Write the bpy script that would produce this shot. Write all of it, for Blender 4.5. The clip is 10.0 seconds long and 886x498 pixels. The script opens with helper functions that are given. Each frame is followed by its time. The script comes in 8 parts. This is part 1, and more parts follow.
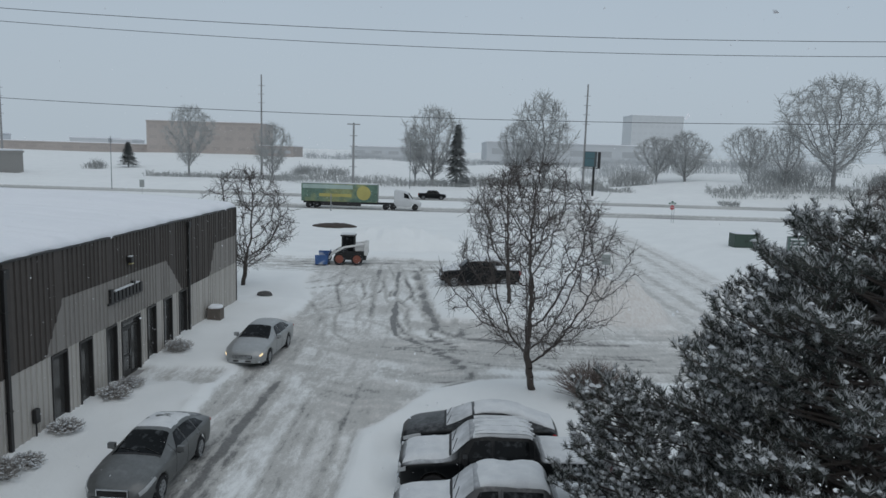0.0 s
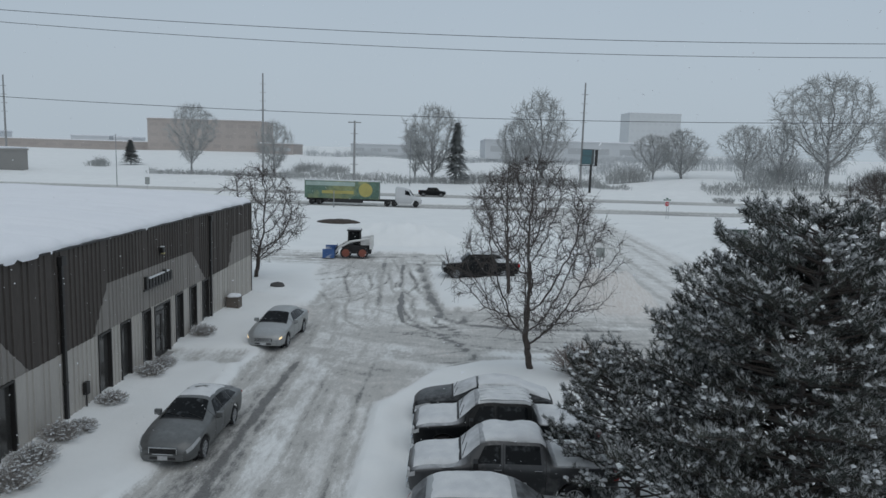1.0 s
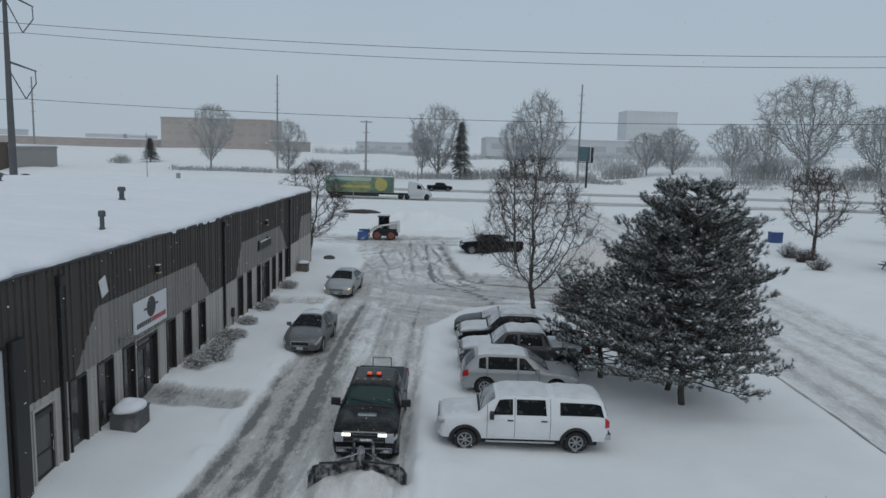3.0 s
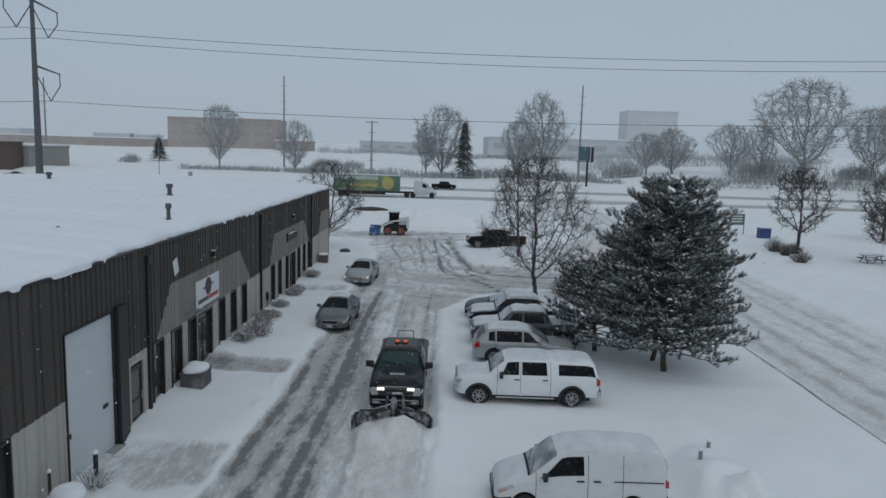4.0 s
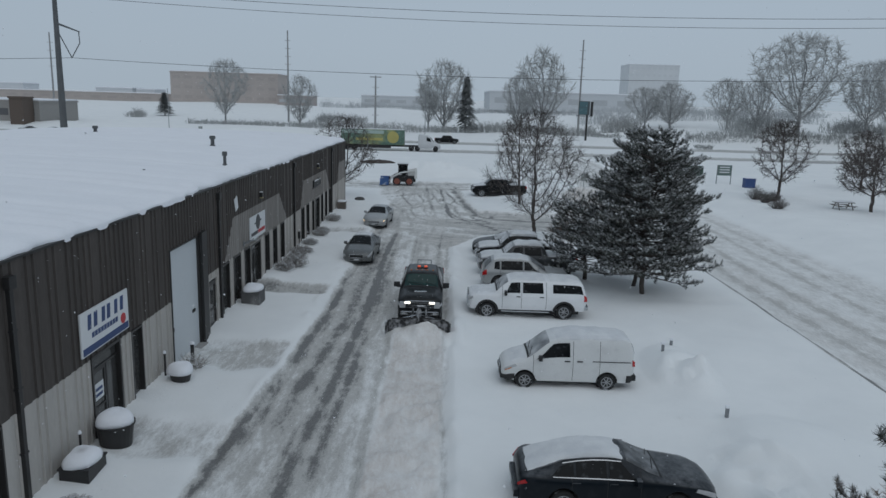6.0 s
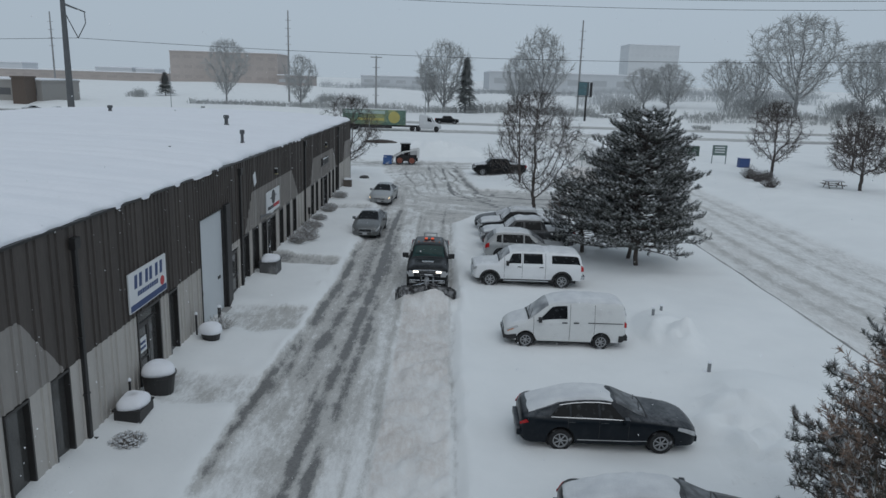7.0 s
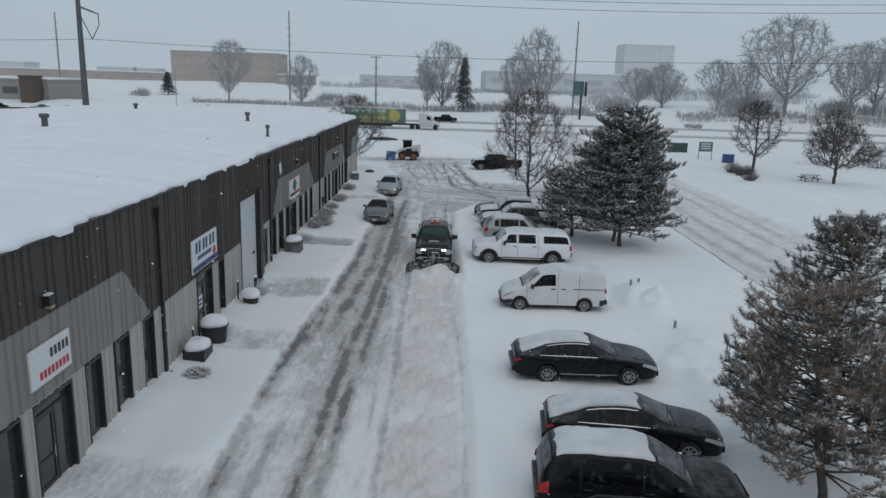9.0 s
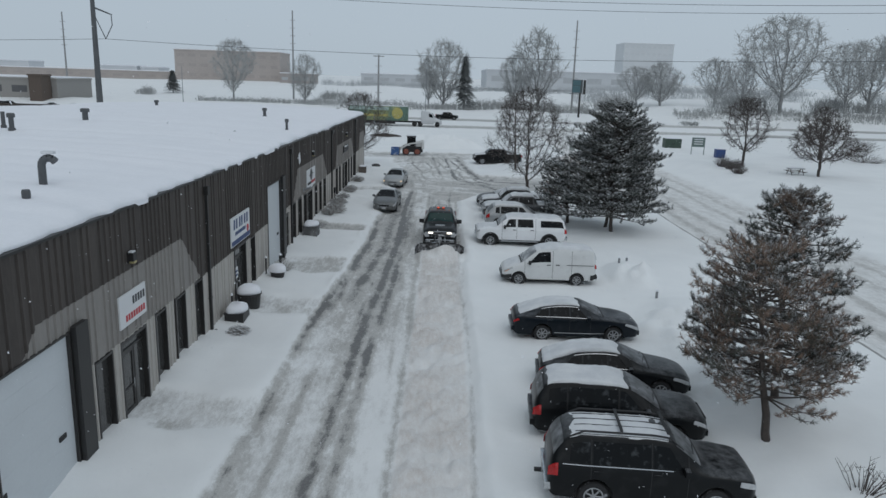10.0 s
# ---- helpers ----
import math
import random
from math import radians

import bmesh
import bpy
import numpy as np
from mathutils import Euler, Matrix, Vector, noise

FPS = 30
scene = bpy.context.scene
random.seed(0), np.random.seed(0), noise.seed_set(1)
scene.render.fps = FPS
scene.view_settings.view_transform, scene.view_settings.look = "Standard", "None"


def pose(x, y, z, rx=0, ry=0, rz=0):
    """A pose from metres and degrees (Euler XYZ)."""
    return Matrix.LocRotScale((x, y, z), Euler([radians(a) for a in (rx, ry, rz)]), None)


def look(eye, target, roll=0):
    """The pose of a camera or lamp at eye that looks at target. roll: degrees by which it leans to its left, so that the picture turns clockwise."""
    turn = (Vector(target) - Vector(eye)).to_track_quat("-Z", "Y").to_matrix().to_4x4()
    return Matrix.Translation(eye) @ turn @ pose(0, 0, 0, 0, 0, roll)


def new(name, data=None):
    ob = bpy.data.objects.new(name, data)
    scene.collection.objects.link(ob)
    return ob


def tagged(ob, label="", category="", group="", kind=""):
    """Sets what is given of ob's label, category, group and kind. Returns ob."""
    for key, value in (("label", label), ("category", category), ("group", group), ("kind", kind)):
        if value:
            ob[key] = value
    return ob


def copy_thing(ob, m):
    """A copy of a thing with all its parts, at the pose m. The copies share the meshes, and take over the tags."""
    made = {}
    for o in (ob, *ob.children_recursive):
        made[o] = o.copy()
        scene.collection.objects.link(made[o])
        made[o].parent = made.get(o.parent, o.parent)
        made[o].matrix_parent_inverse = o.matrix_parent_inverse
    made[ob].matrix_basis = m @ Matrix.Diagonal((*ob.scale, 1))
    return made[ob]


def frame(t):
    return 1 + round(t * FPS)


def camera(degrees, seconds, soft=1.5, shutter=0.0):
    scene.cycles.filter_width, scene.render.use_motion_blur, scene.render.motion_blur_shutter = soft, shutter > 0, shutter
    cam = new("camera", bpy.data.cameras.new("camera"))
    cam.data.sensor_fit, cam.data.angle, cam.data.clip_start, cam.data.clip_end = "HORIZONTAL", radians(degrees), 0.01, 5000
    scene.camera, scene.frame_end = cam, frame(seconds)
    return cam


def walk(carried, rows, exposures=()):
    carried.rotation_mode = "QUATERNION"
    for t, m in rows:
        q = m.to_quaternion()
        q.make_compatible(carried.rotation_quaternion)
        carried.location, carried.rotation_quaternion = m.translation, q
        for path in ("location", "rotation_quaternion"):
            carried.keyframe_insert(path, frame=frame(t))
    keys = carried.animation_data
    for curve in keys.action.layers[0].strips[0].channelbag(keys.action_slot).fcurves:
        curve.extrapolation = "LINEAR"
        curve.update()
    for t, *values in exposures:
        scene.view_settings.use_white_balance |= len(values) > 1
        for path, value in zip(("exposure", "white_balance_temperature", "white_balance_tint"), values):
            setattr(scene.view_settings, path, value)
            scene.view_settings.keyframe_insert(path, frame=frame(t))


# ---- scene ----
cam = camera(63.3, 10.0)
METRES, EYE, TILT, LEAN, TURN = 36.0, 9.65, 0.0, 0.0, 0.47
ROWS = [
    (0.0, 0.0, 0.0, 0.0, 0.24, -7.66, -1.75),
    (0.5, -0.0033, -0.0255, 0.0009, 0.17, -7.79, -1.75),
    (1.0, -0.0088, -0.0745, 0.0017, 0.1, -7.86, -1.74),
    (1.5, -0.0163, -0.145, 0.0021, 0.03, -7.94, -1.73),
    (2.0, -0.0286, -0.2332, 0.0024, -0.07, -8.05, -1.67),
    (2.5, -0.0435, -0.3269, 0.0034, -0.03, -8.06, -1.68),
    (4.0, -0.0734, -0.5323, 0.008, 0.14, -8.15, -1.75),
    (4.5, -0.0795, -0.5799, 0.0095, 0.17, -8.16, -1.74),
    (5.0, -0.0839, -0.6212, 0.0106, 0.18, -8.16, -1.73),
    (5.5, -0.0883, -0.6584, 0.0112, 0.18, -8.34, -1.73),
    (6.0, -0.0921, -0.6932, 0.0101, 0.13, -11.69, -1.69),
    (7.5, -0.1061, -0.7862, 0.0116, -0.0, -13.25, -1.84),
    (8.0, -0.1085, -0.8168, 0.0116, -0.03, -13.23, -1.85),
    (8.5, -0.1106, -0.8469, 0.012, -0.07, -13.22, -1.85),
    (9.0, -0.1133, -0.8864, 0.0126, -0.2, -13.24, -1.83),
    (9.5, -0.1182, -0.9472, 0.0111, -0.27, -13.32, -1.83),
    (10.0, -0.1225, -0.9919, 0.0105, -0.19, -13.34, -1.8),
]
walk(cam, [(t, pose(0, 0, EYE, TILT, LEAN, TURN) @ pose(METRES * x, METRES * y, METRES * z, 90 + pitch, roll, yaw)) for t, x, y, z, yaw, pitch, roll in ROWS],
     [(0.0, 0.02, 6490, 10), (2.5, 0.0, 6440, 10), (4.0, -0.15, 6300, 10), (5.5, -0.19, 6250, 10), (6.2, -0.12, 6290, 10), (7.5, -0.03, 6370, 10), (10.0, 0.05, 6450, 10)])

# ---------------------------------------------------------------- light
world = bpy.data.worlds.new("overcast")
scene.world = world
world.use_nodes = True
wn, wl = world.node_tree.nodes, world.node_tree.links
wn.clear()
w_out = wn.new("ShaderNodeOutputWorld")
w_bg = wn.new("ShaderNodeBackground")
w_sky = wn.new("ShaderNodeTexSky")
w_sky.sky_type = "NISHITA"
w_sky.sun_disc = False
w_sky.sun_elevation = radians(32)
w_sky.sun_rotation = radians(200)
w_sky.air_density, w_sky.dust_density = 1.0, 4.0
w_gray = wn.new("ShaderNodeHueSaturation")
w_gray.inputs["Saturation"].default_value = 0.35
w_gray.inputs["Value"].default_value = 0.06
wl.new(w_sky.outputs["Color"], w_gray.inputs["Color"])
# cloud deck: even grey, a little lighter overhead, with faint soft structure
w_tc = wn.new("ShaderNodeTexCoord")
w_sep = wn.new("ShaderNodeSeparateXYZ")
wl.new(w_tc.outputs["Generated"], w_sep.inputs[0])
w_ramp = wn.new("ShaderNodeValToRGB")
w_ramp.color_ramp.elements[0].position = 0.0
w_ramp.color_ramp.elements[0].color = (0.468, 0.550, 0.622, 1)
w_ramp.color_ramp.elements[1].position = 0.7
w_ramp.color_ramp.elements[1].color = (0.37, 0.44, 0.505, 1)
e = w_ramp.color_ramp.elements.new(0.22)
e.color = (0.424, 0.515, 0.605, 1)
wl.new(w_sep.outputs["Z"], w_ramp.inputs[0])
w_noise = wn.new("ShaderNodeTexNoise")
w_noise.inputs["Scale"].default_value = 1.6
w_noise.inputs["Detail"].default_value = 3
wl.new(w_tc.outputs["Generated"], w_noise.inputs["Vector"])
w_nr = wn.new("ShaderNodeMapRange")
w_nr.inputs["To Min"].default_value, w_nr.inputs["To Max"].default_value = 0.93, 1.07
wl.new(w_noise.outputs["Fac"], w_nr.inputs["Value"])
w_mul = wn.new("ShaderNodeVectorMath")
w_mul.operation = "SCALE"
wl.new(w_ramp.outputs["Color"], w_mul.inputs[0])
wl.new(w_nr.outputs[0], w_mul.inputs["Scale"])
w_mix = wn.new("ShaderNodeMix")
w_mix.data_type = "RGBA"
w_mix.inputs[0].default_value = 0.85
wl.new(w_gray.outputs["Color"], w_mix.inputs[6])
wl.new(w_mul.outputs[0], w_mix.inputs[7])
wl.new(w_mix.outputs[2], w_bg.inputs["Color"])
w_bg.inputs["Strength"].default_value = 1.0
wl.new(w_bg.outputs[0], w_out.inputs["Surface"])

sun = new("sun", bpy.data.lights.new("sun", "SUN"))
sun.data.energy = 0.45
sun.data.angle = radians(60)
sun.data.color = (1.0, 0.98, 0.95)
sun.matrix_world = look((0, 0, 60), (-18, 30, 0))

# ---------------------------------------------------------------- materials
MATS = {}


def mat(name, base, rough=0.6, metal=0.0, var=0.15, scale=3.0, fine=40.0, bump=0.0, island=0.0, rnd=0.0,
        tint=None, tint_at=0.55, tint_scale=1.2, tint_soft=0.06, stretch=(1, 1, 1), coat=0.0, spec=0.5):
    """Base colour with coarse and fine variation, an optional second colour in patches, bump and gloss."""
    if name in MATS:
        return MATS[name]
    m = bpy.data.materials.new(name)
    m.use_nodes = True
    n, l = m.node_tree.nodes, m.node_tree.links
    bs = n["Principled BSDF"]
    tc = n.new("ShaderNodeTexCoord")
    mp = n.new("ShaderNodeMapping")
    mp.inputs["Scale"].default_value = stretch
    l.new(tc.outputs["Object"], mp.inputs["Vector"])
    a = n.new("ShaderNodeTexNoise")
    a.inputs["Scale"].default_value, a.inputs["Detail"].default_value = scale, 4
    b = n.new("ShaderNodeTexNoise")
    b.inputs["Scale"].default_value, b.inputs["Detail"].default_value = fine, 3
    for t in (a, b):
        l.new(mp.outputs[0], t.inputs["Vector"])
    add = n.new("ShaderNodeMath")
    add.operation = "ADD"
    l.new(a.outputs["Fac"], add.inputs[0])
    l.new(b.outputs["Fac"], add.inputs[1])
    mr = n.new("ShaderNodeMapRange")
    mr.inputs["From Min"].default_value, mr.inputs["From Max"].default_value = 0.6, 1.4
    mr.inputs["To Min"].default_value, mr.inputs["To Max"].default_value = 1 - var, 1 + var
    l.new(add.outputs[0], mr.inputs["Value"])
    gain = mr.outputs[0]
    for amount, node, socket in ((island, "ShaderNodeNewGeometry", "Random Per Island"), (rnd, "ShaderNodeObjectInfo", "Random")):
        if amount:
            g = n.new(node)
            r = n.new("ShaderNodeMapRange")
            r.inputs["To Min"].default_value, r.inputs["To Max"].default_value = 1 - amount, 1 + amount
            l.new(g.outputs[socket], r.inputs["Value"])
            mm = n.new("ShaderNodeMath")
            mm.operation = "MULTIPLY"
            l.new(gain, mm.inputs[0])
            l.new(r.outputs[0], mm.inputs[1])
            gain = mm.outputs[0]
    col = n.new("ShaderNodeVectorMath")
    col.operation = "SCALE"
    if tint:
        c = n.new("ShaderNodeTexNoise")
        c.inputs["Scale"].default_value, c.inputs["Detail"].default_value = tint_scale, 6
        l.new(mp.outputs[0], c.inputs["Vector"])
        cr = n.new("ShaderNodeMapRange")
        cr.inputs["From Min"].default_value, cr.inputs["From Max"].default_value = tint_at - tint_soft, tint_at + tint_soft
        l.new(c.outputs["Fac"], cr.inputs["Value"])
        mx = n.new("ShaderNodeMix")
        mx.data_type = "RGBA"
        mx.inputs[6].default_value, mx.inputs[7].default_value = (*base, 1), (*tint, 1)
        l.new(cr.outputs[0], mx.inputs[0])
        l.new(mx.outputs[2], col.inputs[0])
    else:
        col.inputs[0].default_value = base
    l.new(gain, col.inputs["Scale"])
    l.new(col.outputs[0], bs.inputs["Base Color"])
    bs.inputs["Roughness"].default_value = rough
    bs.inputs["Metallic"].default_value = metal
    bs.inputs["Specular IOR Level"].default_value = spec
    if coat:
        bs.inputs["Coat Weight"].default_value = coat
        bs.inputs["Coat Roughness"].default_value = 0.12
    if bump:
        bp = n.new("ShaderNodeBump")
        bp.inputs["Strength"].default_value = bump
        bp.inputs["Distance"].default_value = 0.02
        l.new(add.outputs[0], bp.inputs["Height"])
        l.new(bp.outputs[0], bs.inputs["Normal"])
    MATS[name] = m
    return m


def glow(name, colour, strength):
    if name not in MATS:
        m = bpy.data.materials.new(name)
        m.use_nodes = True
        bs = m.node_tree.nodes["Principled BSDF"]
        bs.inputs["Base Color"].default_value = (*colour, 1)
        bs.inputs["Emission Color"].default_value = (*colour, 1)
        bs.inputs["Emission Strength"].default_value = strength
        MATS[name] = m
    return MATS[name]


SNOW = mat("snow", (0.86, 0.868, 0.90), 0.75, var=0.03, scale=0.8, fine=9, bump=0.25)
SNOW_CAR = mat("snow_on_car", (0.73, 0.742, 0.75), 0.75, var=0.07, scale=3, fine=30, bump=0.3, tint=(0.62, 0.635, 0.655), tint_at=0.52, tint_scale=1.8, tint_soft=0.15)
SIDING_DARK = mat("siding_dark", (0.070, 0.060, 0.054), 0.55, var=0.2, scale=0.7, fine=14, stretch=(1, 1, 0.25), rnd=0.10, spec=0.35)
SIDING_MID = mat("siding_taupe", (0.27, 0.253, 0.236), 0.6, var=0.09, scale=0.6, fine=12, stretch=(1, 1, 0.3), rnd=0.04, spec=0.35)
SIDING_TAN = mat("siding_tan", (0.46, 0.435, 0.405), 0.6, var=0.08, scale=0.6, fine=12, stretch=(1, 1, 0.3), rnd=0.03, spec=0.35)
CORE = mat("wall_core", (0.3, 0.29, 0.27), 0.8)
TRIM_DARK = mat("trim_dark", (0.022, 0.021, 0.021), 0.45, var=0.2)
FRAME_DARK = mat("frame_bronze", (0.03, 0.028, 0.027), 0.4, var=0.15)
DOOR_GREY = mat("overhead_door_paint", (0.60, 0.63, 0.65), 0.5, var=0.04, scale=1.0, fine=20)
GLASS = mat("window_glass", (0.055, 0.054, 0.052), 0.06, var=0.35, scale=0.6, spec=0.5)
CONC = mat("concrete", (0.32, 0.31, 0.3), 0.85, var=0.12)
INTERIOR = mat("interior_paint", (0.25, 0.24, 0.22), 0.9)
BARK = mat("bark", (0.075, 0.062, 0.055), 0.9, var=0.3, scale=6, fine=60, bump=0.5, tint=(0.16, 0.155, 0.15), tint_at=0.6)
TWIG = mat("twig", (0.085, 0.072, 0.066), 0.9, var=0.25, scale=2, fine=20)
STEEL = mat("galvanised_steel", (0.28, 0.29, 0.3), 0.5, metal=0.6, var=0.15)
WIRE = mat("cable", (0.05, 0.052, 0.055), 0.6)
RUBBER = mat("rubber", (0.02, 0.02, 0.021), 0.85, var=0.3, scale=8, tint=(0.3, 0.31, 0.32), tint_at=0.64, tint_scale=5)
ALLOY = mat("alloy", (0.36, 0.37, 0.38), 0.45, metal=0.2, var=0.2, scale=9)
DARK_PLASTIC = mat("dark_plastic", (0.02, 0.02, 0.021), 0.6, var=0.2, scale=8)
CAR_GLASS = mat("car_glass", (0.005, 0.006, 0.007), 0.07, var=0.3, scale=4, spec=0.16, tint=(0.07, 0.075, 0.08), tint_at=0.66, tint_scale=5, tint_soft=0.1)
GLASS_SNOWY = mat("glass_with_snow_film", (0.34, 0.35, 0.36), 0.6, var=0.12, scale=3, tint=(0.66, 0.67, 0.69), tint_at=0.44, tint_scale=1.6, tint_soft=0.16)
GLASS_DUSTED = mat("glass_dusted", (0.075, 0.08, 0.083), 0.4, var=0.2, scale=3, spec=0.2, tint=(0.25, 0.258, 0.27), tint_at=0.54, tint_scale=3.0, tint_soft=0.18)
GLASS_HALF = mat("glass_half_snowed", (0.17, 0.18, 0.19), 0.45, var=0.15, scale=3, spec=0.25, tint=(0.48, 0.49, 0.50), tint_at=0.47, tint_scale=1.4, tint_soft=0.14)
GLASS_TEAL = mat("teal_windshield", (0.018, 0.045, 0.042), 0.12, var=0.2, scale=3, spec=0.25)
CHROME = mat("chrome", (0.5, 0.51, 0.52), 0.25, metal=1.0, var=0.15, scale=7)
LENS = mat("headlight_lens", (0.45, 0.46, 0.47), 0.15, var=0.2, scale=12)
TAIL = mat("tail_lens", (0.42, 0.014, 0.016), 0.2, var=0.2, scale=10)
AMBER = mat("amber_lens", (0.55, 0.18, 0.03), 0.25, var=0.2, scale=10)
LIT = glow("lit_headlight", (1.0, 0.93, 0.8), 2.2)
LIT_DIM = glow("lit_parking_lamp", (1.0, 0.72, 0.38), 0.9)
BEACON = glow("lit_beacon", (0.8, 0.12, 0.05), 0.5)


# ---------------------------------------------------------------- mesh helpers
def part(name, bm, material, parent=None, label="", smooth=False):
    me = bpy.data.meshes.new(name)
    bm.to_mesh(me)
    bm.free()
    if smooth:
        for p in me.polygons:
            p.use_smooth = True
    me.materials.append(material)
    ob = new(name, me)
    if parent is not None:
        ob.parent = parent
    if label:
        ob["label"] = label
    return ob


def raw(name, verts, faces, material, parent=None, label="", smooth=False):
    me = bpy.data.meshes.new(name)
    me.from_pydata(verts, [], faces)
    me.update()
    if smooth:
        me.polygons.foreach_set("use_smooth", [True] * len(me.polygons))
    me.materials.append(material)
    ob = new(name, me)
    if parent is not None:
        ob.parent = parent
    if label:
        ob["label"] = label
    return ob


def thing(name, at, label, category, group="", kind=""):
    ob = new(name)
    ob.empty_display_size = 0.2
    ob.matrix_world = at if isinstance(at, Matrix) else Matrix.Translation(at)
    return tagged(ob, label, category, group, kind)


def box(bm, x0, x1, y0, y1, z0, z1, bevel=0.0):
    vs = [bm.verts.new((x, y, z)) for x in (x0, x1) for y in (y0, y1) for z in (z0, z1)]
    fs = [bm.faces.new([vs[i] for i in q]) for q in ((0, 1, 3, 2), (4, 6, 7, 5), (0, 4, 5, 1), (2, 3, 7, 6), (0, 2, 6, 4), (1, 5, 7, 3))]
    if bevel:
        es = {ed for f in fs for ed in f.edges}
        bmesh.ops.bevel(bm, geom=list(es), offset=bevel, segments=2, affect="EDGES", profile=0.7)
    return bm


def boxed(x0, x1, y0, y1, z0, z1, bevel=0.0):
    return box(bmesh.new(), x0, x1, y0, y1, z0, z1, bevel)


def rod(bm, a, b, r0, r1=None, sides=8, caps=True):
    a, b = Vector(a), Vector(b)
    r1 = r0 if r1 is None else r1
    q = (b - a).to_track_quat("Z", "Y")
    rings = []
    for c, r in ((a, r0), (b, r1)):
        rings.append([bm.verts.new(c + q @ Vector((r * math.cos(k * math.tau / sides), r * math.sin(k * math.tau / sides), 0))) for k in range(sides)])
    for k in range(sides):
        bm.faces.new((rings[0][k], rings[0][(k + 1) % sides], rings[1][(k + 1) % sides], rings[1][k]))
    if caps:
        bm.faces.new(rings[0][::-1])
        bm.faces.new(rings[1])
    return bm


def rodded(a, b, r0, r1=None, sides=8):
    return rod(bmesh.new(), a, b, r0, r1, sides)


def lathe(profile, sides=20, axis="Z", caps=True):
    """profile: (radius, height) pairs turned round an axis."""
    bm = bmesh.new()
    rings = []
    for r, h in profile:
        ring = []
        for k in range(sides):
            c, s = r * math.cos(k * math.tau / sides), r * math.sin(k * math.tau / sides)
            ring.append(bm.verts.new((c, s, h) if axis == "Z" else (c, h, s)))
        rings.append(ring)
    for p, q in zip(rings, rings[1:]):
        for k in range(sides):
            f = (p[k], p[(k + 1) % sides], q[(k + 1) % sides], q[k])
            bm.faces.new(f if axis == "Z" else f[::-1])
    if not caps:
        return bm
    bm.faces.new(rings[0][::-1] if axis == "Z" else rings[0])
    bm.faces.new(rings[-1] if axis == "Z" else rings[-1][::-1])
    return bm


GRIDS = {}


def grid_noise(n, m, seed):
    if seed not in GRIDS:
        GRIDS[seed] = np.random.default_rng(seed).random((n, m))
    return GRIDS[seed]


def smooth_noise(x, y, s, seed):
    """Value noise on arrays: about -1 to 1, cells of size s."""
    r = grid_noise(256, 256, seed)
    u, v = x / s, y / s
    i, j = np.floor(u).astype(int), np.floor(v).astype(int)
    fu, fv = u - i, v - j
    fu, fv = fu * fu * (3 - 2 * fu), fv * fv * (3 - 2 * fv)
    i0, j0, i1, j1 = i % 256, j % 256, (i + 1) % 256, (j + 1) % 256
    return ((r[i0, j0] * (1 - fu) + r[i1, j0] * fu) * (1 - fv) + (r[i0, j1] * (1 - fu) + r[i1, j1] * fu) * fv) * 2 - 1


def step(a, b, x):
    t = np.clip((x - a) / (b - a), 0, 1)
    return t * t * (3 - 2 * t)


# ---------------------------------------------------------------- ground
def band(v, lo, hi, soft):
    return step(lo - soft, lo + soft, v) * (1 - step(hi - soft, hi + soft, v))


def bump_at(x, y, cx, cy, rx, ry, h, p=1.0, turn=0.0):
    c, s = math.cos(turn), math.sin(turn)
    u, v = ((x - cx) * c + (y - cy) * s) / rx, (-(x - cx) * s + (y - cy) * c) / ry
    return h * np.clip(1 - (u * u + v * v), 0, 1) ** p


def track(x, y, pts, wide):
    """1 along a bent wheel track through the given plan points, fading over its width."""
    best = np.full(x.shape, 1e9)
    for (ax, ay), (bx, by) in zip(pts, pts[1:]):
        dx, dy = bx - ax, by - ay
        t = np.clip(((x - ax) * dx + (y - ay) * dy) / (dx * dx + dy * dy), 0, 1)
        best = np.minimum(best, (x - ax - t * dx) ** 2 + (y - ay - t * dy) ** 2)
    return np.exp(-best / (wide * wide))


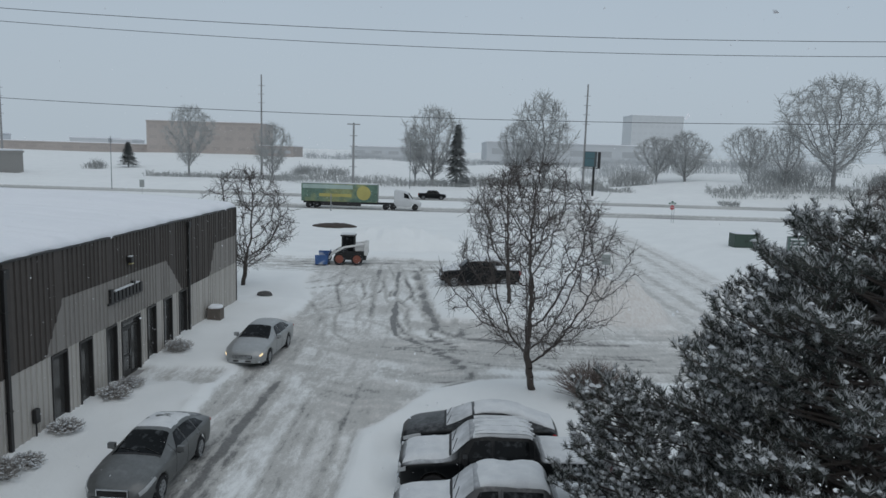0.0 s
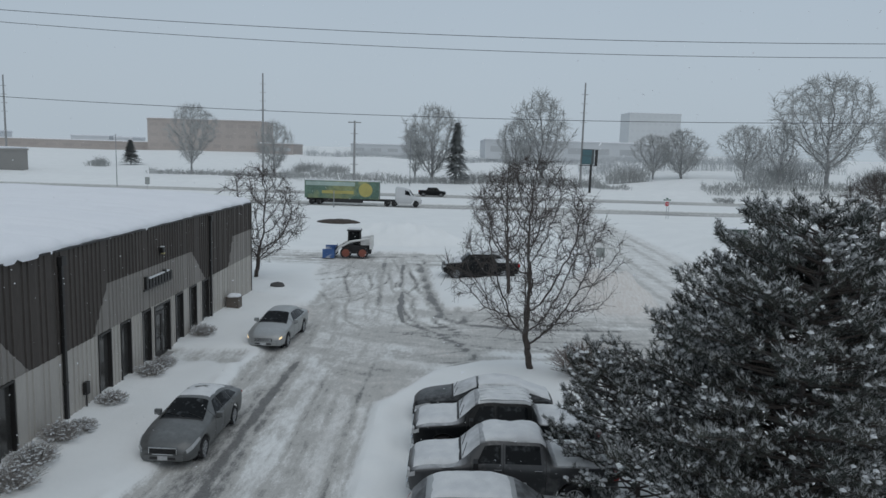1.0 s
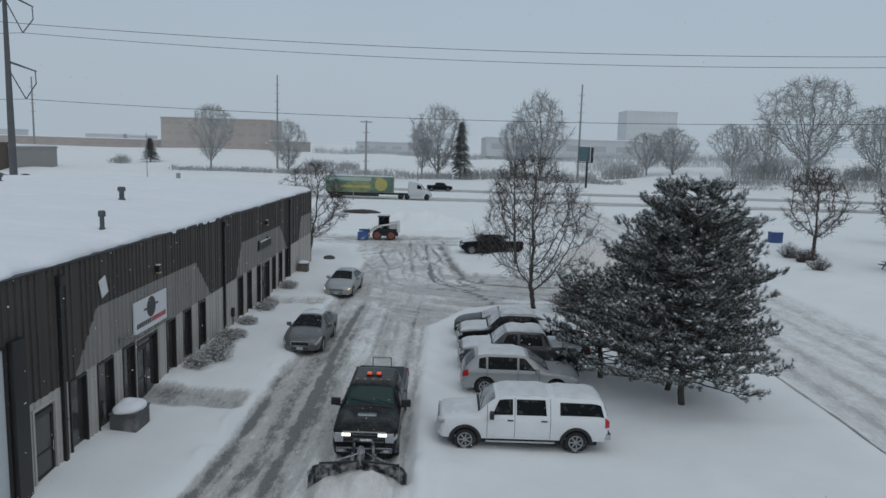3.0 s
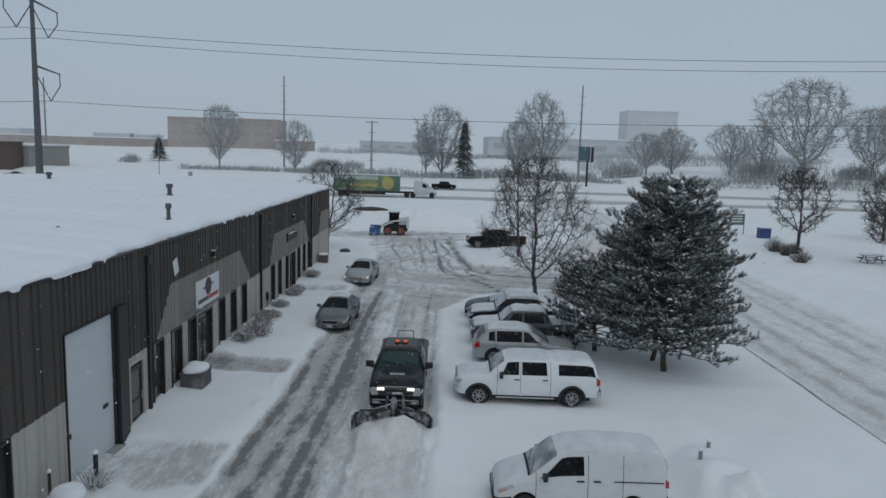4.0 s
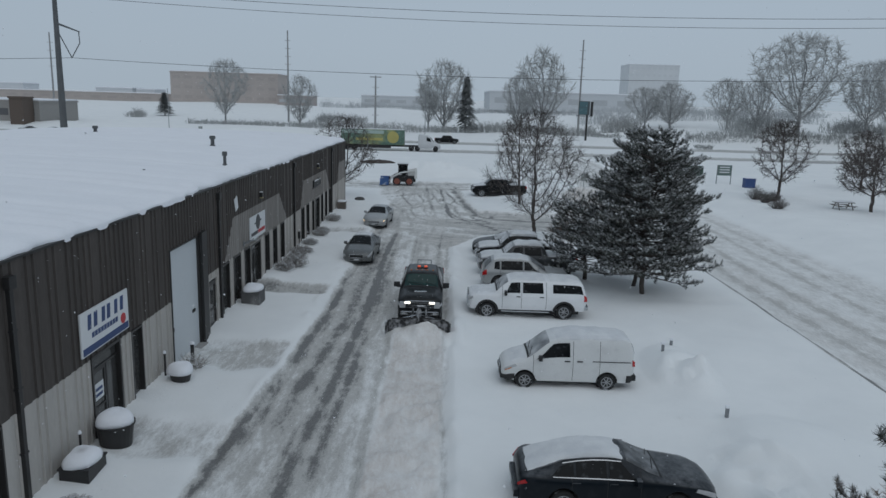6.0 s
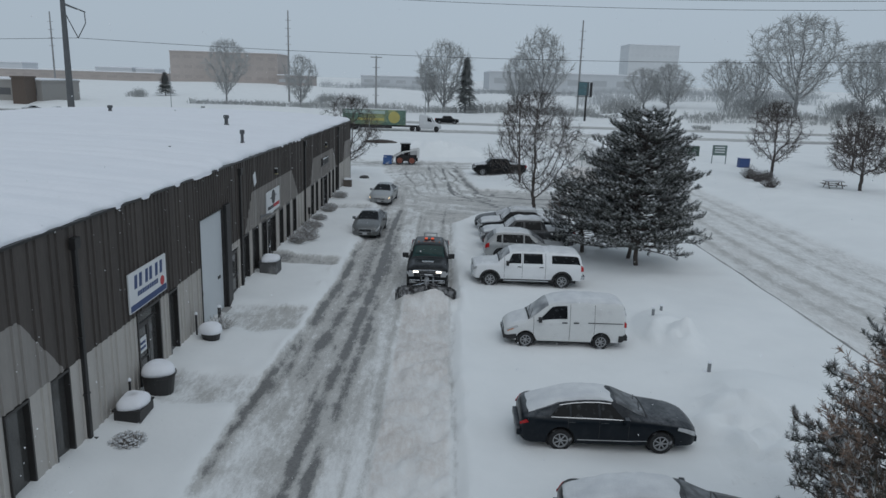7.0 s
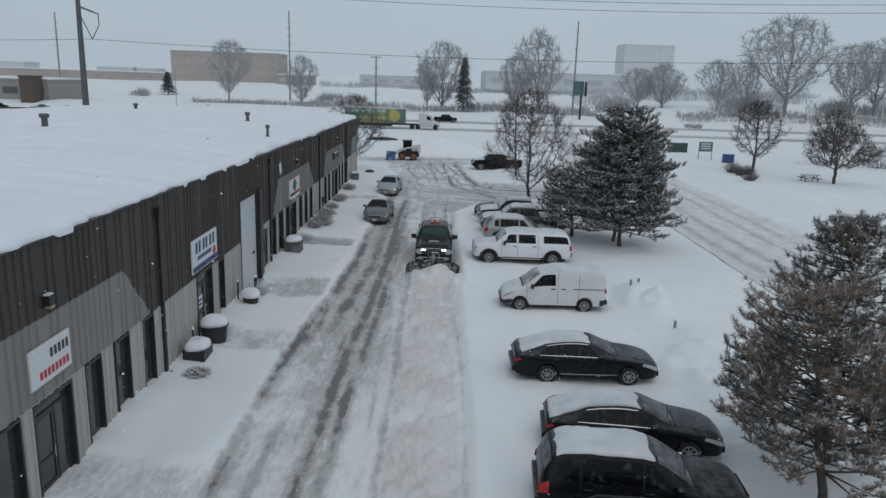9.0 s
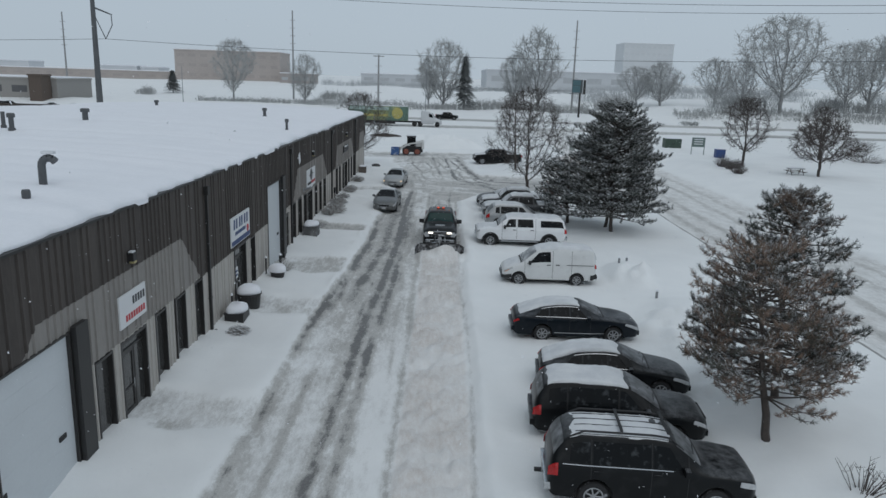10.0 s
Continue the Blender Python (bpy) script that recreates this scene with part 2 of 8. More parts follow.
def ground_fields(x, y):
    """Height, slush (bare or driven snow) and brown (sanded, churned snow) over the plan."""
    n1, n2, n3 = smooth_noise(x, y, 3.1, 1), smooth_noise(x, y, 0.9, 2), smooth_noise(x, y, 9.0, 3)
    n4 = smooth_noise(x, y, 0.35, 4)
    wob = 0.35 * n1 + 0.12 * n2
    # driving surfaces
    lane = band(x + wob * 0.4, -9.6 + 0.75 * step(-8, 4, y), -2.85, 0.3) * band(y, -60, 64, 1)
    big = 1.6 * n3 + 0.5 * n1
    court = band(x + 0.6 * wob, np.interp(y, [34, 38.8, 44.4, 50, 64], [-6.8, -6.6, -8.4, -10.5, -10.5]), np.interp(y, [34, 38, 43, 49, 57, 64], [2.0, 0.1, -0.5, -1.2, -2.0, -0.8]), 0.35) * band(y + wob, 30, 64, 1.2)
    low = 29.6 - 6.5 * np.exp(-((x + 3.2) / 2.6) ** 2) + 0.04 * (x - 4) ** 2 * 0.3
    cross = step(low - 0.7, low + 0.7, y + wob) * (1 - step(39.3, 41.3, y + wob + big * 0.5)) * band(x, -9, 16, 1.0)
    side = band(y + wob, 55.5, 63.5, 0.9) * band(x, -40, 0, 1.5)
    street = band(x + wob * 0.4, 13.1, 22.5, 0.4) * band(y, -90, 116, 2)
    flare = step(0, 1, 1 - np.abs(x - 18) / np.clip(6 + (y - 92) * 0.5, 6, 22)) * band(y, 92, 118, 1)
    way_near, way_far = band(y - 0.015 * x, 115.0, 125.5, 0.8), band(y - 0.015 * x, 142, 154, 1.0)
    ways = np.maximum(way_near, way_far)
    drive = np.maximum.reduce([lane, court, cross, side, street, flare, ways])
    near = step(160, 90, y)
    h = 0.20 * (1 - drive) + 0.05 * n1 * (1 - drive) + 0.03 * n2 * (1 - drive) * near + 0.012 * n4 * near * (0.4 + drive)
    # walk strip along the building, with drifts against the wall
    walk_strip = band(x, -40, -9.2, 0.3) * band(y, -70, 44.5, 0.6)
    h += 0.10 * walk_strip + 0.18 * walk_strip * step(-11.2, -12.9, x) * (0.6 + 0.5 * n1)
    doors = np.maximum.reduce([band(y + 0.3 * n2, a, b, 0.5) for a, b in ((-17.3, -15.0), (-6.9, -4.6), (-0.3, 3.0), (10.3, 12.2), (27.6, 29.7))])
    cleared = doors * walk_strip * step(-8.6, -9.6, x)
    h -= 0.17 * cleared
    # ridges left by the blade
    h += 0.10 * band(x + 0.3 * n2, -9.35, -8.85, 0.2) * band(y, -60, 30, 1) * (0.6 + 0.6 * n2) * (1 - 0.7 * doors)
    h += 0.09 * band(x + 0.2 * n2, -2.85, -2.35, 0.2) * band(y, -60, 6, 1) * (0.7 + 0.6 * n2)
    h += 0.12 * band(x + 0.3 * n2, -2.7, -1.9, 0.3) * band(y, 6, 27, 1) * (0.7 + 0.6 * n2)
    # islands and heaps
    h += bump_at(x, y, 4.6, 25.8, 8.2, 3.2, 0.22, 0.7)
    h -= 0.10 * band(x, -2.2, 5.0, 0.6) * band(y, -30, 24, 1.5)
    h += 0.06 * band(x + wob * 0.4, 5.9, 12.3, 0.5) * band(y, -60, 29, 1.5) * (1 + 0.6 * n1)
    h += bump_at(x, y, -5.2, 71.5, 7.0, 4.2, 1.7, 0.8) * (1 + 0.25 * n2)
    h += bump_at(x, y, 10.2, 43.8, 3.6, 3.4, 1.7, 0.9) * (1 + 0.25 * n2)
    h += bump_at(x, y, 7.0, 47.0, 6.5, 6.0, 0.45, 0.9)
    h += bump_at(x, y, 7.6, -6.0, 2.6, 3.0, 0.45) + bump_at(x, y, 5.9, 1.0, 1.4, 3.0, 0.45) * (1 + 0.4 * n2)
    h += bump_at(x, y, 7.0, -12.0, 2.0, 4.5, 0.4) * (1 + 0.4 * n2)
    h += (0.85 + 0.08 * n3) * band(x, 25, 90, 2.2) * band(y, 18, 92, 9)
    # churned chunks at the heads of the stalls
    h += (bump_at(x, y, 5.5, -7.5, 1.3, 3.4, 0.34) + bump_at(x, y, 5.9, 0.2, 1.1, 1.8, 0.4) + bump_at(x, y, 5.0, -13.0, 0.8, 2.6, 0.25)) * (0.55 + 0.7 * n4 + 0.5 * n2)
    # heap carried by the blade, and loose snow rolling off its ends
    h += bump_at(x, y, -4.2, 4.3, 1.5, 1.25, 0.58, 0.7) * (1 + 0.2 * n2 + 0.22 * n4)
    h += bump_at(x, y, -2.45, 5.0, 0.5, 1.8, 0.25)
    far = step(160, 230, y)
    h += far * (0.6 + 0.5 * smooth_noise(x, y, 28, 9))
    h += 3.6 * step(205, 305, y) * (1 + 0.22 * smooth_noise(x, y, 40, 8)) + 3.0 * step(320, 700, y)
    h += 2.6 * step(158, 176, y) * step(42, 75, x) + 0.9 * step(158, 170, y) * (1 + 0.5 * smooth_noise(x, y * 2, 16, 7))
    # slush: how far the snow is worn through
    streak = 0.6 * smooth_noise(x + 0.12 * n1, y * 0.07, 0.34, 11) + 0.5 * smooth_noise(x + 0.1 * n1, y * 0.10, 0.17, 16)
    broken = 0.5 + 0.5 * smooth_noise(x, y, 1.3, 17)
    ruts = 0
    bend = 0.6 * step(-6, 9, y)
    for cx, wgt, wide, lo, hi in ((-9.32, 0.95, 0.24, -60, 12), (-8.3, 0.45, 0.14, -60, -12), (-8.1, 0.5, 0.3, -4, 26), (-7.25, 0.95, 0.22, -60, 30), (-6.78, 0.9, 0.19, -60, -9), (-6.5, 0.55, 0.2, -8, 30),
                                  (-5.35, 0.5, 0.13, -60, 30), (-4.9, 0.4, 0.2, 2, 30), (-3.45, 0.6, 0.15, 0, 30), (-3.05, 0.38, 0.10, -60, 30)):
        wx = cx + bend * step(-6.5, -8.0, cx + x * 0) + 0.16 * smooth_noise(x * 0, y, 11, 20 + int(-cx * 3)) + 0.05 * n2
        fade = 0.82 + 0.3 * smooth_noise(x * 0 + cx, y, 3.5, 60 + int(-cx * 3))
        ruts = np.maximum(ruts, wgt * fade * np.exp(-((x - wx) / wide) ** 2) * band(y, lo, hi, 2.0) * (0.8 + 0.25 * n4))
    plowed = step(4.6, 5.4, y)
    left = step(-5.6, -6.4, x) * step(26, 14, y) * step(-11, -5, y)
    white = step(-6, -11, y)
    mid = band(x, -9.4, -6.4, 0.3)
    lane_s = lane * (0.17 - 0.05 * white * (1 - mid) + 0.05 * mid + 0.12 * left + 0.05 * plowed + np.maximum(0.80 * ruts, 0.30 * streak * (0.7 + 0.5 * left + 0.3 * plowed)) + 0.10 * n1 * broken)
    fresh = band(x, -5.2, -3.1, 0.12)
    lane_s = lane_s * (1 - fresh * (1 - plowed) * 0.55)
    # wheel paths through the court bend towards the cross drive
    u = x - np.interp(y, [29, 34, 37, 44, 58, 64], [1.4, -0.4, -2.2, -3.2, -5.2, -6.0])
    swirl = 0.6 * smooth_noise(u + 0.25 * n1, y * 0.06, 0.5, 12) + 0.5 * smooth_noise(u + 0.15 * n1, y * 0.09, 0.24, 14)
    v = y - 0.02 * (x - 5) ** 2 + 0.5 * n1
    sweep = 0.6 * smooth_noise(v, x * 0.07, 0.45, 18) + 0.5 * smooth_noise(v, x * 0.10, 0.2, 19)
    slush = np.maximum.reduce([
        lane_s,
        court * (0.22 + 0.12 * n1 + 0.15 * swirl + 0.06 * n3),
        cross * (0.32 + 0.10 * n1 + 0.22 * sweep + 0.05 * n3),
        side * (0.30 + 0.10 * n1 + 0.20 * smooth_noise(x * 0.06, y + 0.4 * n1, 0.35, 13)),
        np.maximum(street, flare * 0.8) * (0.19 + 0.05 * n1),
        ways * 0.28, cleared * (0.22 + 0.08 * step(-8, -2, y) + 0.14 * band(y, 10.2, 12.3, 0.4) + 0.08 * n2 + 0.08 * n1)])
    for off, wgt in ((-3.6, 0.5), (-2.4, 0.45), (-0.3, 0.72), (0.5, 0.5), (1.5, 0.66), (3.1, 0.75), (3.6, 0.5), (5.2, 0.6)):
        fade = 0.72 + 0.5 * smooth_noise(x * 0 + off, y, 4.0, 80 + int(off * 3 + 20))
        slush = np.maximum(slush, np.maximum(court, cross) * 1.3 * wgt * fade * np.exp(-((u - off - 0.25 * n1) / 0.17) ** 2) * band(y, 34, 60, 1.5))
    for cx, wgt in ((14.6, 0.2), (16.4, 0.22), (18.9, 0.17), (20.7, 0.15)):
        wx = cx + 0.3 * smooth_noise(x * 0, y, 17, 31) + 0.03 * np.clip(y - 60, 0, 60)
        slush = np.maximum(slush, street * (0.18 + wgt * np.exp(-((x - wx) / 0.33) ** 2)))
    for cy, wgt in ((117.2, 0.6), (119.0, 0.55), (121.5, 0.5), (123.2, 0.4), (145.5, 0.6), (147.5, 0.6), (150.0, 0.5), (152.0, 0.5)):
        slush = np.maximum(slush, ways * (wgt + 0.2) * np.exp(-((y - 0.015 * x - cy) / 0.9) ** 2) * (0.9 + 0.2 * n3))
    # swept turning tracks in the court
    for cx, cy, r, a, b in ((-18, 58, 12.5, -1.0, 0.35), (-19, 57, 10.6, -1.0, 0.3), (7.5, 28, 11.6, 1.7, 2.6), (5.8, 24.5, 12.5, 1.5, 2.4), (6.0, 52, 8.0, 2.4, 3.6), (8.5, 45, 11.5, 2.7, 4.1), (9.5, 47, 13.6, 2.8, 3.9), (-1.5, 25, 9.6, 0.6, 1.9), (0.5, 24, 12.2, 0.7, 1.8), (-20, 47, 14.5, -0.5, 0.8), (-14, 50, 9.5, -0.9, 0.6), (-0.2, 30.9, 1.5, -1.7, 0.4)):
        rr, th = np.hypot(x - cx, y - cy), np.arctan2(y - cy, x - cx)
        slush = np.maximum(slush, 0.78 * np.exp(-((rr - r - 0.3 * n1) / 0.15) ** 2) * (0.75 + 0.35 * n2) * band(th, a, b, 0.15) * np.maximum.reduce([court, cross, lane]))
    # wheel tracks along the court's edge, the bend into the cross drive and its hook
    for pts, wide, wgt in (([(-2.6, 58), (-1.75, 49.5), (-1.1, 43.2), (-0.5, 38.5), (0.6, 36.9), (4, 36.2), (9.5, 36.4)], 0.42, 0.62), ([(-3.95, 57), (-3.5, 47.5), (-2.9, 40.2), (-1.85, 36.3), (-0.16, 33.8), (0.7, 32.0), (1.13, 30.4), (0.95, 29.4), (0.1, 28.7)], 0.2, 0.7),
                           ([(-5.6, 58), (-5.0, 48), (-4.4, 40), (-2.5, 37.7), (0.3, 34.8), (4.5, 33.6), (10, 33.9)], 0.28, 0.5), ([(-1.4, 34.2), (1.8, 32.2), (6, 31.6), (11, 32.0)], 0.22, 0.52), ([(-2.3, 30.0), (0.2, 31.3), (2.0, 31.8)], 0.16, 0.5),
                           ([(-8.6, 44.6), (-7.4, 40.8), (-6.7, 38.8), (-6.2, 34)], 0.3, 0.45), ([(-15.6, 58.4), (-9, 60.6), (-3, 62)], 0.3, 0.55), ([(-15, 60.2), (-9, 62.2), (-2.5, 63.2)], 0.25, 0.5)):
        slush = np.maximum(slush, 1.3 * wgt * (0.9 + 0.3 * n1 + 0.2 * n2) * track(x + 0.12 * n2, y, pts, wide))
    stalls = band(x, -2.4, 5.4, 0.3) * band(y, -24, 24, 1)
    slush = np.maximum(slush, stalls * 0.12 * (np.abs(smooth_noise(x * 0.1, y, 0.5, 15))))
    slush = np.maximum(slush, band(x + 0.05 * n2, 12.9, 13.2, 0.07) * band(y, -40, 28, 2) * (0.72 + 0.3 * n1))
    h += 0.085 * lane * fresh * (1 - plowed) * (1.2 * n4 + 0.6 * n2 + smooth_noise(x, y, 0.2, 5))
    h += 0.035 * stalls * smooth_noise(x * 0.5, y, 0.8, 21) + 0.05 * (1 - drive) * near * smooth_noise(x + 0.5 * n1, y * 0.6, 1.7, 22)
    h -= 0.03 * slush * near
    brown = np.maximum.reduce([lane * fresh * (0.8 + 0.4 * n2 + 0.25 * n1) * (1 - 0.5 * plowed), bump_at(x, y, 10.8, 42.3, 4.0, 4.0, 1.4),
                               cross * 0.9 * (0.75 + n1), bump_at(x, y, -4.2, 4.6, 1.8, 1.4, 1.0), court * 0.45 * (0.7 + 0.6 * n1), lane * 0.2 * (0.8 + 0.6 * n1),
                               street * 0.5 * band(x + 0.3 * n1, 13.4, 16.9, 0.5) * (0.8 + 0.5 * n2), street * 0.25])
    return h, np.clip(slush, 0, 1), np.clip(brown, 0, 1)


def height(x, y):
    return float(ground_fields(np.array([[float(x)]]), np.array([[float(y)]]))[0][0, 0])


def ground_material():
    m = bpy.data.materials.new("snow_ground")
    m.use_nodes = True
    n, l = m.node_tree.nodes, m.node_tree.links
    bs = n["Principled BSDF"]
    tc = n.new("ShaderNodeTexCoord")
    sl, br = n.new("ShaderNodeAttribute"), n.new("ShaderNodeAttribute")
    sl.attribute_name, br.attribute_name = "slush", "brown"

    def nz(scale, detail, stretch=(1, 1, 1), rough=0.6):
        mp = n.new("ShaderNodeMapping")
        mp.inputs["Scale"].default_value = stretch
        l.new(tc.outputs["Object"], mp.inputs["Vector"])
        t = n.new("ShaderNodeTexNoise")
        t.inputs["Scale"].default_value, t.inputs["Detail"].default_value, t.inputs["Roughness"].default_value = scale, detail, rough
        l.new(mp.outputs[0], t.inputs["Vector"])
        return t.outputs["Fac"]

    def mathn(op, a, b):
        k = n.new("ShaderNodeMath")
        k.operation = op
        for i, v in enumerate((a, b)):
            if isinstance(v, (int, float)):
                k.inputs[i].default_value = v
            else:
                l.new(v, k.inputs[i])
        return k.outputs[0]

    def rng(v, a, b, c=0.0, d=1.0):
        k = n.new("ShaderNodeMapRange")
        for i, u in enumerate((a, b, c, d)):
            k.inputs[i + 1].default_value = u
        l.new(v, k.inputs[0])
        return k.outputs[0]

    def mix(f, a, b):
        k = n.new("ShaderNodeMix")
        k.data_type = "RGBA"
        l.new(f, k.inputs[0])
        for i, v in ((6, a), (7, b)):
            if isinstance(v, tuple):
                k.inputs[i].default_value = (*v, 1)
            else:
                l.new(v, k.inputs[i])
        return k.outputs[2]

    coarse, crumb, grit = nz(0.9, 6, (1.6, 0.7, 1), 0.62), nz(4.2, 8, (1.7, 0.5, 1), 0.74), nz(17, 5, (1.3, 0.8, 1), 0.7)
    patch = mathn("ADD", mathn("ADD", mathn("MULTIPLY", coarse, 0.40), mathn("MULTIPLY", crumb, 0.44)), mathn("MULTIPLY", grit, 0.16))
    worn = mathn("ADD", sl.outputs["Fac"], mathn("MULTIPLY", mathn("SUBTRACT", patch, 0.5), rng(sl.outputs["Fac"], 0.0, 0.3, 0.06, 1.75)))
    fine = nz(14, 5, (1, 1, 1), 0.7)
    base = mix(rng(nz(0.35, 5), 0.35, 0.7), (0.845, 0.857, 0.855), (0.895, 0.905, 0.90))
    churn = mathn("MULTIPLY", br.outputs["Fac"], rng(nz(5.0, 8, (1.3, 0.6, 1), 0.75), 0.34, 0.64, 0.35, 1.0))
    base = mix(churn, base, (0.625, 0.578, 0.542))
    packed = mix(rng(fine, 0.3, 0.7), (0.47, 0.462, 0.444), (0.58, 0.573, 0.552))
    col = mix(rng(worn, 0.12, 0.38), base, packed)
    wet = mix(rng(fine, 0.3, 0.7), (0.135, 0.133, 0.131), (0.24, 0.237, 0.232))
    col = mix(rng(worn, 0.46, 0.70), col, wet)
    l.new(col, bs.inputs["Base Color"])
    l.new(rng(worn, 0.4, 0.8, 0.8, 0.5), bs.inputs["Roughness"])
    bs.inputs["Specular IOR Level"].default_value = 0.25
    bp = n.new("ShaderNodeBump")
    bp.inputs["Strength"].default_value, bp.inputs["Distance"].default_value = 0.5, 0.06
    hh = mathn("ADD", mathn("MULTIPLY", nz(2.4, 5), 0.6), mathn("MULTIPLY", nz(11, 4), 0.35))
    hh = mathn("ADD", hh, mathn("MULTIPLY", mathn("MULTIPLY", crumb, churn), 0.45))
    hh = mathn("SUBTRACT", hh, mathn("MULTIPLY", rng(worn, 0.2, 0.6), 0.45))
    l.new(hh, bp.inputs["Height"])
    l.new(bp.outputs[0], bs.inputs["Normal"])
    return m


def spaced(*runs):
    out = []
    for a, b, d in runs:
        out += list(np.arange(a, b, d))
    return np.array(out + [runs[-1][1]])


def build_ground():
    xs = np.concatenate([-np.geomspace(3000, 62, 14), spaced((-60, -14, 2.0), (-14, -9.6, 0.2), (-9.6, -2.6, 0.095), (-2.6, -0.6, 0.2), (-0.6, 4.4, 0.35), (4.4, 7.0, 0.18), (7.0, 12.6, 0.35), (12.6, 13.5, 0.09), (13.5, 24, 0.3), (24, 60, 1.5), (60, 120, 4)), np.geomspace(130, 3000, 12)])
    ys = np.concatenate([-np.geomspace(3000, 64, 10), spaced((-60, -26, 1.0), (-26, 48, 0.22), (48, 80, 0.45), (80, 113, 1.2), (113, 156, 0.7), (156, 340, 4)), np.geomspace(350, 4000, 14)])
    gx, gy = np.meshgrid(xs, ys, indexing="ij")
    h, s, b = ground_fields(gx, gy)
    nx, ny = gx.shape
    co = np.stack([gx, gy, h], -1).reshape(-1, 3)
    i, j = np.meshgrid(np.arange(nx - 1), np.arange(ny - 1), indexing="ij")
    k = (i * ny + j).ravel()
    q = np.stack([k, k + ny, k + ny + 1, k + 1], -1)
    me = bpy.data.meshes.new("ground")
    me.vertices.add(len(co))
    me.vertices.foreach_set("co", co.ravel())
    me.loops.add(q.size)
    me.loops.foreach_set("vertex_index", q.ravel())
    me.polygons.add(len(q))
    me.polygons.foreach_set("loop_start", np.arange(0, q.size, 4))
    me.polygons.foreach_set("use_smooth", np.ones(len(q), bool))
    me.update()
    for name, v in (("slush", s), ("brown", b)):
        at = me.attributes.new(name, "FLOAT", "POINT")
        at.data.foreach_set("value", v.ravel().astype(np.float32))
    me.materials.append(ground_material())
    tagged(new("ground", me), "snow-covered ground with driven slush lanes and heaps", "ground", kind="structure")


build_ground()

# ---------------------------------------------------------------- building
WX, EAVE, Y_END, Y_NEAR, X_BACK = -12.95, 6.0, 43.0, -46.0, -58.0
BAND = 2.64


def eave_at(y):
    return EAVE - 0.05 + 0.0046 * (Y_END - y)


OPENINGS = [  # y0, y1, z0, z1, kind
    (-22.75, -19.6, 0.12, 3.9, "overhead"), (-18.5, -17.65, 0.28, 2.6, "window"), (-17.05, -15.3, 0.16, 2.6, "door"),
    (-14.6, -13.85, 0.28, 2.6, "window"), (-12.9, -12.1, 0.28, 2.6, "window"), (-11.05, -10.3, 0.28, 2.6, "window"),
    (-6.1, -4.3, 0.16, 2.7, "door"), (-3.52, -2.85, 0.28, 2.6, "window"), (-0.2, 2.75, 0.12, 4.52, "overhead"),
    (3.72, 4.9, 0.16, 2.45, "side_door"),
    (5.7, 6.55, 0.28, 2.58, "window"), (7.4, 8.35, 0.28, 2.58, "window"), (9.2, 10.0, 0.28, 2.58, "window"), (10.22, 12.1, 0.16, 2.58, "door"),
    (13.05, 13.85, 0.28, 2.58, "window"), (14.8, 15.65, 0.28, 2.58, "window"), (16.75, 17.5, 0.28, 2.58, "window"),
    (22.75, 23.6, 0.28, 2.58, "window"), (24.55, 25.3, 0.28, 2.58, "window"), (26.5, 27.25, 0.28, 2.58, "window"), (27.75, 29.5, 0.16, 2.58, "door"),
    (30.2, 31.0, 0.28, 2.58, "window"), (32.0, 32.85, 0.28, 2.58, "window"), (33.85, 34.7, 0.28, 2.58, "window")]
# lower edge of the dark band: level, with trapezoid steps up over the offices
EDGE = [(-46, BAND), (-22.6, BAND), (-20.9, 4.5), (-12.1, 4.5), (-10.35, BAND), (6.0, BAND), (7.5, 4.47), (16.45, 4.45), (18.4, BAND),
        (22.4, BAND), (23.55, 4.4), (32.35, 4.35), (34.3, BAND), (38.25, BAND), (39.15, 4.3), (43, 4.3)]
OPENINGS = [(a - 0.04, b + 0.12, 0.16, BAND - 0.02, k) if k == "window" else (a, b, c, d, k) for a, b, c, d, k in OPENINGS]
SEAMS = [-24.4, -9.55, 5.22, 20.3, 35.0]


def edge_at(y):
    return float(np.interp(y, [p[0] for p in EDGE], [p[1] for p in EDGE]))


def sheet(wall, y0, y1, lo, hi, material, name):
    """One sheet of vertical ribbed siding; lo and hi give its lower and upper edge along y."""
    ys = {round(y0, 3), round(y1, 3)}
    k = math.ceil(y0 / 0.3)
    while k * 0.3 < y1:
        for d in (-0.075, -0.048, -0.026, 0.026, 0.048, 0.075):
            if y0 < k * 0.3 + d < y1:
                ys.add(round(k * 0.3 + d, 3))
        k += 1
    ys |= {round(p[0], 3) for p in EDGE if y0 < p[0] < y1}
    ys = sorted(ys)
    if max(hi(y) - lo(y) for y in ys) < 0.03:
        return
    verts, faces = [], []
    for y in ys:
        off = abs((y / 0.3) - round(y / 0.3)) * 0.3
        d = 0.058 if off < 0.03 else 0.002 if off < 0.06 else 0.022
        a, b = lo(y), max(hi(y), lo(y))
        verts += [(WX + d, y, a), (WX + d, y, b), (WX - 0.01, y, a), (WX - 0.01, y, b)]
    for i in range(len(ys) - 1):
        p, q = 4 * i, 4 * i + 4
        faces += [(p, q, q + 1, p + 1), (p + 1, q + 1, q + 3, p + 3), (p, p + 2, q + 2, q)]
    n = len(verts) - 4
    faces += [(0, 1, 3, 2), (n, n + 2, n + 3, n + 1)]
    raw(name, verts, faces, material, wall)


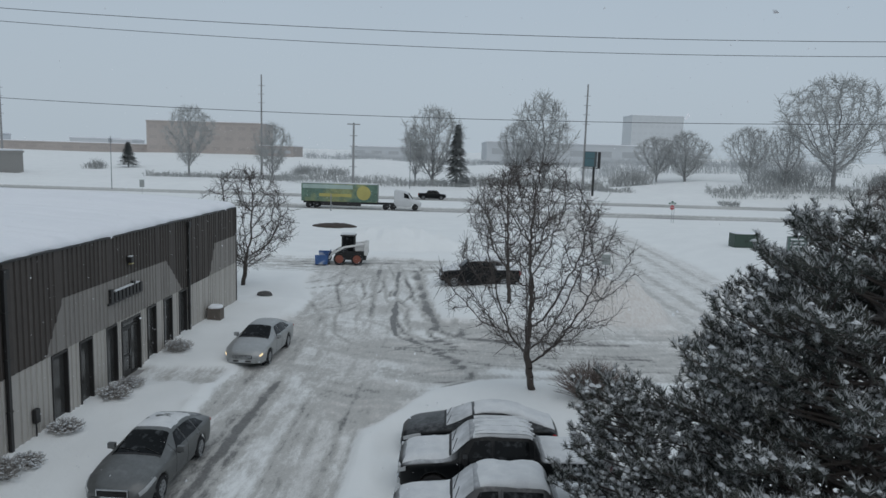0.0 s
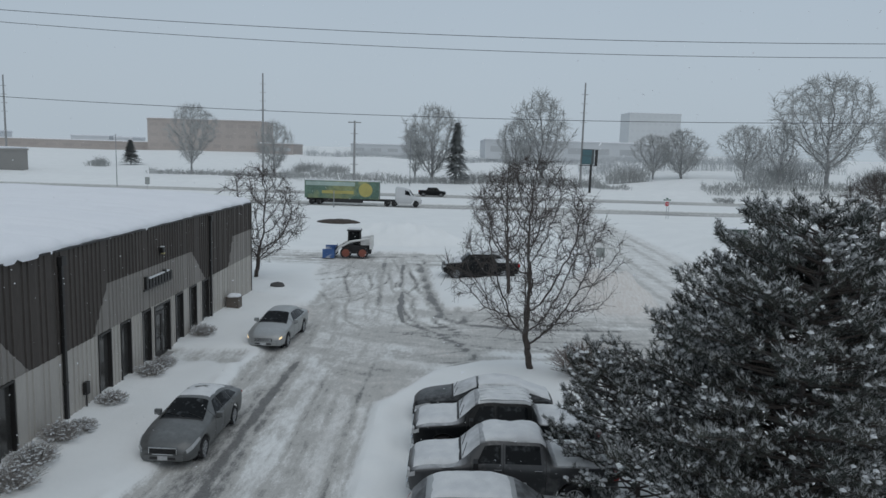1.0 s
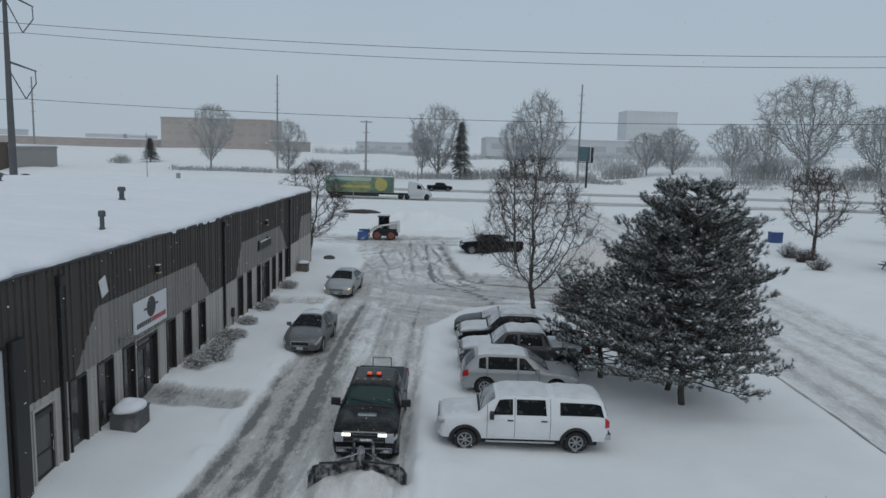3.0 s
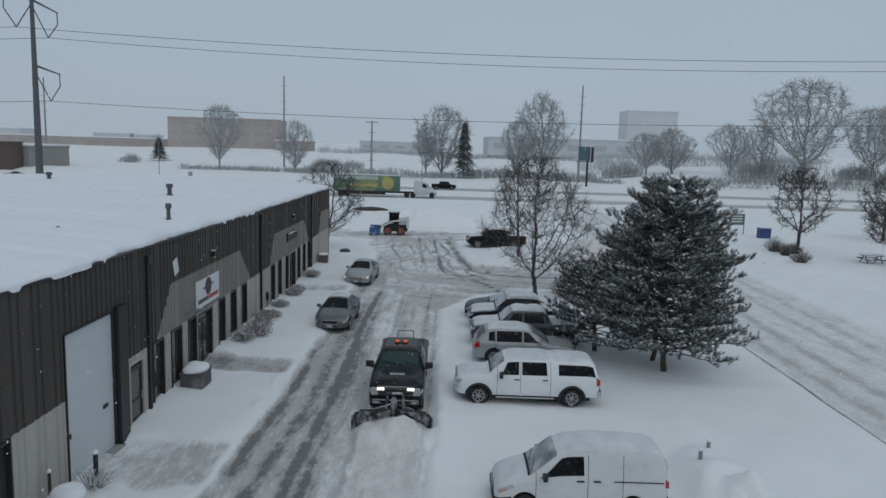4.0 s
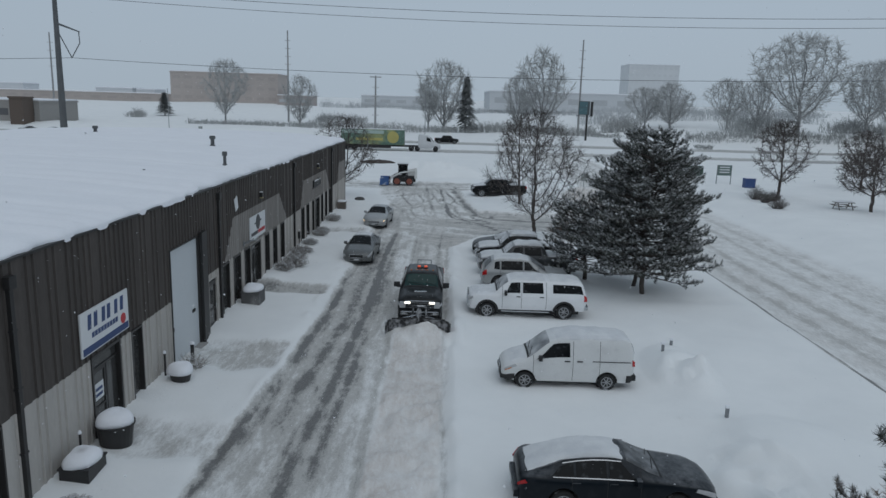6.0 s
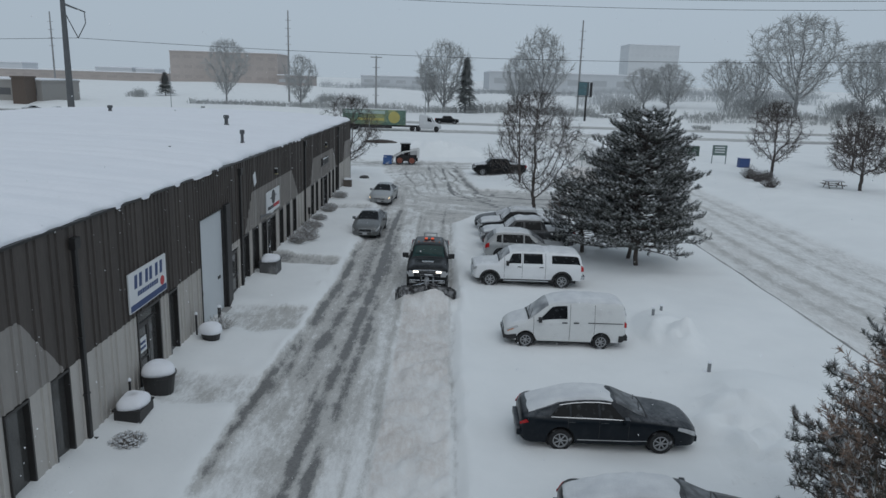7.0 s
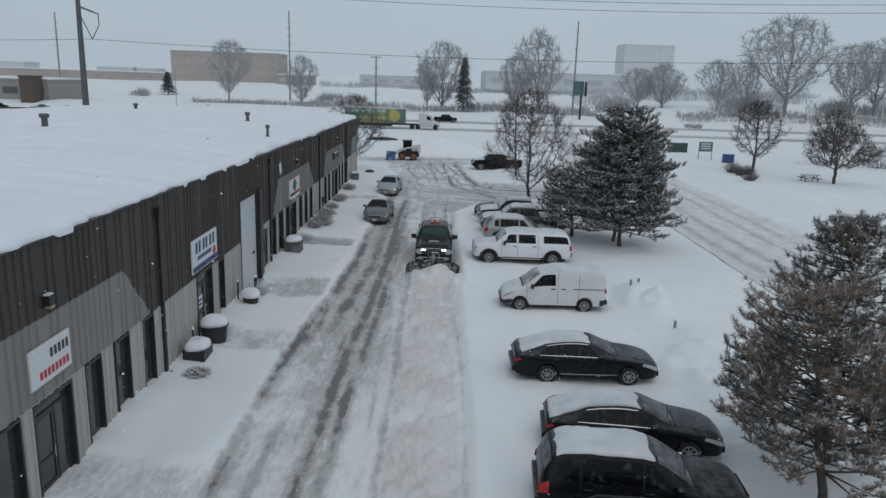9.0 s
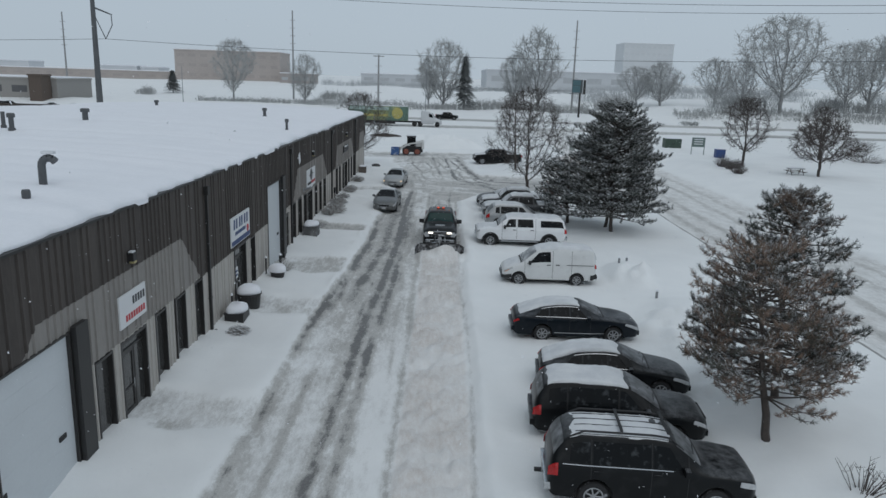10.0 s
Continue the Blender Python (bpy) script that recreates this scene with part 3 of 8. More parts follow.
def build_building():
    wall = tagged(new("wall_east"), "ribbed metal wall, dark brown over taupe and light grey-tan", "wall", kind="structure")
    cuts = sorted({Y_NEAR, Y_END} | {o[0] for o in OPENINGS} | {o[1] for o in OPENINGS})
    core = bmesh.new()
    for a, b in zip(cuts, cuts[1:]):
        hole = next((o for o in OPENINGS if o[0] <= a and b <= o[1]), None)
        if hole:
            box(core, WX - 0.25, WX - 0.01, a, b, -0.3, hole[2])
            box(core, WX - 0.25, WX - 0.01, a, b, hole[3], eave_at(b))
        else:
            box(core, WX - 0.25, WX - 0.01, a, b, -0.3, eave_at(b))
    part("wall_core", core, CORE, wall)
    cols = set(cuts) | set(SEAMS)
    y = -24.3
    while y < Y_END:
        if min(abs(y - c) for c in cols) > 0.25:
            cols.add(round(y, 3))
        y += 0.9
    cols = sorted(cols)
    for a, b in zip(cols, cols[1:]):
        hole = next((o for o in OPENINGS if o[0] <= a + 1e-3 and b - 1e-3 <= o[1]), None)
        runs = [(0.0, hole[2]), (hole[3], EAVE)] if hole else [(0.0, EAVE)]
        for zl, zh in runs:
            if zh - zl < 0.2:
                continue
            sheet(wall, a, b, lambda y: zl, lambda y: min(max(BAND, zl), zh), SIDING_TAN, "light_siding_sheet")
            sheet(wall, a, b, lambda y: min(max(BAND + 0.003, zl), zh), lambda y: min(max(edge_at(y), zl), zh), SIDING_MID, "taupe_siding_sheet")
            sheet(wall, a, b, lambda y: min(max(edge_at(y) + 0.004, zl), zh), lambda y: eave_at(y) if zh == EAVE else zh, SIDING_DARK, "dark_siding_sheet")
    # other walls, floor, roof deck
    for name, v in (("wall_north", (X_BACK, WX - 0.26, Y_END - 0.25, Y_END, -0.3, EAVE)), ("wall_south", (X_BACK, WX - 0.26, Y_NEAR, Y_NEAR + 0.25, -0.3, EAVE)),
                    ("wall_west", (X_BACK - 0.26, X_BACK - 0.01, Y_NEAR, Y_END, -0.3, EAVE))):
        tagged(part(name, boxed(*v), SIDING_DARK), "plain dark metal wall of the long building", "wall", kind="structure")
    tagged(part("floor", boxed(X_BACK, WX - 0.26, Y_NEAR + 0.26, Y_END - 0.26, -0.1, 0.11), CONC), "grey concrete slab inside the building", "floor", kind="structure")
    tagged(part("wall_inner", boxed(WX - 5.2, WX - 5.0, Y_NEAR + 0.26, Y_END - 0.26, 0.11, 5.6), INTERIOR), "plain painted inner wall behind the offices", "wall", kind="structure")
    tagged(part("ceiling", boxed(X_BACK, WX - 0.26, Y_NEAR + 0.26, Y_END - 0.26, 5.6, 5.75), INTERIOR), "roof deck above the units", "ceiling", kind="structure")
    # coping along the parapet
    cop = tagged(new("parapet_trim"), "dark metal coping along the parapet", "trim", kind="structure")
    y = Y_NEAR
    while y < Y_END:
        b = min(y + 3.0, Y_END + 0.05)
        part("coping", boxed(WX - 0.3, WX + 0.09, y + 0.004, b - 0.004, eave_at(y + 1.5), eave_at(y + 1.5) + 0.07, 0.012), TRIM_DARK, cop)
        y += 3.0
    # corner trim and downspouts on the seams
    tagged(part("corner_trim", boxed(WX - 0.02, WX + 0.075, Y_END + 0.003, Y_END + 0.1, 0, EAVE - 0.06), SIDING_DARK), "dark metal corner trim", "trim", kind="structure")
    for s in SEAMS:
        d = thing("downspout", (WX, s, 0), "dark square metal downspout on the siding", "downspout", "downspouts")
        part("pipe", boxed(0.056, 0.16, -0.07, 0.07, 0.35, 5.75, 0.01), TRIM_DARK, d)
        part("leader_head", boxed(0.056, 0.22, -0.14, 0.14, 5.6, 5.9, 0.015), TRIM_DARK, d)
        part("outlet", boxed(0.056, 0.3, -0.07, 0.07, 0.22, 0.345, 0.01), TRIM_DARK, d)
        for z in (1.6, 3.2, 4.6):
            part("strap", boxed(0.05, 0.168, -0.1, 0.1, z, z + 0.05), TRIM_DARK, d)


def window_unit(o):
    y0, y1, z0, z1, kind = o
    jut = 0.062
    x = WX - (0.10 if kind == "door" else 0.045)
    if kind == "window":
        x = WX - 0.10
        z0, z1 = 0.16, BAND - 0.02
        w = tagged(new("window_1"), "tall narrow window with dark bronze frame", "window", kind="structure")
        for a, b, c, d in ((y0, y0 + 0.06, z0, z1), (y1 - 0.06, y1, z0, z1), (y0 + 0.06, y1 - 0.06, z0, z0 + 0.07), (y0 + 0.06, y1 - 0.06, z1 - 0.07, z1)):
            part("window_frame", boxed(x - 0.05, WX + 0.062, a, b, c, d), FRAME_DARK, w)
        part("pane", boxed(x - 0.012, x + 0.012, y0 + 0.06, y1 - 0.06, z0 + 0.07, z1 - 0.07), GLASS, w)
        part("window_sill", boxed(x - 0.05, WX + 0.09, y0 + 0.003, y1 - 0.003, z0 - 0.05, z0 - 0.003), FRAME_DARK, w)
        return
    if kind == "overhead":
        d = tagged(new("overhead_door_1"), "pale grey sectional overhead door, shut", "door", kind="structure")
        n = 7
        hh = (z1 - z0 - 0.05) / n
        for k in range(n):
            sec = part("door_section", boxed(x - 0.03, x + 0.02, y0 + 0.05, y1 - 0.05, z0 + k * hh + 0.001, z0 + (k + 1) * hh - 0.001, 0.003), DOOR_GREY, d)
            if k == 2:
                part("handle", boxed(x + 0.021, x + 0.05, y1 - 0.75, y1 - 0.45, z0 + k * hh + 0.2, z0 + k * hh + 0.32), DARK_PLASTIC, sec)
                part("lock_plate", boxed(x + 0.021, x + 0.04, y0 + 0.12, y0 + 0.3, z0 + k * hh + 0.05, z0 + k * hh + 0.2), DARK_PLASTIC, sec)
        for a, b in ((y0, y0 + 0.05), (y1 - 0.05, y1)):
            part("jamb", boxed(x - 0.06, WX + 0.07, a, b, z0, z1), FRAME_DARK, d)
        part("head", boxed(x - 0.06, WX + 0.07, y0 + 0.05, y1 - 0.05, z1 - 0.05, z1), FRAME_DARK, d)
        part("threshold", boxed(WX - 0.2, WX + 0.3, y0, y1, 0.0, 0.119), CONC, d)
        g = thing("door_guard", (WX, y1 + 0.32, 0), "wide dark steel guard column beside the overhead door", "guard column", "door guards")
        part("column", boxed(0.056, 0.2, -0.3, 0.3, 0.1, z1 + 0.1, 0.012), TRIM_DARK, g)
        part("foot_plate", boxed(0.056, 0.26, -0.33, 0.33, 0.02, 0.098), TRIM_DARK, g)
        return
    d = tagged(new("door_1"), "glazed entrance door in a dark bronze frame" if kind == "door" else "narrow glazed side door with a pale frame", "door", kind="structure")
    fr = FRAME_DARK if kind == "door" else SIDING_TAN
    for a, b, c, e in ((y0, y0 + 0.08, z0, z1), (y1 - 0.08, y1, z0, z1), (y0 + 0.08, y1 - 0.08, z1 - 0.09, z1)):
        part("door_frame", boxed(x - 0.06, WX + jut, a, b, c, e), fr, d)
    part("transom_bar", boxed(x - 0.05, x + 0.05, y0 + 0.08, y1 - 0.08, 2.18, 2.24), FRAME_DARK, d)
    part("transom_pane", boxed(x - 0.012, x + 0.012, y0 + 0.08, y1 - 0.08, 2.24, z1 - 0.09), GLASS, d)
    mid = (y0 + 1.0) if y1 - y0 > 1.4 else y1 - 0.08
    leaf = part("door_leaf", boxed(x - 0.04, x + 0.04, y0 + 0.08, y0 + 0.17, z0, 2.18), FRAME_DARK, d)
    for v in ((mid - 0.1, mid, z0, 2.18), (y0 + 0.17, mid - 0.1, z0, z0 + 0.24), (y0 + 0.17, mid - 0.1, 2.08, 2.18), (y0 + 0.17, mid - 0.1, 1.0, 1.06)):
        part("stile", boxed(x - 0.04, x + 0.04, *v), FRAME_DARK, leaf)
    part("pane", boxed(x - 0.012, x + 0.012, y0 + 0.17, mid - 0.1, z0 + 0.24, 1.0), GLASS, leaf)
    part("pane", boxed(x - 0.012, x + 0.012, y0 + 0.17, mid - 0.1, 1.06, 2.08), GLASS, leaf)
    part("handle", rodded((x + 0.08, mid - 0.14, 0.95), (x + 0.08, mid - 0.14, 1.25), 0.014), CHROME, leaf)
    if mid < y1 - 0.1:
        part("sidelight_post", boxed(x - 0.05, x + 0.05, mid, mid + 0.06, z0, 2.18), FRAME_DARK, d)
        part("sidelight_pane", boxed(x - 0.012, x + 0.012, mid + 0.06, y1 - 0.08, z0 + 0.1, 2.18), GLASS, d)
        part("sidelight_rail", boxed(x - 0.05, x + 0.05, mid + 0.06, y1 - 0.08, z0, z0 + 0.1), FRAME_DARK, d)
    part("threshold", boxed(WX - 0.25, WX + 0.25, y0, y1, 0.0, z0 - 0.004), CONC, d)


ROOF_D, ROOF_Z = [0, 2, 5, 10, 15, 20, 27, 33, 46], [0.06, 0.2, 0.4, 0.5, 0.54, 0.46, 0.2, -0.3, -0.9]


def build_roof_snow():
    """Snow blanket over the low roof: ridge behind, ragged edge lapping the parapet."""
    ys = np.arange(Y_NEAR, Y_END + 0.2, 0.2)
    us = np.concatenate([np.array([0, 0.0, 0.04, 0.12, 0.25, 0.5, 0.9]), np.arange(1.6, 45.2, 1.2)])
    gu, gy = np.meshgrid(us, ys, indexing="ij")
    rag = smooth_noise(gy * 0, gy, 1.7, 41) * 0.5 + smooth_noise(gy * 0, gy, 0.45, 42) * 0.6 + smooth_noise(gy * 0, gy, 5.0, 43) * 0.6
    lip = np.clip(WX + 0.03 + 0.13 * rag, WX - 0.28, WX + 0.2)
    gx = lip - gu
    thick = 0.19 + 0.09 * smooth_noise(gy * 0, gy, 2.3, 44) + 0.06 * smooth_noise(gy * 0, gy, 0.5, 47) + 0.04 * smooth_noise(gx, gy, 0.6, 45)
    rise = np.sqrt(np.clip(gu / 0.3, 0, 1))
    z = eave_at(gy) + 0.074 + thick * rise
    d = WX - gx
    z += np.interp(d, ROOF_D, ROOF_Z) + 0.012 * smooth_noise(gx, gy, 9, 46) * np.clip(d / 3, 0, 1)
    z[0, :] = np.where(lip[0] > WX + 0.09, eave_at(gy[0]) - 0.02, eave_at(gy[0]) + 0.072)
    nx, ny = gx.shape
    verts = np.stack([gx, gy, z], -1).reshape(-1, 3).tolist()
    faces = [(i * ny + j, i * ny + j + 1, (i + 1) * ny + j + 1, (i + 1) * ny + j) for i in range(nx - 1) for j in range(ny - 1)]
    # ends and back drop down to the deck
    base = len(verts)
    for i in range(nx):
        verts += [(gx[i, -1], Y_END + 0.1, EAVE + 0.07 if i < 7 else 5.8), (gx[i, 0], Y_NEAR - 0.05, 5.8)]
    for i in range(nx - 1):
        p = base + 2 * i
        faces += [((i) * ny + ny - 1, p, p + 2, (i + 1) * ny + ny - 1), (i * ny, (i + 1) * ny, p + 3, p + 1)]
    ob = raw("roof_snow", verts, faces, SNOW, None, "", True)
    tagged(ob, "deep smooth snow blanket with a ragged edge on the flat roof", "snow", kind="structure")


def roof_z(x, y):
    return eave_at(y) + 0.27 + float(np.interp(WX - x, ROOF_D, ROOF_Z))


build_building()
for o in OPENINGS:
    window_unit(o)
build_roof_snow()

# ---------------------------------------------------------------- vehicles
class Shell:
    """A car body as a loft: stations along x (front at +), each a half section of six points from sill to crown."""

    def __init__(self, length, width, profile, wheels, wr, sill=0.28, arch=1.2, soft=0.09):
        # profile rows: x from the front bumper back, deck height, belt height, half-width factor, top half-width factor
        self.L, self.W = length, width
        p = np.array(profile, float)
        xs = set(np.arange(0, length + 1e-6, 0.07).round(3))
        for wx in wheels:
            xs |= set(np.round(wx + wr * arch * np.sin(np.linspace(-1.57, 1.57, 13)), 3))
        xs = np.array(sorted(x for x in xs if 0 <= x <= length))
        keep = [0] + [i for i in range(1, len(xs)) if xs[i] - xs[i - 1] > 0.012]
        xs = xs[keep]
        self.xs = xs
        fx = np.arange(-0.6, length + 0.6, 0.02)

        def curve(col, sigma):
            v = np.interp(fx, p[:, 0], p[:, col])
            k = np.exp(-0.5 * (np.arange(-15, 16) * 0.02 / sigma) ** 2)
            return np.interp(xs, fx, np.convolve(np.pad(v, 15, mode="edge"), k / k.sum(), mode="valid"))
        deck, belt, wf, tf = curve(1, soft), curve(2, 0.09), curve(3, 0.08), curve(4, soft)
        lo = np.full(len(xs), sill)
        for wx in wheels:
            r = wr * arch
            d = np.abs(xs - wx)
            lo = np.maximum(lo, np.where(d < r, wr + np.sqrt(np.clip(r * r - d * d, 0, None)), 0))
        hw = width / 2 * wf
        rows = []
        for i, x in enumerate(xs):
            b, t, w = belt[i], deck[i], hw[i]
            z0 = min(lo[i], b - 0.10)
            z1 = max(z0 + 0.03, sill + (b - sill) * 0.35)
            z2 = max(z1 + 0.03, sill + (b - sill) * 0.78)
            tw = width / 2 * tf[i]
            top = max(t, b + 0.02)
            e = min(0.075, (top - b) * 0.3 + 0.01)
            rows.append([(w * 0.95, z0), (w * 0.995, z1), (w, z2), (w * 0.965, max(b, z2 + 0.02)), (tw, max(top - e, b + 0.03)), (tw * 0.80, top + 0.004), (0, top + 0.03)])
        rows = np.array(rows)
        # rounded nose and tail: the end sections draw in
        for j, d in ((0, 1), (-1, -1)):
            for step_, sx, sz in ((0, 0.90, 0.80), (1, 0.965, 0.93)):
                i = j + d * step_
                mid = (rows[i, :, 1].min() + rows[i, :, 1].max()) / 2
                rows[i, :, 0] *= sx
                rows[i, :, 1] = mid + (rows[i, :, 1] - mid) * sz
        self.ctrl = rows
        # fine sections: a spline through the control points
        self.sub = 3
        pts = []
        for r in rows:
            q = np.vstack([2 * r[0] - r[1], r, [-r[5, 0], r[5, 1]]])
            sec = []
            for k in range(6):
                a, b_, c, d = q[k], q[k + 1], q[k + 2], q[k + 3]
                for u in np.arange(self.sub) / self.sub:
                    cr = 0.5 * (2 * b_ + (c - a) * u + (2 * a - 5 * b_ + 4 * c - d) * u * u + (3 * b_ - a - 3 * c + d) * u ** 3)
                    sec.append(0.55 * cr + 0.45 * (b_ * (1 - u) + c * u))
            sec.append(r[6])
            pts.append(sec)
        self.rows = np.array(pts)
        self.rows[:, :, 0] = np.clip(self.rows[:, :, 0], 0, None)

    def at(self, x, v):
        """Point on the left half at distance x from the nose and section parameter v (0 sill to 6 crown; past 6 the other side)."""
        side = 1
        if v > 6:
            v, side = 12 - v, -1
        v = v * self.sub
        i = int(np.clip(np.searchsorted(self.xs, x) - 1, 0, len(self.xs) - 2))
        f = np.clip((x - self.xs[i]) / (self.xs[i + 1] - self.xs[i]), 0, 1)
        k = min(int(v), 6 * self.sub - 1)
        g = v - k
        ra, rb = self.rows[i], self.rows[i + 1]
        yz = (ra[k] * (1 - f) + rb[k] * f) * (1 - g) + (ra[k + 1] * (1 - f) + rb[k + 1] * f) * g
        return Vector((self.L / 2 - x, side * yz[0], yz[1]))

    def normal(self, x, v):
        d = 0.03
        a, b = self.at(x + d, v), self.at(x - d, v)
        c, e = self.at(x, min(v + d, 12)), self.at(x, max(v - d, 0))
        n = (b - a).cross(c - e)
        n = n.normalized() if n.length > 1e-9 else Vector((0, 0, 1))
        m = self.at(x, v)
        if n.dot(m - Vector((m.x, 0, 0.5))) < 0:
            n = -n
        return n

    def mesh(self):
        n = len(self.xs)
        verts, faces = [], []
        for i in range(n):
            x = self.L / 2 - self.xs[i]
            half = [(x, a, b) for a, b in self.rows[i]]
            verts += half + [(x, -a, b) for a, b in self.rows[i][-2::-1]]
        m = 12 * self.sub + 1
        for i in range(n - 1):
            for k in range(m - 1):
                faces.append((i * m + k, i * m + k + 1, (i + 1) * m + k + 1, (i + 1) * m + k))
        faces.append(tuple(range(m))[::-1])
        faces.append(tuple(range((n - 1) * m, n * m)))
        return verts, faces

    def patch(self, quad, off=0.008, thick=0.012, nu=6, nv=4, wave=0.0, seed=0, round_off=0.0):
        """A thin closed patch lying on the shell. quad: four (x, v) corners, in order round it."""
        c = [Vector(q) for q in quad]
        top, bot = [], []
        for i in range(nu + 1):
            for j in range(nv + 1):
                s, t = i / nu, j / nv
                p = (c[0] * (1 - s) + c[1] * s) * (1 - t) + (c[3] * (1 - s) + c[2] * s) * t
                q, nn = self.at(p.x, p.y), self.normal(p.x, p.y)
                o = off + thick
                if wave:
                    o = off + thick * (1 + wave * noise.noise(Vector((q.x * 2.3 + seed, q.y * 2.3, seed))))
                if round_off:
                    k = min(s, 1 - s, t, 1 - t)
                    o = off + (o - off) * min(1.0, 0.25 + k / round_off)
                top.append(q + nn * o)
                bot.append(q + nn * (off - 0.004))
        w = nv + 1
        n = len(top)
        faces = []
        for i in range(nu):
            for j in range(nv):
                a = i * w + j
                faces += [(a, a + 1, a + w + 1, a + w), (n + a, n + a + w, n + a + w + 1, n + a + 1)]
        rim = [i * w for i in range(nu + 1)] + [nu * w + j for j in range(1, w)] + [i * w + nv for i in range(nu - 1, -1, -1)] + [j for j in range(nv - 1, 0, -1)]
        for a, b in zip(rim, rim[1:] + rim[:1]):
            faces.append((a, n + a, n + b, b) if False else (a, b, n + b, n + a))
        bm = bmesh.new()
        vs = [bm.verts.new(v) for v in top + bot]
        for f in faces:
            bm.faces.new([vs[k] for k in f])
        bmesh.ops.recalc_face_normals(bm, faces=bm.faces)
        return bm


    def drift(self, quad, thick, bare, seed, nu=30, nv=26):
        """Wind-worn snow lying on the shell: thickness varies and dives under the surface where it is blown bare."""
        c = [Vector(q) for q in quad]
        verts, faces = [], []
        for i in range(nu + 1):
            for j in range(nv + 1):
                s, t = i / nu, j / nv
                p = (c[0] * (1 - s) + c[1] * s) * (1 - t) + (c[3] * (1 - s) + c[2] * s) * t
                q, nn = self.at(p.x, p.y), self.normal(p.x, p.y)
                k = min(s, 1 - s, t, 1 - t)
                n1 = 0.7 * noise.noise(Vector((q.x * 1.4 + seed, q.y * 1.4, seed)))
                n2 = noise.noise(Vector((q.x * 6 + seed, q.y * 3.5, seed * 2)))
                o = thick * (1 - bare + 0.55 * n1 + 0.3 * n2) - 0.008
                o = min(o, thick * 1.25)
                edge = k + 0.05 * noise.noise(Vector((q.x * 2.6 - seed, q.y * 2.6, seed)))
                o = o * min(1.0, max(0.0, edge) / 0.24) ** 0.85 - 0.02 * max(0, 1 - edge / 0.05)
                verts.append(q + nn * o)
        w = nv + 1
        for i in range(nu):
            for j in range(nv):
                a = i * w + j
                faces.append((a, a + 1, a + w + 1, a + w))
        return verts, faces


def paint(name, colour, metal=0.0, dirty=0.0, dust=0.85):
    """Body paint with road film low down and wind-blown snow dust caught on what faces up."""
    key = "paint_" + name
    if key in MATS:
        return MATS[key]
    m = mat(key, colour, 0.28, metal=metal, var=0.06, scale=1.5, fine=25, spec=0.5 if max(colour) > 0.05 else 0.2,
            tint=tuple(c * (1 - dirty) + 0.5 * dirty for c in colour) if dirty else None, tint_at=0.60, tint_scale=3.5)
    n, l = m.node_tree.nodes, m.node_tree.links
    bs = n["Principled BSDF"]
    src = bs.inputs["Base Color"].links[0].from_socket
    geo, tc, nz, sep = n.new("ShaderNodeNewGeometry"), n.new("ShaderNodeTexCoord"), n.new("ShaderNodeTexNoise"), n.new("ShaderNodeSeparateXYZ")
    nz.inputs["Scale"].default_value, nz.inputs["Detail"].default_value, nz.inputs["Roughness"].default_value = 4.5, 8, 0.72
    l.new(tc.outputs["Object"], nz.inputs["Vector"])
    l.new(geo.outputs["Normal"], sep.inputs[0])
    up, sp_, mul, mx, rr = n.new("ShaderNodeMapRange"), n.new("ShaderNodeMapRange"), n.new("ShaderNodeMath"), n.new("ShaderNodeMix"), n.new("ShaderNodeMapRange")
    up.inputs[1].default_value, up.inputs[2].default_value = 0.6, 0.97
    sp_.inputs[1].default_value, sp_.inputs[2].default_value, sp_.inputs[4].default_value = 0.45 - 0.4 * dust, 0.95 - 0.2 * dust, 0.04 + 0.86 * dust
    l.new(sep.outputs["Z"], up.inputs[0])
    l.new(nz.outputs["Fac"], sp_.inputs[0])
    mul.operation = "MULTIPLY"
    l.new(up.outputs[0], mul.inputs[0])
    l.new(sp_.outputs[0], mul.inputs[1])
    mx.data_type = "RGBA"
    l.new(mul.outputs[0], mx.inputs[0])
    l.new(src, mx.inputs[6])
    mx.inputs[7].default_value = (0.74, 0.755, 0.78, 1)
    l.new(mx.outputs[2], bs.inputs["Base Color"])
    rr.inputs[3].default_value, rr.inputs[4].default_value = 0.28, 0.8
    l.new(mul.outputs[0], rr.inputs[0])
    l.new(rr.outputs[0], bs.inputs["Roughness"])
    return m


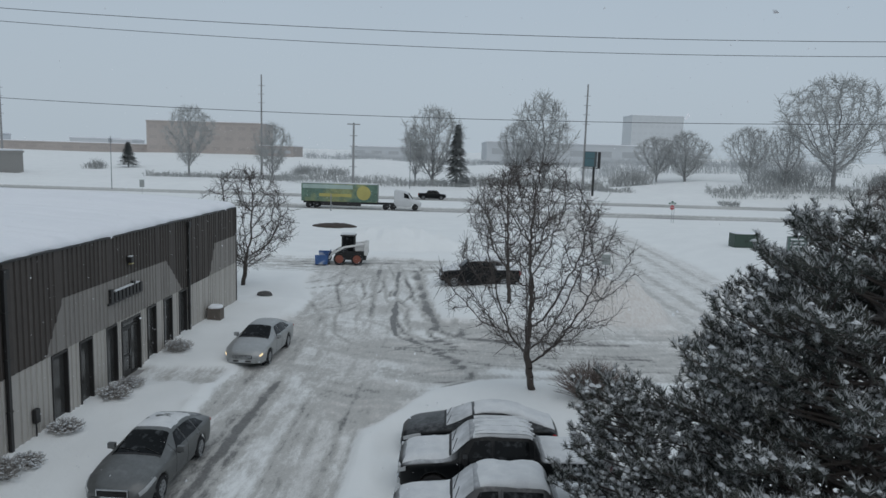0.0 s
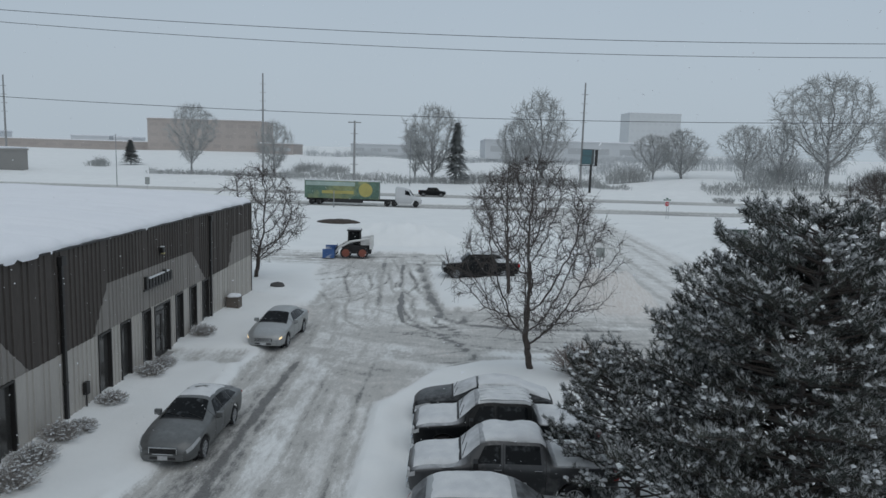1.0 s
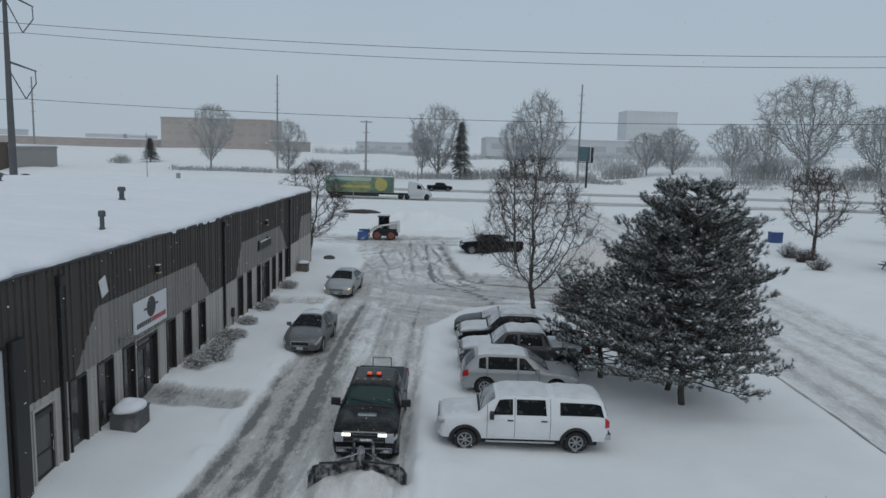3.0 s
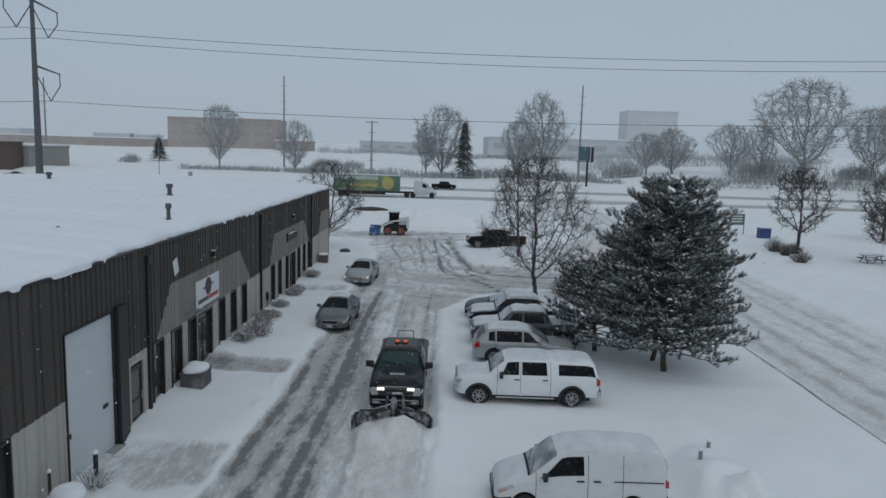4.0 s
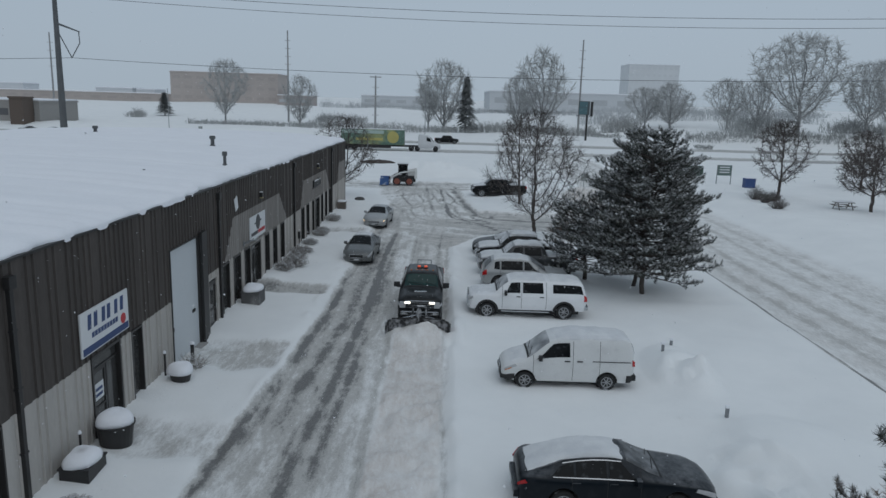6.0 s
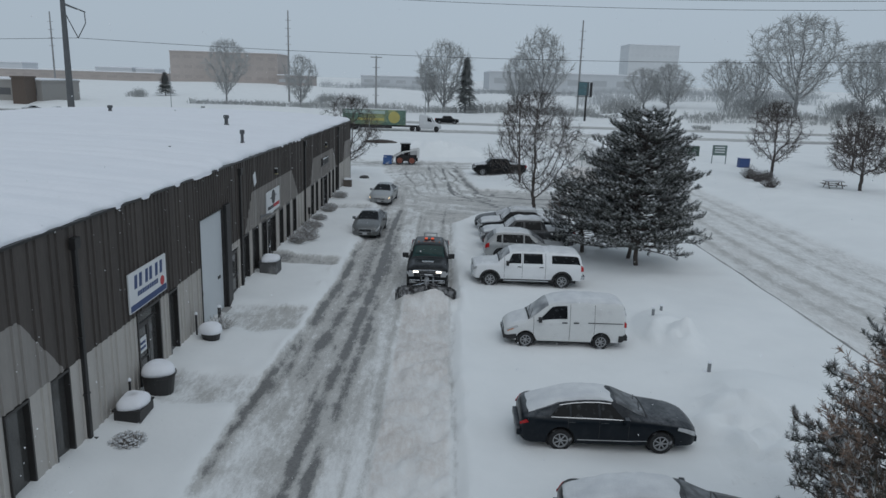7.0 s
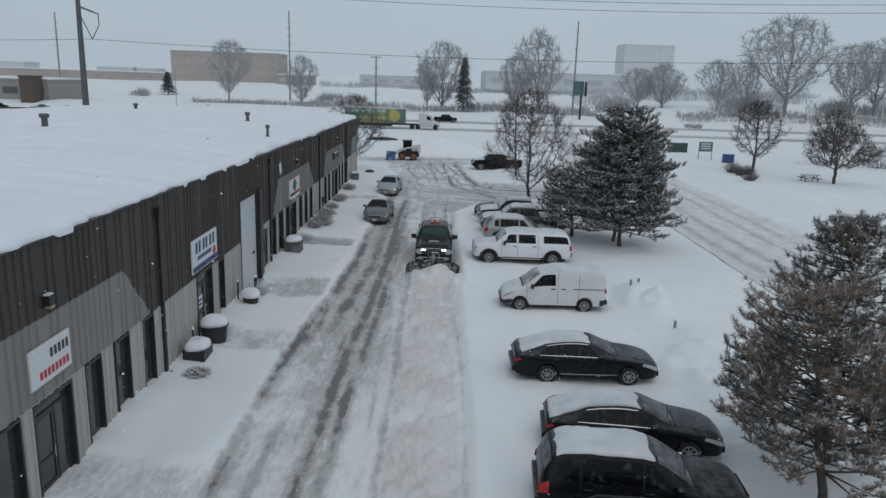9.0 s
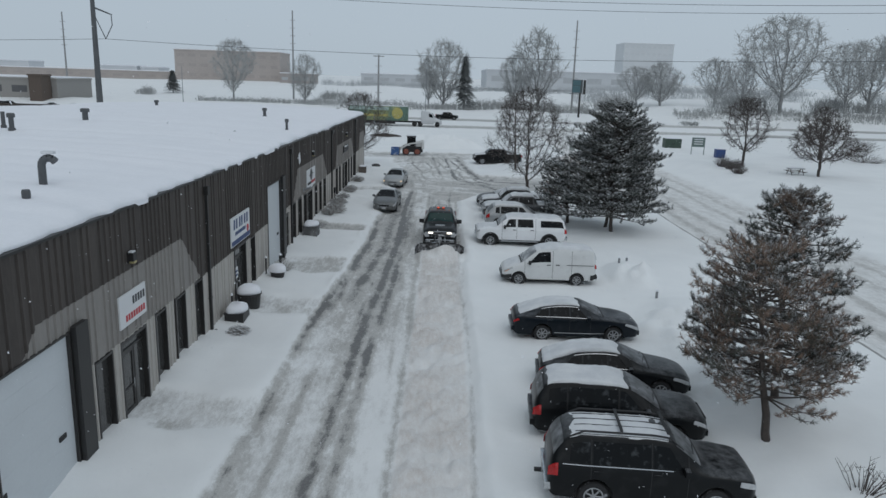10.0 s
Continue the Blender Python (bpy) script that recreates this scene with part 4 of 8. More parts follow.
def add_wheel(car, x, y, r, width, name="wheel", rim=ALLOY):
    s = 1 if y > 0 else -1
    w = part(name, lathe([(r * 0.66, -width / 2), (r * 0.93, -width / 2), (r, -width * 0.3), (r, width * 0.3), (r * 0.93, width / 2), (r * 0.66, width / 2), (r * 0.66, -width / 2)], 22, "Y", False), RUBBER, car)
    w.location = (x, y, r)
    bm = lathe([(r * 0.655, width * 0.30), (r * 0.655, width * 0.46), (r * 0.57, width * 0.47), (r * 0.55, width * 0.34), (r * 0.55, width * 0.30)], 18, "Y", False)
    rod(bm, (0, width * 0.3, 0), (0, width * 0.47, 0), r * 0.15, r * 0.13, 10)
    for k in range(7):
        a = k * math.tau / 7
        rod(bm, (r * 0.12 * math.cos(a), width * 0.42, r * 0.12 * math.sin(a)), (r * 0.57 * math.cos(a), width * 0.44, r * 0.57 * math.sin(a)), r * 0.065, r * 0.055, 5)
    if s < 0:
        bmesh.ops.scale(bm, vec=(1, -1, 1), verts=bm.verts)
        bmesh.ops.reverse_faces(bm, faces=bm.faces)
    part("rim", bm, rim, w)
    part("brake_disc", lathe([(0.02, 0.0), (r * 0.6, 0.0), (r * 0.6, 0.02), (0.02, 0.02)], 16, "Y"), DARK_PLASTIC, w).location = (0, s * width * 0.26, 0)
    return w


def build_car(name, at, label, category, spec, colour):
    """spec: shell and the places of its glass, lamps and snow, measured from the nose."""
    car = thing(name, at, label, category)
    S = Shell(spec["L"], spec["W"], spec["profile"], spec["wheels"], spec["wr"], spec.get("sill", 0.28))
    L, W = spec["L"], spec["W"]
    part_body = raw("body", *S.mesh(), colour, car, "", True)
    mod = part_body.modifiers.new("edges", "EDGE_SPLIT")
    mod.split_angle = radians(50)
    part("underbody", boxed(-L / 2 + 0.35, L / 2 - 0.35, -W / 2 + 0.3, W / 2 - 0.3, 0.2, 0.5), DARK_PLASTIC, car)
    for wx in spec["wheels"]:
        for s in (1, -1):
            add_wheel(car, L / 2 - wx, s * (W / 2 - 0.125), spec["wr"], 0.23)
            well = part("wheel_well", lathe([(0.02, -0.02), (spec["wr"] * 1.24, -0.02), (spec["wr"] * 1.24, 0.02), (0.02, 0.02)], 20, "Y"), DARK_PLASTIC, car)
            well.location = (L / 2 - wx, s * (W / 2 - 0.27), spec["wr"] * 0.99)
    for pane, quad, film in spec["glass"]:
        g = {0: CAR_GLASS, 1: GLASS_SNOWY, 2: GLASS_DUSTED, 3: GLASS_TEAL, 4: GLASS_HALF}[int(film)]
        if pane in ("windshield", "rear_window"):
            x0, x1, f = quad
            part(pane, S.patch([(x0, 4 + f), (x1, 4 + f), (x1, 8 - f), (x0, 8 - f)], 0.003, 0.006, 12, 10), g, car)
        else:
            for sgn in (1, -1):
                q = [(x, v if sgn > 0 else 12 - v) for x, v in quad]
                part(pane, S.patch(q, 0.003, 0.006, 10, 4), g, car)
        if pane == "windshield":
            part("cowl", S.patch([(x0 - 0.07, 4.05 + f), (x0 - 0.005, 4.05 + f), (x0 - 0.005, 7.95 - f), (x0 - 0.07, 7.95 - f)], 0.002, 0.006, 2, 10), DARK_PLASTIC, car)
            for v in (4.6, 5.9):
                a, b = S.at(x0 + 0.03, v), S.at(x0 + 0.16, v + 1.1)
                lift = Vector((0.01, 0, 0.022))
                part("wiper", rodded(a + lift, b + lift, 0.012, 0.009, 5), DARK_PLASTIC, car)
    for sgn in (1, -1):
        for lamp, quad, m in spec["lamps"]:
            q = [(x, v if sgn > 0 else 12 - v) for x, v in quad]
            part(lamp, S.patch(q, 0.004, 0.02, 4, 3), m, car)
        for x, v in spec.get("handles", ()):
            p, nn = S.at(x, v), S.normal(x, v)
            p = Vector((p.x, sgn * p.y, p.z))
            part("door_handle", boxed(p.x - 0.1, p.x + 0.1, p.y - 0.015, p.y + 0.03 if sgn > 0 else p.y + 0.015, p.z - 0.018, p.z + 0.018) if sgn > 0 else
                 boxed(p.x - 0.1, p.x + 0.1, p.y - 0.03, p.y + 0.015, p.z - 0.018, p.z + 0.018), spec.get("handle_mat", colour), car)
        for x in spec.get("seams", ()):
            q = [(x, 0.2 if sgn > 0 else 11.8), (x + 0.014, 0.2 if sgn > 0 else 11.8), (x + 0.014, 3.95 if sgn > 0 else 8.05), (x, 3.95 if sgn > 0 else 8.05)]
            part("door_seam", S.patch(q, 0.001, 0.003, 1, 12), DARK_PLASTIC, car)
        mx, mz = spec["mirror"]
        big = spec.get("mirror_size", 1.0)
        y = sgn * (W / 2 + 0.09 * big)
        mir = part("mirror", boxed(L / 2 - mx - 0.05, L / 2 - mx + 0.08, y - 0.11 * big, y + 0.11 * big, mz - 0.02, mz + 0.15 * big, 0.03), spec.get("mirror_mat", colour), car)
        part("mirror_arm", boxed(L / 2 - mx - 0.02, L / 2 - mx + 0.04, min(sgn * (W / 2 - 0.2), y), max(sgn * (W / 2 - 0.2), y), mz - 0.05, mz + 0.0), DARK_PLASTIC, mir)
    # nose and tail
    fz, rz = spec.get("front_z", 0.5), spec.get("rear_z", 0.5)
    w0 = spec["profile"][0][3] * W / 2
    gw, g0, g1 = spec.get("grille", (0.45, 0.5, 0.66))
    gr = part("grille", boxed(L / 2 - 0.03, L / 2 + 0.02, -gw, gw, g0, g1, 0.012), DARK_PLASTIC, car)
    n = 3
    for k in range(n):
        z = g0 + (g1 - g0) * (k + 0.5) / n
        part("grille_bar", boxed(L / 2 + 0.021, L / 2 + 0.035, -gw + 0.02, gw - 0.02, z - 0.012, z + 0.012), spec.get("grille_mat", CHROME), gr)
    if spec.get("framed"):
        for v in ((-gw - 0.03, gw + 0.03, g1, g1 + 0.035), (-gw * 0.8, gw * 0.8, g0 - 0.035, g0), (-gw - 0.03, -gw, g0, g1), (gw, gw + 0.03, g0, g1)):
            part("grille_frame", boxed(L / 2 - 0.02, L / 2 + 0.04, *v, 0.008), CHROME, gr, "bright chrome grille frame")
    part("front_plate", boxed(L / 2 + 0.051, L / 2 + 0.06, -0.15, 0.15, fz - 0.15, fz - 0.02), LENS, car)
    part("front_bumper", boxed(L / 2 - 0.16, L / 2 + 0.05, -w0 * 0.97, w0 * 0.97, fz - 0.18, fz, 0.045), spec.get("bumper_mat", colour), car)
    part("air_intake", boxed(L / 2 + 0.05, L / 2 + 0.058, -w0 * 0.6, w0 * 0.6, fz - 0.13, fz - 0.06), DARK_PLASTIC, car)
    w1 = spec["profile"][-1][3] * W / 2
    part("rear_bumper", boxed(-L / 2 - 0.05, -L / 2 + 0.16, -w1 * 0.97, w1 * 0.97, rz - 0.2, rz, 0.045), spec.get("rear_bumper_mat", colour), car)
    part("number_plate", boxed(-L / 2 - 0.062, -L / 2 - 0.051, -0.15, 0.15, rz - 0.16, rz - 0.03), LENS, car)
    for hw, hz0, hz1, y0 in spec.get("headlights", ()):
        for s in (1, -1):
            part("headlight", boxed(L / 2 - 0.06, L / 2 + 0.025, min(s * y0, s * (y0 + hw)), max(s * y0, s * (y0 + hw)), hz0, hz1, 0.015), spec.get("head_mat", LENS), car)
    for k, (quad, thick) in enumerate(spec.get("snow", ())):
        bare = 0.15 if thick > 0.05 else 0.55
        raw("snow_cover", *S.drift(quad, thick, bare, k * 7.3 + at.translation.x + at.translation.y), SNOW_CAR, car, "wind-packed snow", True)
    return car, S


def sedan_spec(L=4.87, W=1.84, H=1.47, wb=2.76, fo=0.95, wr=0.33, film=False, snow=1.0):
    c = fo + 0.42
    belt = 0.96
    return dict(L=L, W=W, wheels=(fo, fo + wb), wr=wr, sill=0.25, profile=[
        (0.0, 0.66, 0.56, 0.70, 0.56), (0.07, 0.73, 0.63, 0.80, 0.63), (0.2, 0.81, 0.72, 0.89, 0.70), (0.5, 0.90, 0.81, 0.96, 0.75), (0.9, 0.97, 0.87, 0.99, 0.78), (c - 0.08, 1.02, belt - 0.03, 1.0, 0.78),
        (c + 0.45, 1.24, belt, 1.0, 0.70), (c + 0.82, H - 0.05, belt, 1.0, 0.62), (c + 1.2, H, belt, 1.0, 0.60), (c + 1.85, H - 0.01, belt, 1.0, 0.60), (c + 2.4, H - 0.10, belt, 1.0, 0.61),
        (c + 2.85, H - 0.27, belt + 0.02, 0.99, 0.66), (c + 3.2, 1.08, belt + 0.04, 0.98, 0.72), (L - 0.25, 1.03, belt + 0.02, 0.93, 0.70), (L - 0.08, 0.98, 0.86, 0.88, 0.66), (L, 0.86, 0.74, 0.80, 0.62)],
        glass=[("windshield", (c + 0.03, c + 0.84, 0.12), film), ("rear_window", (c + 2.42, c + 3.1, 0.14), 2),
               ("side_window", [(c + 0.62, 3.12), (c + 1.28, 3.12), (c + 1.28, 3.88), (c + 0.98, 3.88)], False),
               ("side_window", [(c + 1.36, 3.12), (c + 2.1, 3.12), (c + 2.1, 3.86), (c + 1.36, 3.88)], False),
               ("quarter_window", [(c + 2.16, 3.15), (c + 2.72, 3.2), (c + 2.5, 3.75), (c + 2.16, 3.85)], False)],
        lamps=[("headlight", [(0.06, 1.75), (0.62, 2.3), (0.58, 2.95), (0.05, 2.9)], LENS), ("tail_light", [(L - 0.26, 2.2), (L - 0.03, 2.2), (L - 0.03, 2.8), (L - 0.2, 2.8)], TAIL)],
        handles=[(c + 1.18, 2.6), (c + 2.1, 2.6)], seams=[c + 0.5, c + 1.32, c + 2.2], mirror=(c + 0.62, 0.95), grille=(0.42, 0.46, 0.62), front_z=0.46, rear_z=0.56,
        snow=[([(c + 0.85, 4.0), (c + 2.5, 4.0), (c + 2.5, 8.0), (c + 0.85, 8.0)], 0.07 * snow) if snow < 0.6 else ([(c + 0.88, 4.12), (L - 0.1, 4.12), (L - 0.1, 7.88), (c + 0.88, 7.88)], 0.075 * snow),
              ([(c + 3.1, 4.1), (L - 0.12, 4.1), (L - 0.12, 7.9), (c + 3.1, 7.9)], 0.05 * snow)])


def suv_spec(L=4.7, W=1.92, H=1.72, wb=2.82, fo=0.93, wr=0.36, film=False, rear=0.35, hood=1.08, belt=1.08, nose=0.9, slope=0.62, snow=1.0, quarter=True):
    c = fo + 0.28
    r = L - rear
    m = (c + 0.55 + r) / 2
    return dict(L=L, W=W, wheels=(fo, fo + wb), wr=wr, sill=0.3, profile=[
        (0.0, nose - 0.06, nose - 0.2, 0.82, 0.68), (0.08, nose + 0.04, nose - 0.08, 0.92, 0.75), (0.3, hood - 0.05, belt - 0.14, 0.97, 0.79), (0.7, hood - 0.01, belt - 0.07, 1.0, 0.80), (c - 0.05, hood + 0.02, belt - 0.05, 1.0, 0.80),
        (c + slope * 0.55, H - 0.30, belt, 1.0, 0.74), (c + slope, H - 0.06, belt, 1.0, 0.69), (c + slope + 0.5, H, belt, 1.0, 0.69), (r - 0.35, H, belt, 1.0, 0.68), (r, H - 0.07, belt + 0.01, 0.98, 0.67),
        (L - rear * 0.35, H - 0.42, belt + 0.02, 0.96, 0.74), (L - 0.06, belt + 0.10, belt, 0.93, 0.80), (L, belt - 0.08, belt - 0.2, 0.90, 0.78)],
        glass=[("windshield", (c + 0.12, c + slope - 0.02, 0.1), film), ("rear_window", (r + 0.06, L - 0.14, 0.12), film),
               ("side_window", [(c + 0.5, 3.12), (c + 1.22, 3.12), (c + 1.22, 3.88), (c + slope + 0.14, 3.88)], False),
               ("side_window", [(c + 1.3, 3.12), (m + 0.72, 3.12), (m + 0.72, 3.88), (c + 1.3, 3.88)], False)] +
              ([("quarter_window", [(m + 0.8, 3.14), (r - 0.1, 3.18), (r - 0.12, 3.8), (m + 0.8, 3.86)], False)] if quarter else []),
        lamps=[("headlight", [(0.04, 2.0), (0.45, 2.2), (0.42, 2.95), (0.04, 2.92)], LENS), ("tail_light", [(L - 0.25, 1.8), (L - 0.015, 1.8), (L - 0.03, 3.12), (L - 0.25, 3.12)], TAIL)],
        handles=[(c + 1.12, 2.62), (m + 0.6, 2.62)], seams=[c + 0.4, c + 1.26, m + 0.76], mirror=(c + 0.5, belt + 0.02), grille=(0.5, 0.58, 0.82), front_z=0.55, rear_z=0.62,
        snow=[([(c + slope + 0.02, 4.05), (r - 0.02, 4.05), (r - 0.02, 7.95), (c + slope + 0.02, 7.95)], 0.08 * snow)])


def pickup_spec(L=5.85, W=2.02, H=1.9, wb=3.64, fo=0.98, wr=0.40, cab=2.0, hood=1.2, belt=1.22, topper=False, film=False, snow=1.0):
    c = fo + 0.36
    e = c + 0.5 + cab
    rail = 1.3
    tail = [(e + 0.05, H - 0.02, belt, 1.0, 0.72), (L - 0.42, H - 0.04, belt, 1.0, 0.73), (L - 0.2, H - 0.12, belt, 1.0, 0.74), (L - 0.02, belt + 0.12, belt, 0.99, 0.9), (L, belt - 0.02, belt - 0.1, 0.98, 0.9)] if topper else \
           [(e - 0.06, H - 0.06, belt, 1.0, 0.70), (e + 0.06, rail + 0.05, belt, 1.0, 0.86), (e + 0.12, rail, belt + 0.02, 1.0, 0.93), (L - 0.03, rail, belt + 0.02, 0.99, 0.93), (L, rail - 0.04, belt, 0.98, 0.92)]
    glass = [("windshield", (c + 0.12, c + 0.6, 0.1), film),
             ("side_window", [(c + 0.5, 3.15), (c + 1.18, 3.15), (c + 1.18, 3.88), (c + 0.74, 3.88)], False),
             ("side_window", [(c + 1.3, 3.15), (e - 0.22, 3.15), (e - 0.26, 3.88), (c + 1.3, 3.88)], False)]
    if topper:
        glass += [("topper_window", [(e + 0.22, 3.2), (L - 0.2, 3.2), (L - 0.3, 3.82), (e + 0.22, 3.82)], False), ("rear_window", (L - 0.17, L - 0.05, 0.2), False)]
    else:
        glass += [("rear_window", (e - 0.03, e + 0.05, 0.3), False)]
    sn = [([(c + 0.66, 4.05), (e - 0.1, 4.05), (e - 0.1, 7.95), (c + 0.66, 7.95)], 0.09 * snow), ([(0.1, 3.8), (c + 0.1, 3.8), (c + 0.1, 8.2), (0.1, 8.2)], 0.06 * snow)]
    sn.append(([(e + 0.02, 4.05), (L - 0.3, 4.05), (L - 0.3, 7.95), (e + 0.02, 7.95)], 0.07 * snow) if topper else ([(e + 0.16, 4.15), (L - 0.08, 4.15), (L - 0.08, 7.85), (e + 0.16, 7.85)], 0.05 * snow))
    return dict(L=L, W=W, wheels=(fo, fo + wb), wr=wr, sill=0.42, profile=[
        (0.0, 1.02, 0.88, 0.86, 0.70), (0.06, 1.10, 0.98, 0.93, 0.76), (0.25, hood - 0.04, 1.07, 0.98, 0.79), (0.6, hood + 0.01, 1.12, 1.0, 0.79), (c - 0.04, hood + 0.05, belt - 0.03, 1.0, 0.79),
        (c + 0.3, 1.55, belt, 1.0, 0.77), (c + 0.62, H - 0.05, belt, 1.0, 0.71), (c + 1.0, H, belt, 1.0, 0.70), (e - 0.25, H, belt, 1.0, 0.70)] + tail,
        glass=glass, lamps=[("headlight", [(0.02, 2.05), (0.2, 2.1), (0.2, 2.95), (0.02, 2.92)], LENS), ("tail_light", [(L - 0.17, 1.75), (L - 0.012, 1.75), (L - 0.012, 3.2), (L - 0.17, 3.2)], TAIL)],
        handles=[(c + 1.1, 2.62), (e - 0.3, 2.62)], seams=[c + 0.34, c + 1.24, e - 0.1], mirror=(c + 0.5, belt + 0.04), mirror_size=1.25, mirror_mat=DARK_PLASTIC, grille=(0.55, 0.72, 1.0), front_z=0.66, rear_z=0.68,
        bumper_mat=CHROME, rear_bumper_mat=CHROME, headlights=((0.24, 0.78, 1.0, 0.6),), snow=sn)


def van_spec(L=4.73, W=1.73, H=1.87, wb=2.925, fo=0.82, wr=0.315):
    return dict(L=L, W=W, wheels=(fo, fo + wb), wr=wr, sill=0.3, profile=[
        (0.0, 0.72, 0.62, 0.86, 0.74), (0.1, 0.86, 0.76, 0.94, 0.80), (0.45, 1.0, 0.90, 0.99, 0.86), (0.85, 1.12, 0.99, 1.0, 0.86), (1.2, 1.38, 1.06, 1.0, 0.82), (1.62, 1.74, 1.10, 1.0, 0.78),
        (1.95, 1.84, 1.12, 1.0, 0.78), (2.5, H, 1.14, 1.0, 0.79), (L - 0.5, H, 1.14, 1.0, 0.80), (L - 0.15, H - 0.05, 1.14, 0.99, 0.80), (L - 0.03, H - 0.25, 1.12, 0.97, 0.84), (L, 1.2, 1.0, 0.95, 0.86)],
        glass=[("windshield", (0.96, 1.66, 0.1), 4), ("side_window", [(1.20, 3.12), (2.40, 3.12), (2.38, 3.86), (1.80, 3.86)], False), ("rear_window", (L - 0.13, L - 0.035, 0.25), False)],
        lamps=[("headlight", [(0.1, 2.0), (0.52, 2.4), (0.48, 3.0), (0.1, 2.9)], LENS), ("turn_signal", [(0.12, 2.0), (0.34, 2.15), (0.34, 2.4), (0.12, 2.3)], AMBER), ("tail_light", [(L - 0.12, 2.0), (L - 0.01, 2.0), (L - 0.01, 3.1), (L - 0.12, 3.1)], TAIL),
               ("sill_guard", [(0.02, 0.1), (0.45, 0.1), (0.45, 1.2), (0.02, 1.2)], DARK_PLASTIC), ("slide_rail", [(3.2, 2.7), (4.55, 2.7), (4.55, 2.8), (3.2, 2.8)], DARK_PLASTIC),
               ("corner_guard", [(4.42, 0.1), (4.72, 0.1), (4.72, 1.0), (4.42, 1.0)], DARK_PLASTIC)],
        handles=[(2.3, 2.7), (2.75, 2.7)], handle_mat=DARK_PLASTIC, seams=[1.1, 2.5, 3.45], mirror=(1.35, 1.12), mirror_mat=None, grille=(0.4, 0.52, 0.68), front_z=0.5, rear_z=0.58,
        bumper_mat=DARK_PLASTIC, rear_bumper_mat=DARK_PLASTIC,
        snow=[([(1.75, 4.05), (L - 0.2, 4.05), (L - 0.2, 7.95), (1.75, 7.95)], 0.09), ([(0.25, 4.1), (0.85, 4.1), (0.85, 7.9), (0.25, 7.9)], 0.05)])


def rail_along(S, x0, x1, v, sgn, up):
    bm = bmesh.new()
    rings = []
    for k in range(9):
        p = S.at(x0 + (x1 - x0) * k / 8, v)
        z = p.z + (up if 0 < k < 8 else 0.0)
        rings.append([bm.verts.new((p.x, sgn * p.y + 0.025 * math.cos(a), z + 0.025 * math.sin(a))) for a in np.linspace(0, math.tau, 6, endpoint=False)])
    for p, q in zip(rings, rings[1:]):
        for i in range(6):
            bm.faces.new((p[i], p[(i + 1) % 6], q[(i + 1) % 6], q[i]))
    bm.faces.new(rings[0])
    bm.faces.new(rings[-1][::-1])
    bmesh.ops.recalc_face_normals(bm, faces=bm.faces)
    return bm


def belt_strip(S, x0, x1, v, sgn):
    q = [(x0, v), (x1, v), (x1, v + 0.035), (x0, v + 0.035)]
    return S.patch([(x, w if sgn > 0 else 12 - w) for x, w in q], 0.004, 0.012, 10, 1)


GREY = paint("grey", (0.135, 0.14, 0.14), 0.3, 0.06, 0.14)
SILVER = paint("silver", (0.34, 0.35, 0.352), 0.3, 0.1, 0.4)
BLACK = paint("black", (0.007, 0.008, 0.009), 0.0, 0.012, 0.27)
BLACK_SNOWED = paint("black_snowed", (0.008, 0.009, 0.010), 0.0, 0.04, 0.95)
TRUCK_BLACK = paint("truck_black", (0.010, 0.011, 0.012), 0.0, 0.03, 0.06)
CHARCOAL = paint("charcoal", (0.06, 0.062, 0.065), 0.2, 0.15, 0.95)
WHITE = paint("white", (0.76, 0.77, 0.78), 0.0, 0.1)
DIM_WHITE = paint("dim_white", (0.66, 0.67, 0.665), 0.0, 0.25)
NAVY = paint("blue_black", (0.007, 0.011, 0.016), 0.0, 0.012, 0.30)


def parked(x, y, deg, z=None):
    return pose(x, y, 0.03 if z is None else z, 0, 0, deg)


sp = sedan_spec(film=False, snow=0.35)
sp["snow"] = [([(2.3, 4.0), (4.0, 4.0), (4.0, 8.0), (2.3, 8.0)], 0.028)]
sp["framed"], sp["grille_mat"], sp["grille"] = True, DARK_PLASTIC, (0.40, 0.50, 0.66)
build_car("sedan", parked(-8.45, 19.98, -92), "dark grey sedan dusted with snow beside the lane", "car", sp, GREY)
sp = sedan_spec(L=5.05, W=1.85, wb=2.81, fo=1.0, snow=0.3)
sp["lamps"].append(("lit_lamp", [(0.1, 2.05), (0.24, 2.15), (0.24, 2.7), (0.1, 2.7)], LIT_DIM))
sp["snow"] = []
build_car("sedan", parked(-8.65, 32.75, -94), "silver sedan with lit lamps near the entrance", "car", sp, SILVER)
sp = van_spec()
sp["mirror_mat"] = DARK_PLASTIC
build_car("delivery_van", parked(1.37, 0.02, 180), "dirty white compact delivery van in the parking row", "van", sp, DIM_WHITE)
sp = pickup_spec(L=5.58, fo=0.87, wb=3.62, wr=0.37, H=1.84, belt=1.14, hood=1.16, topper=True, film=4, snow=0.8)
sp["handle_mat"] = DARK_PLASTIC
wp, wp_shell = build_car("pickup_truck", parked(0.82, 8.62, 180), "white crew-cab pickup with a windowed bed topper", "pickup truck", sp, WHITE)
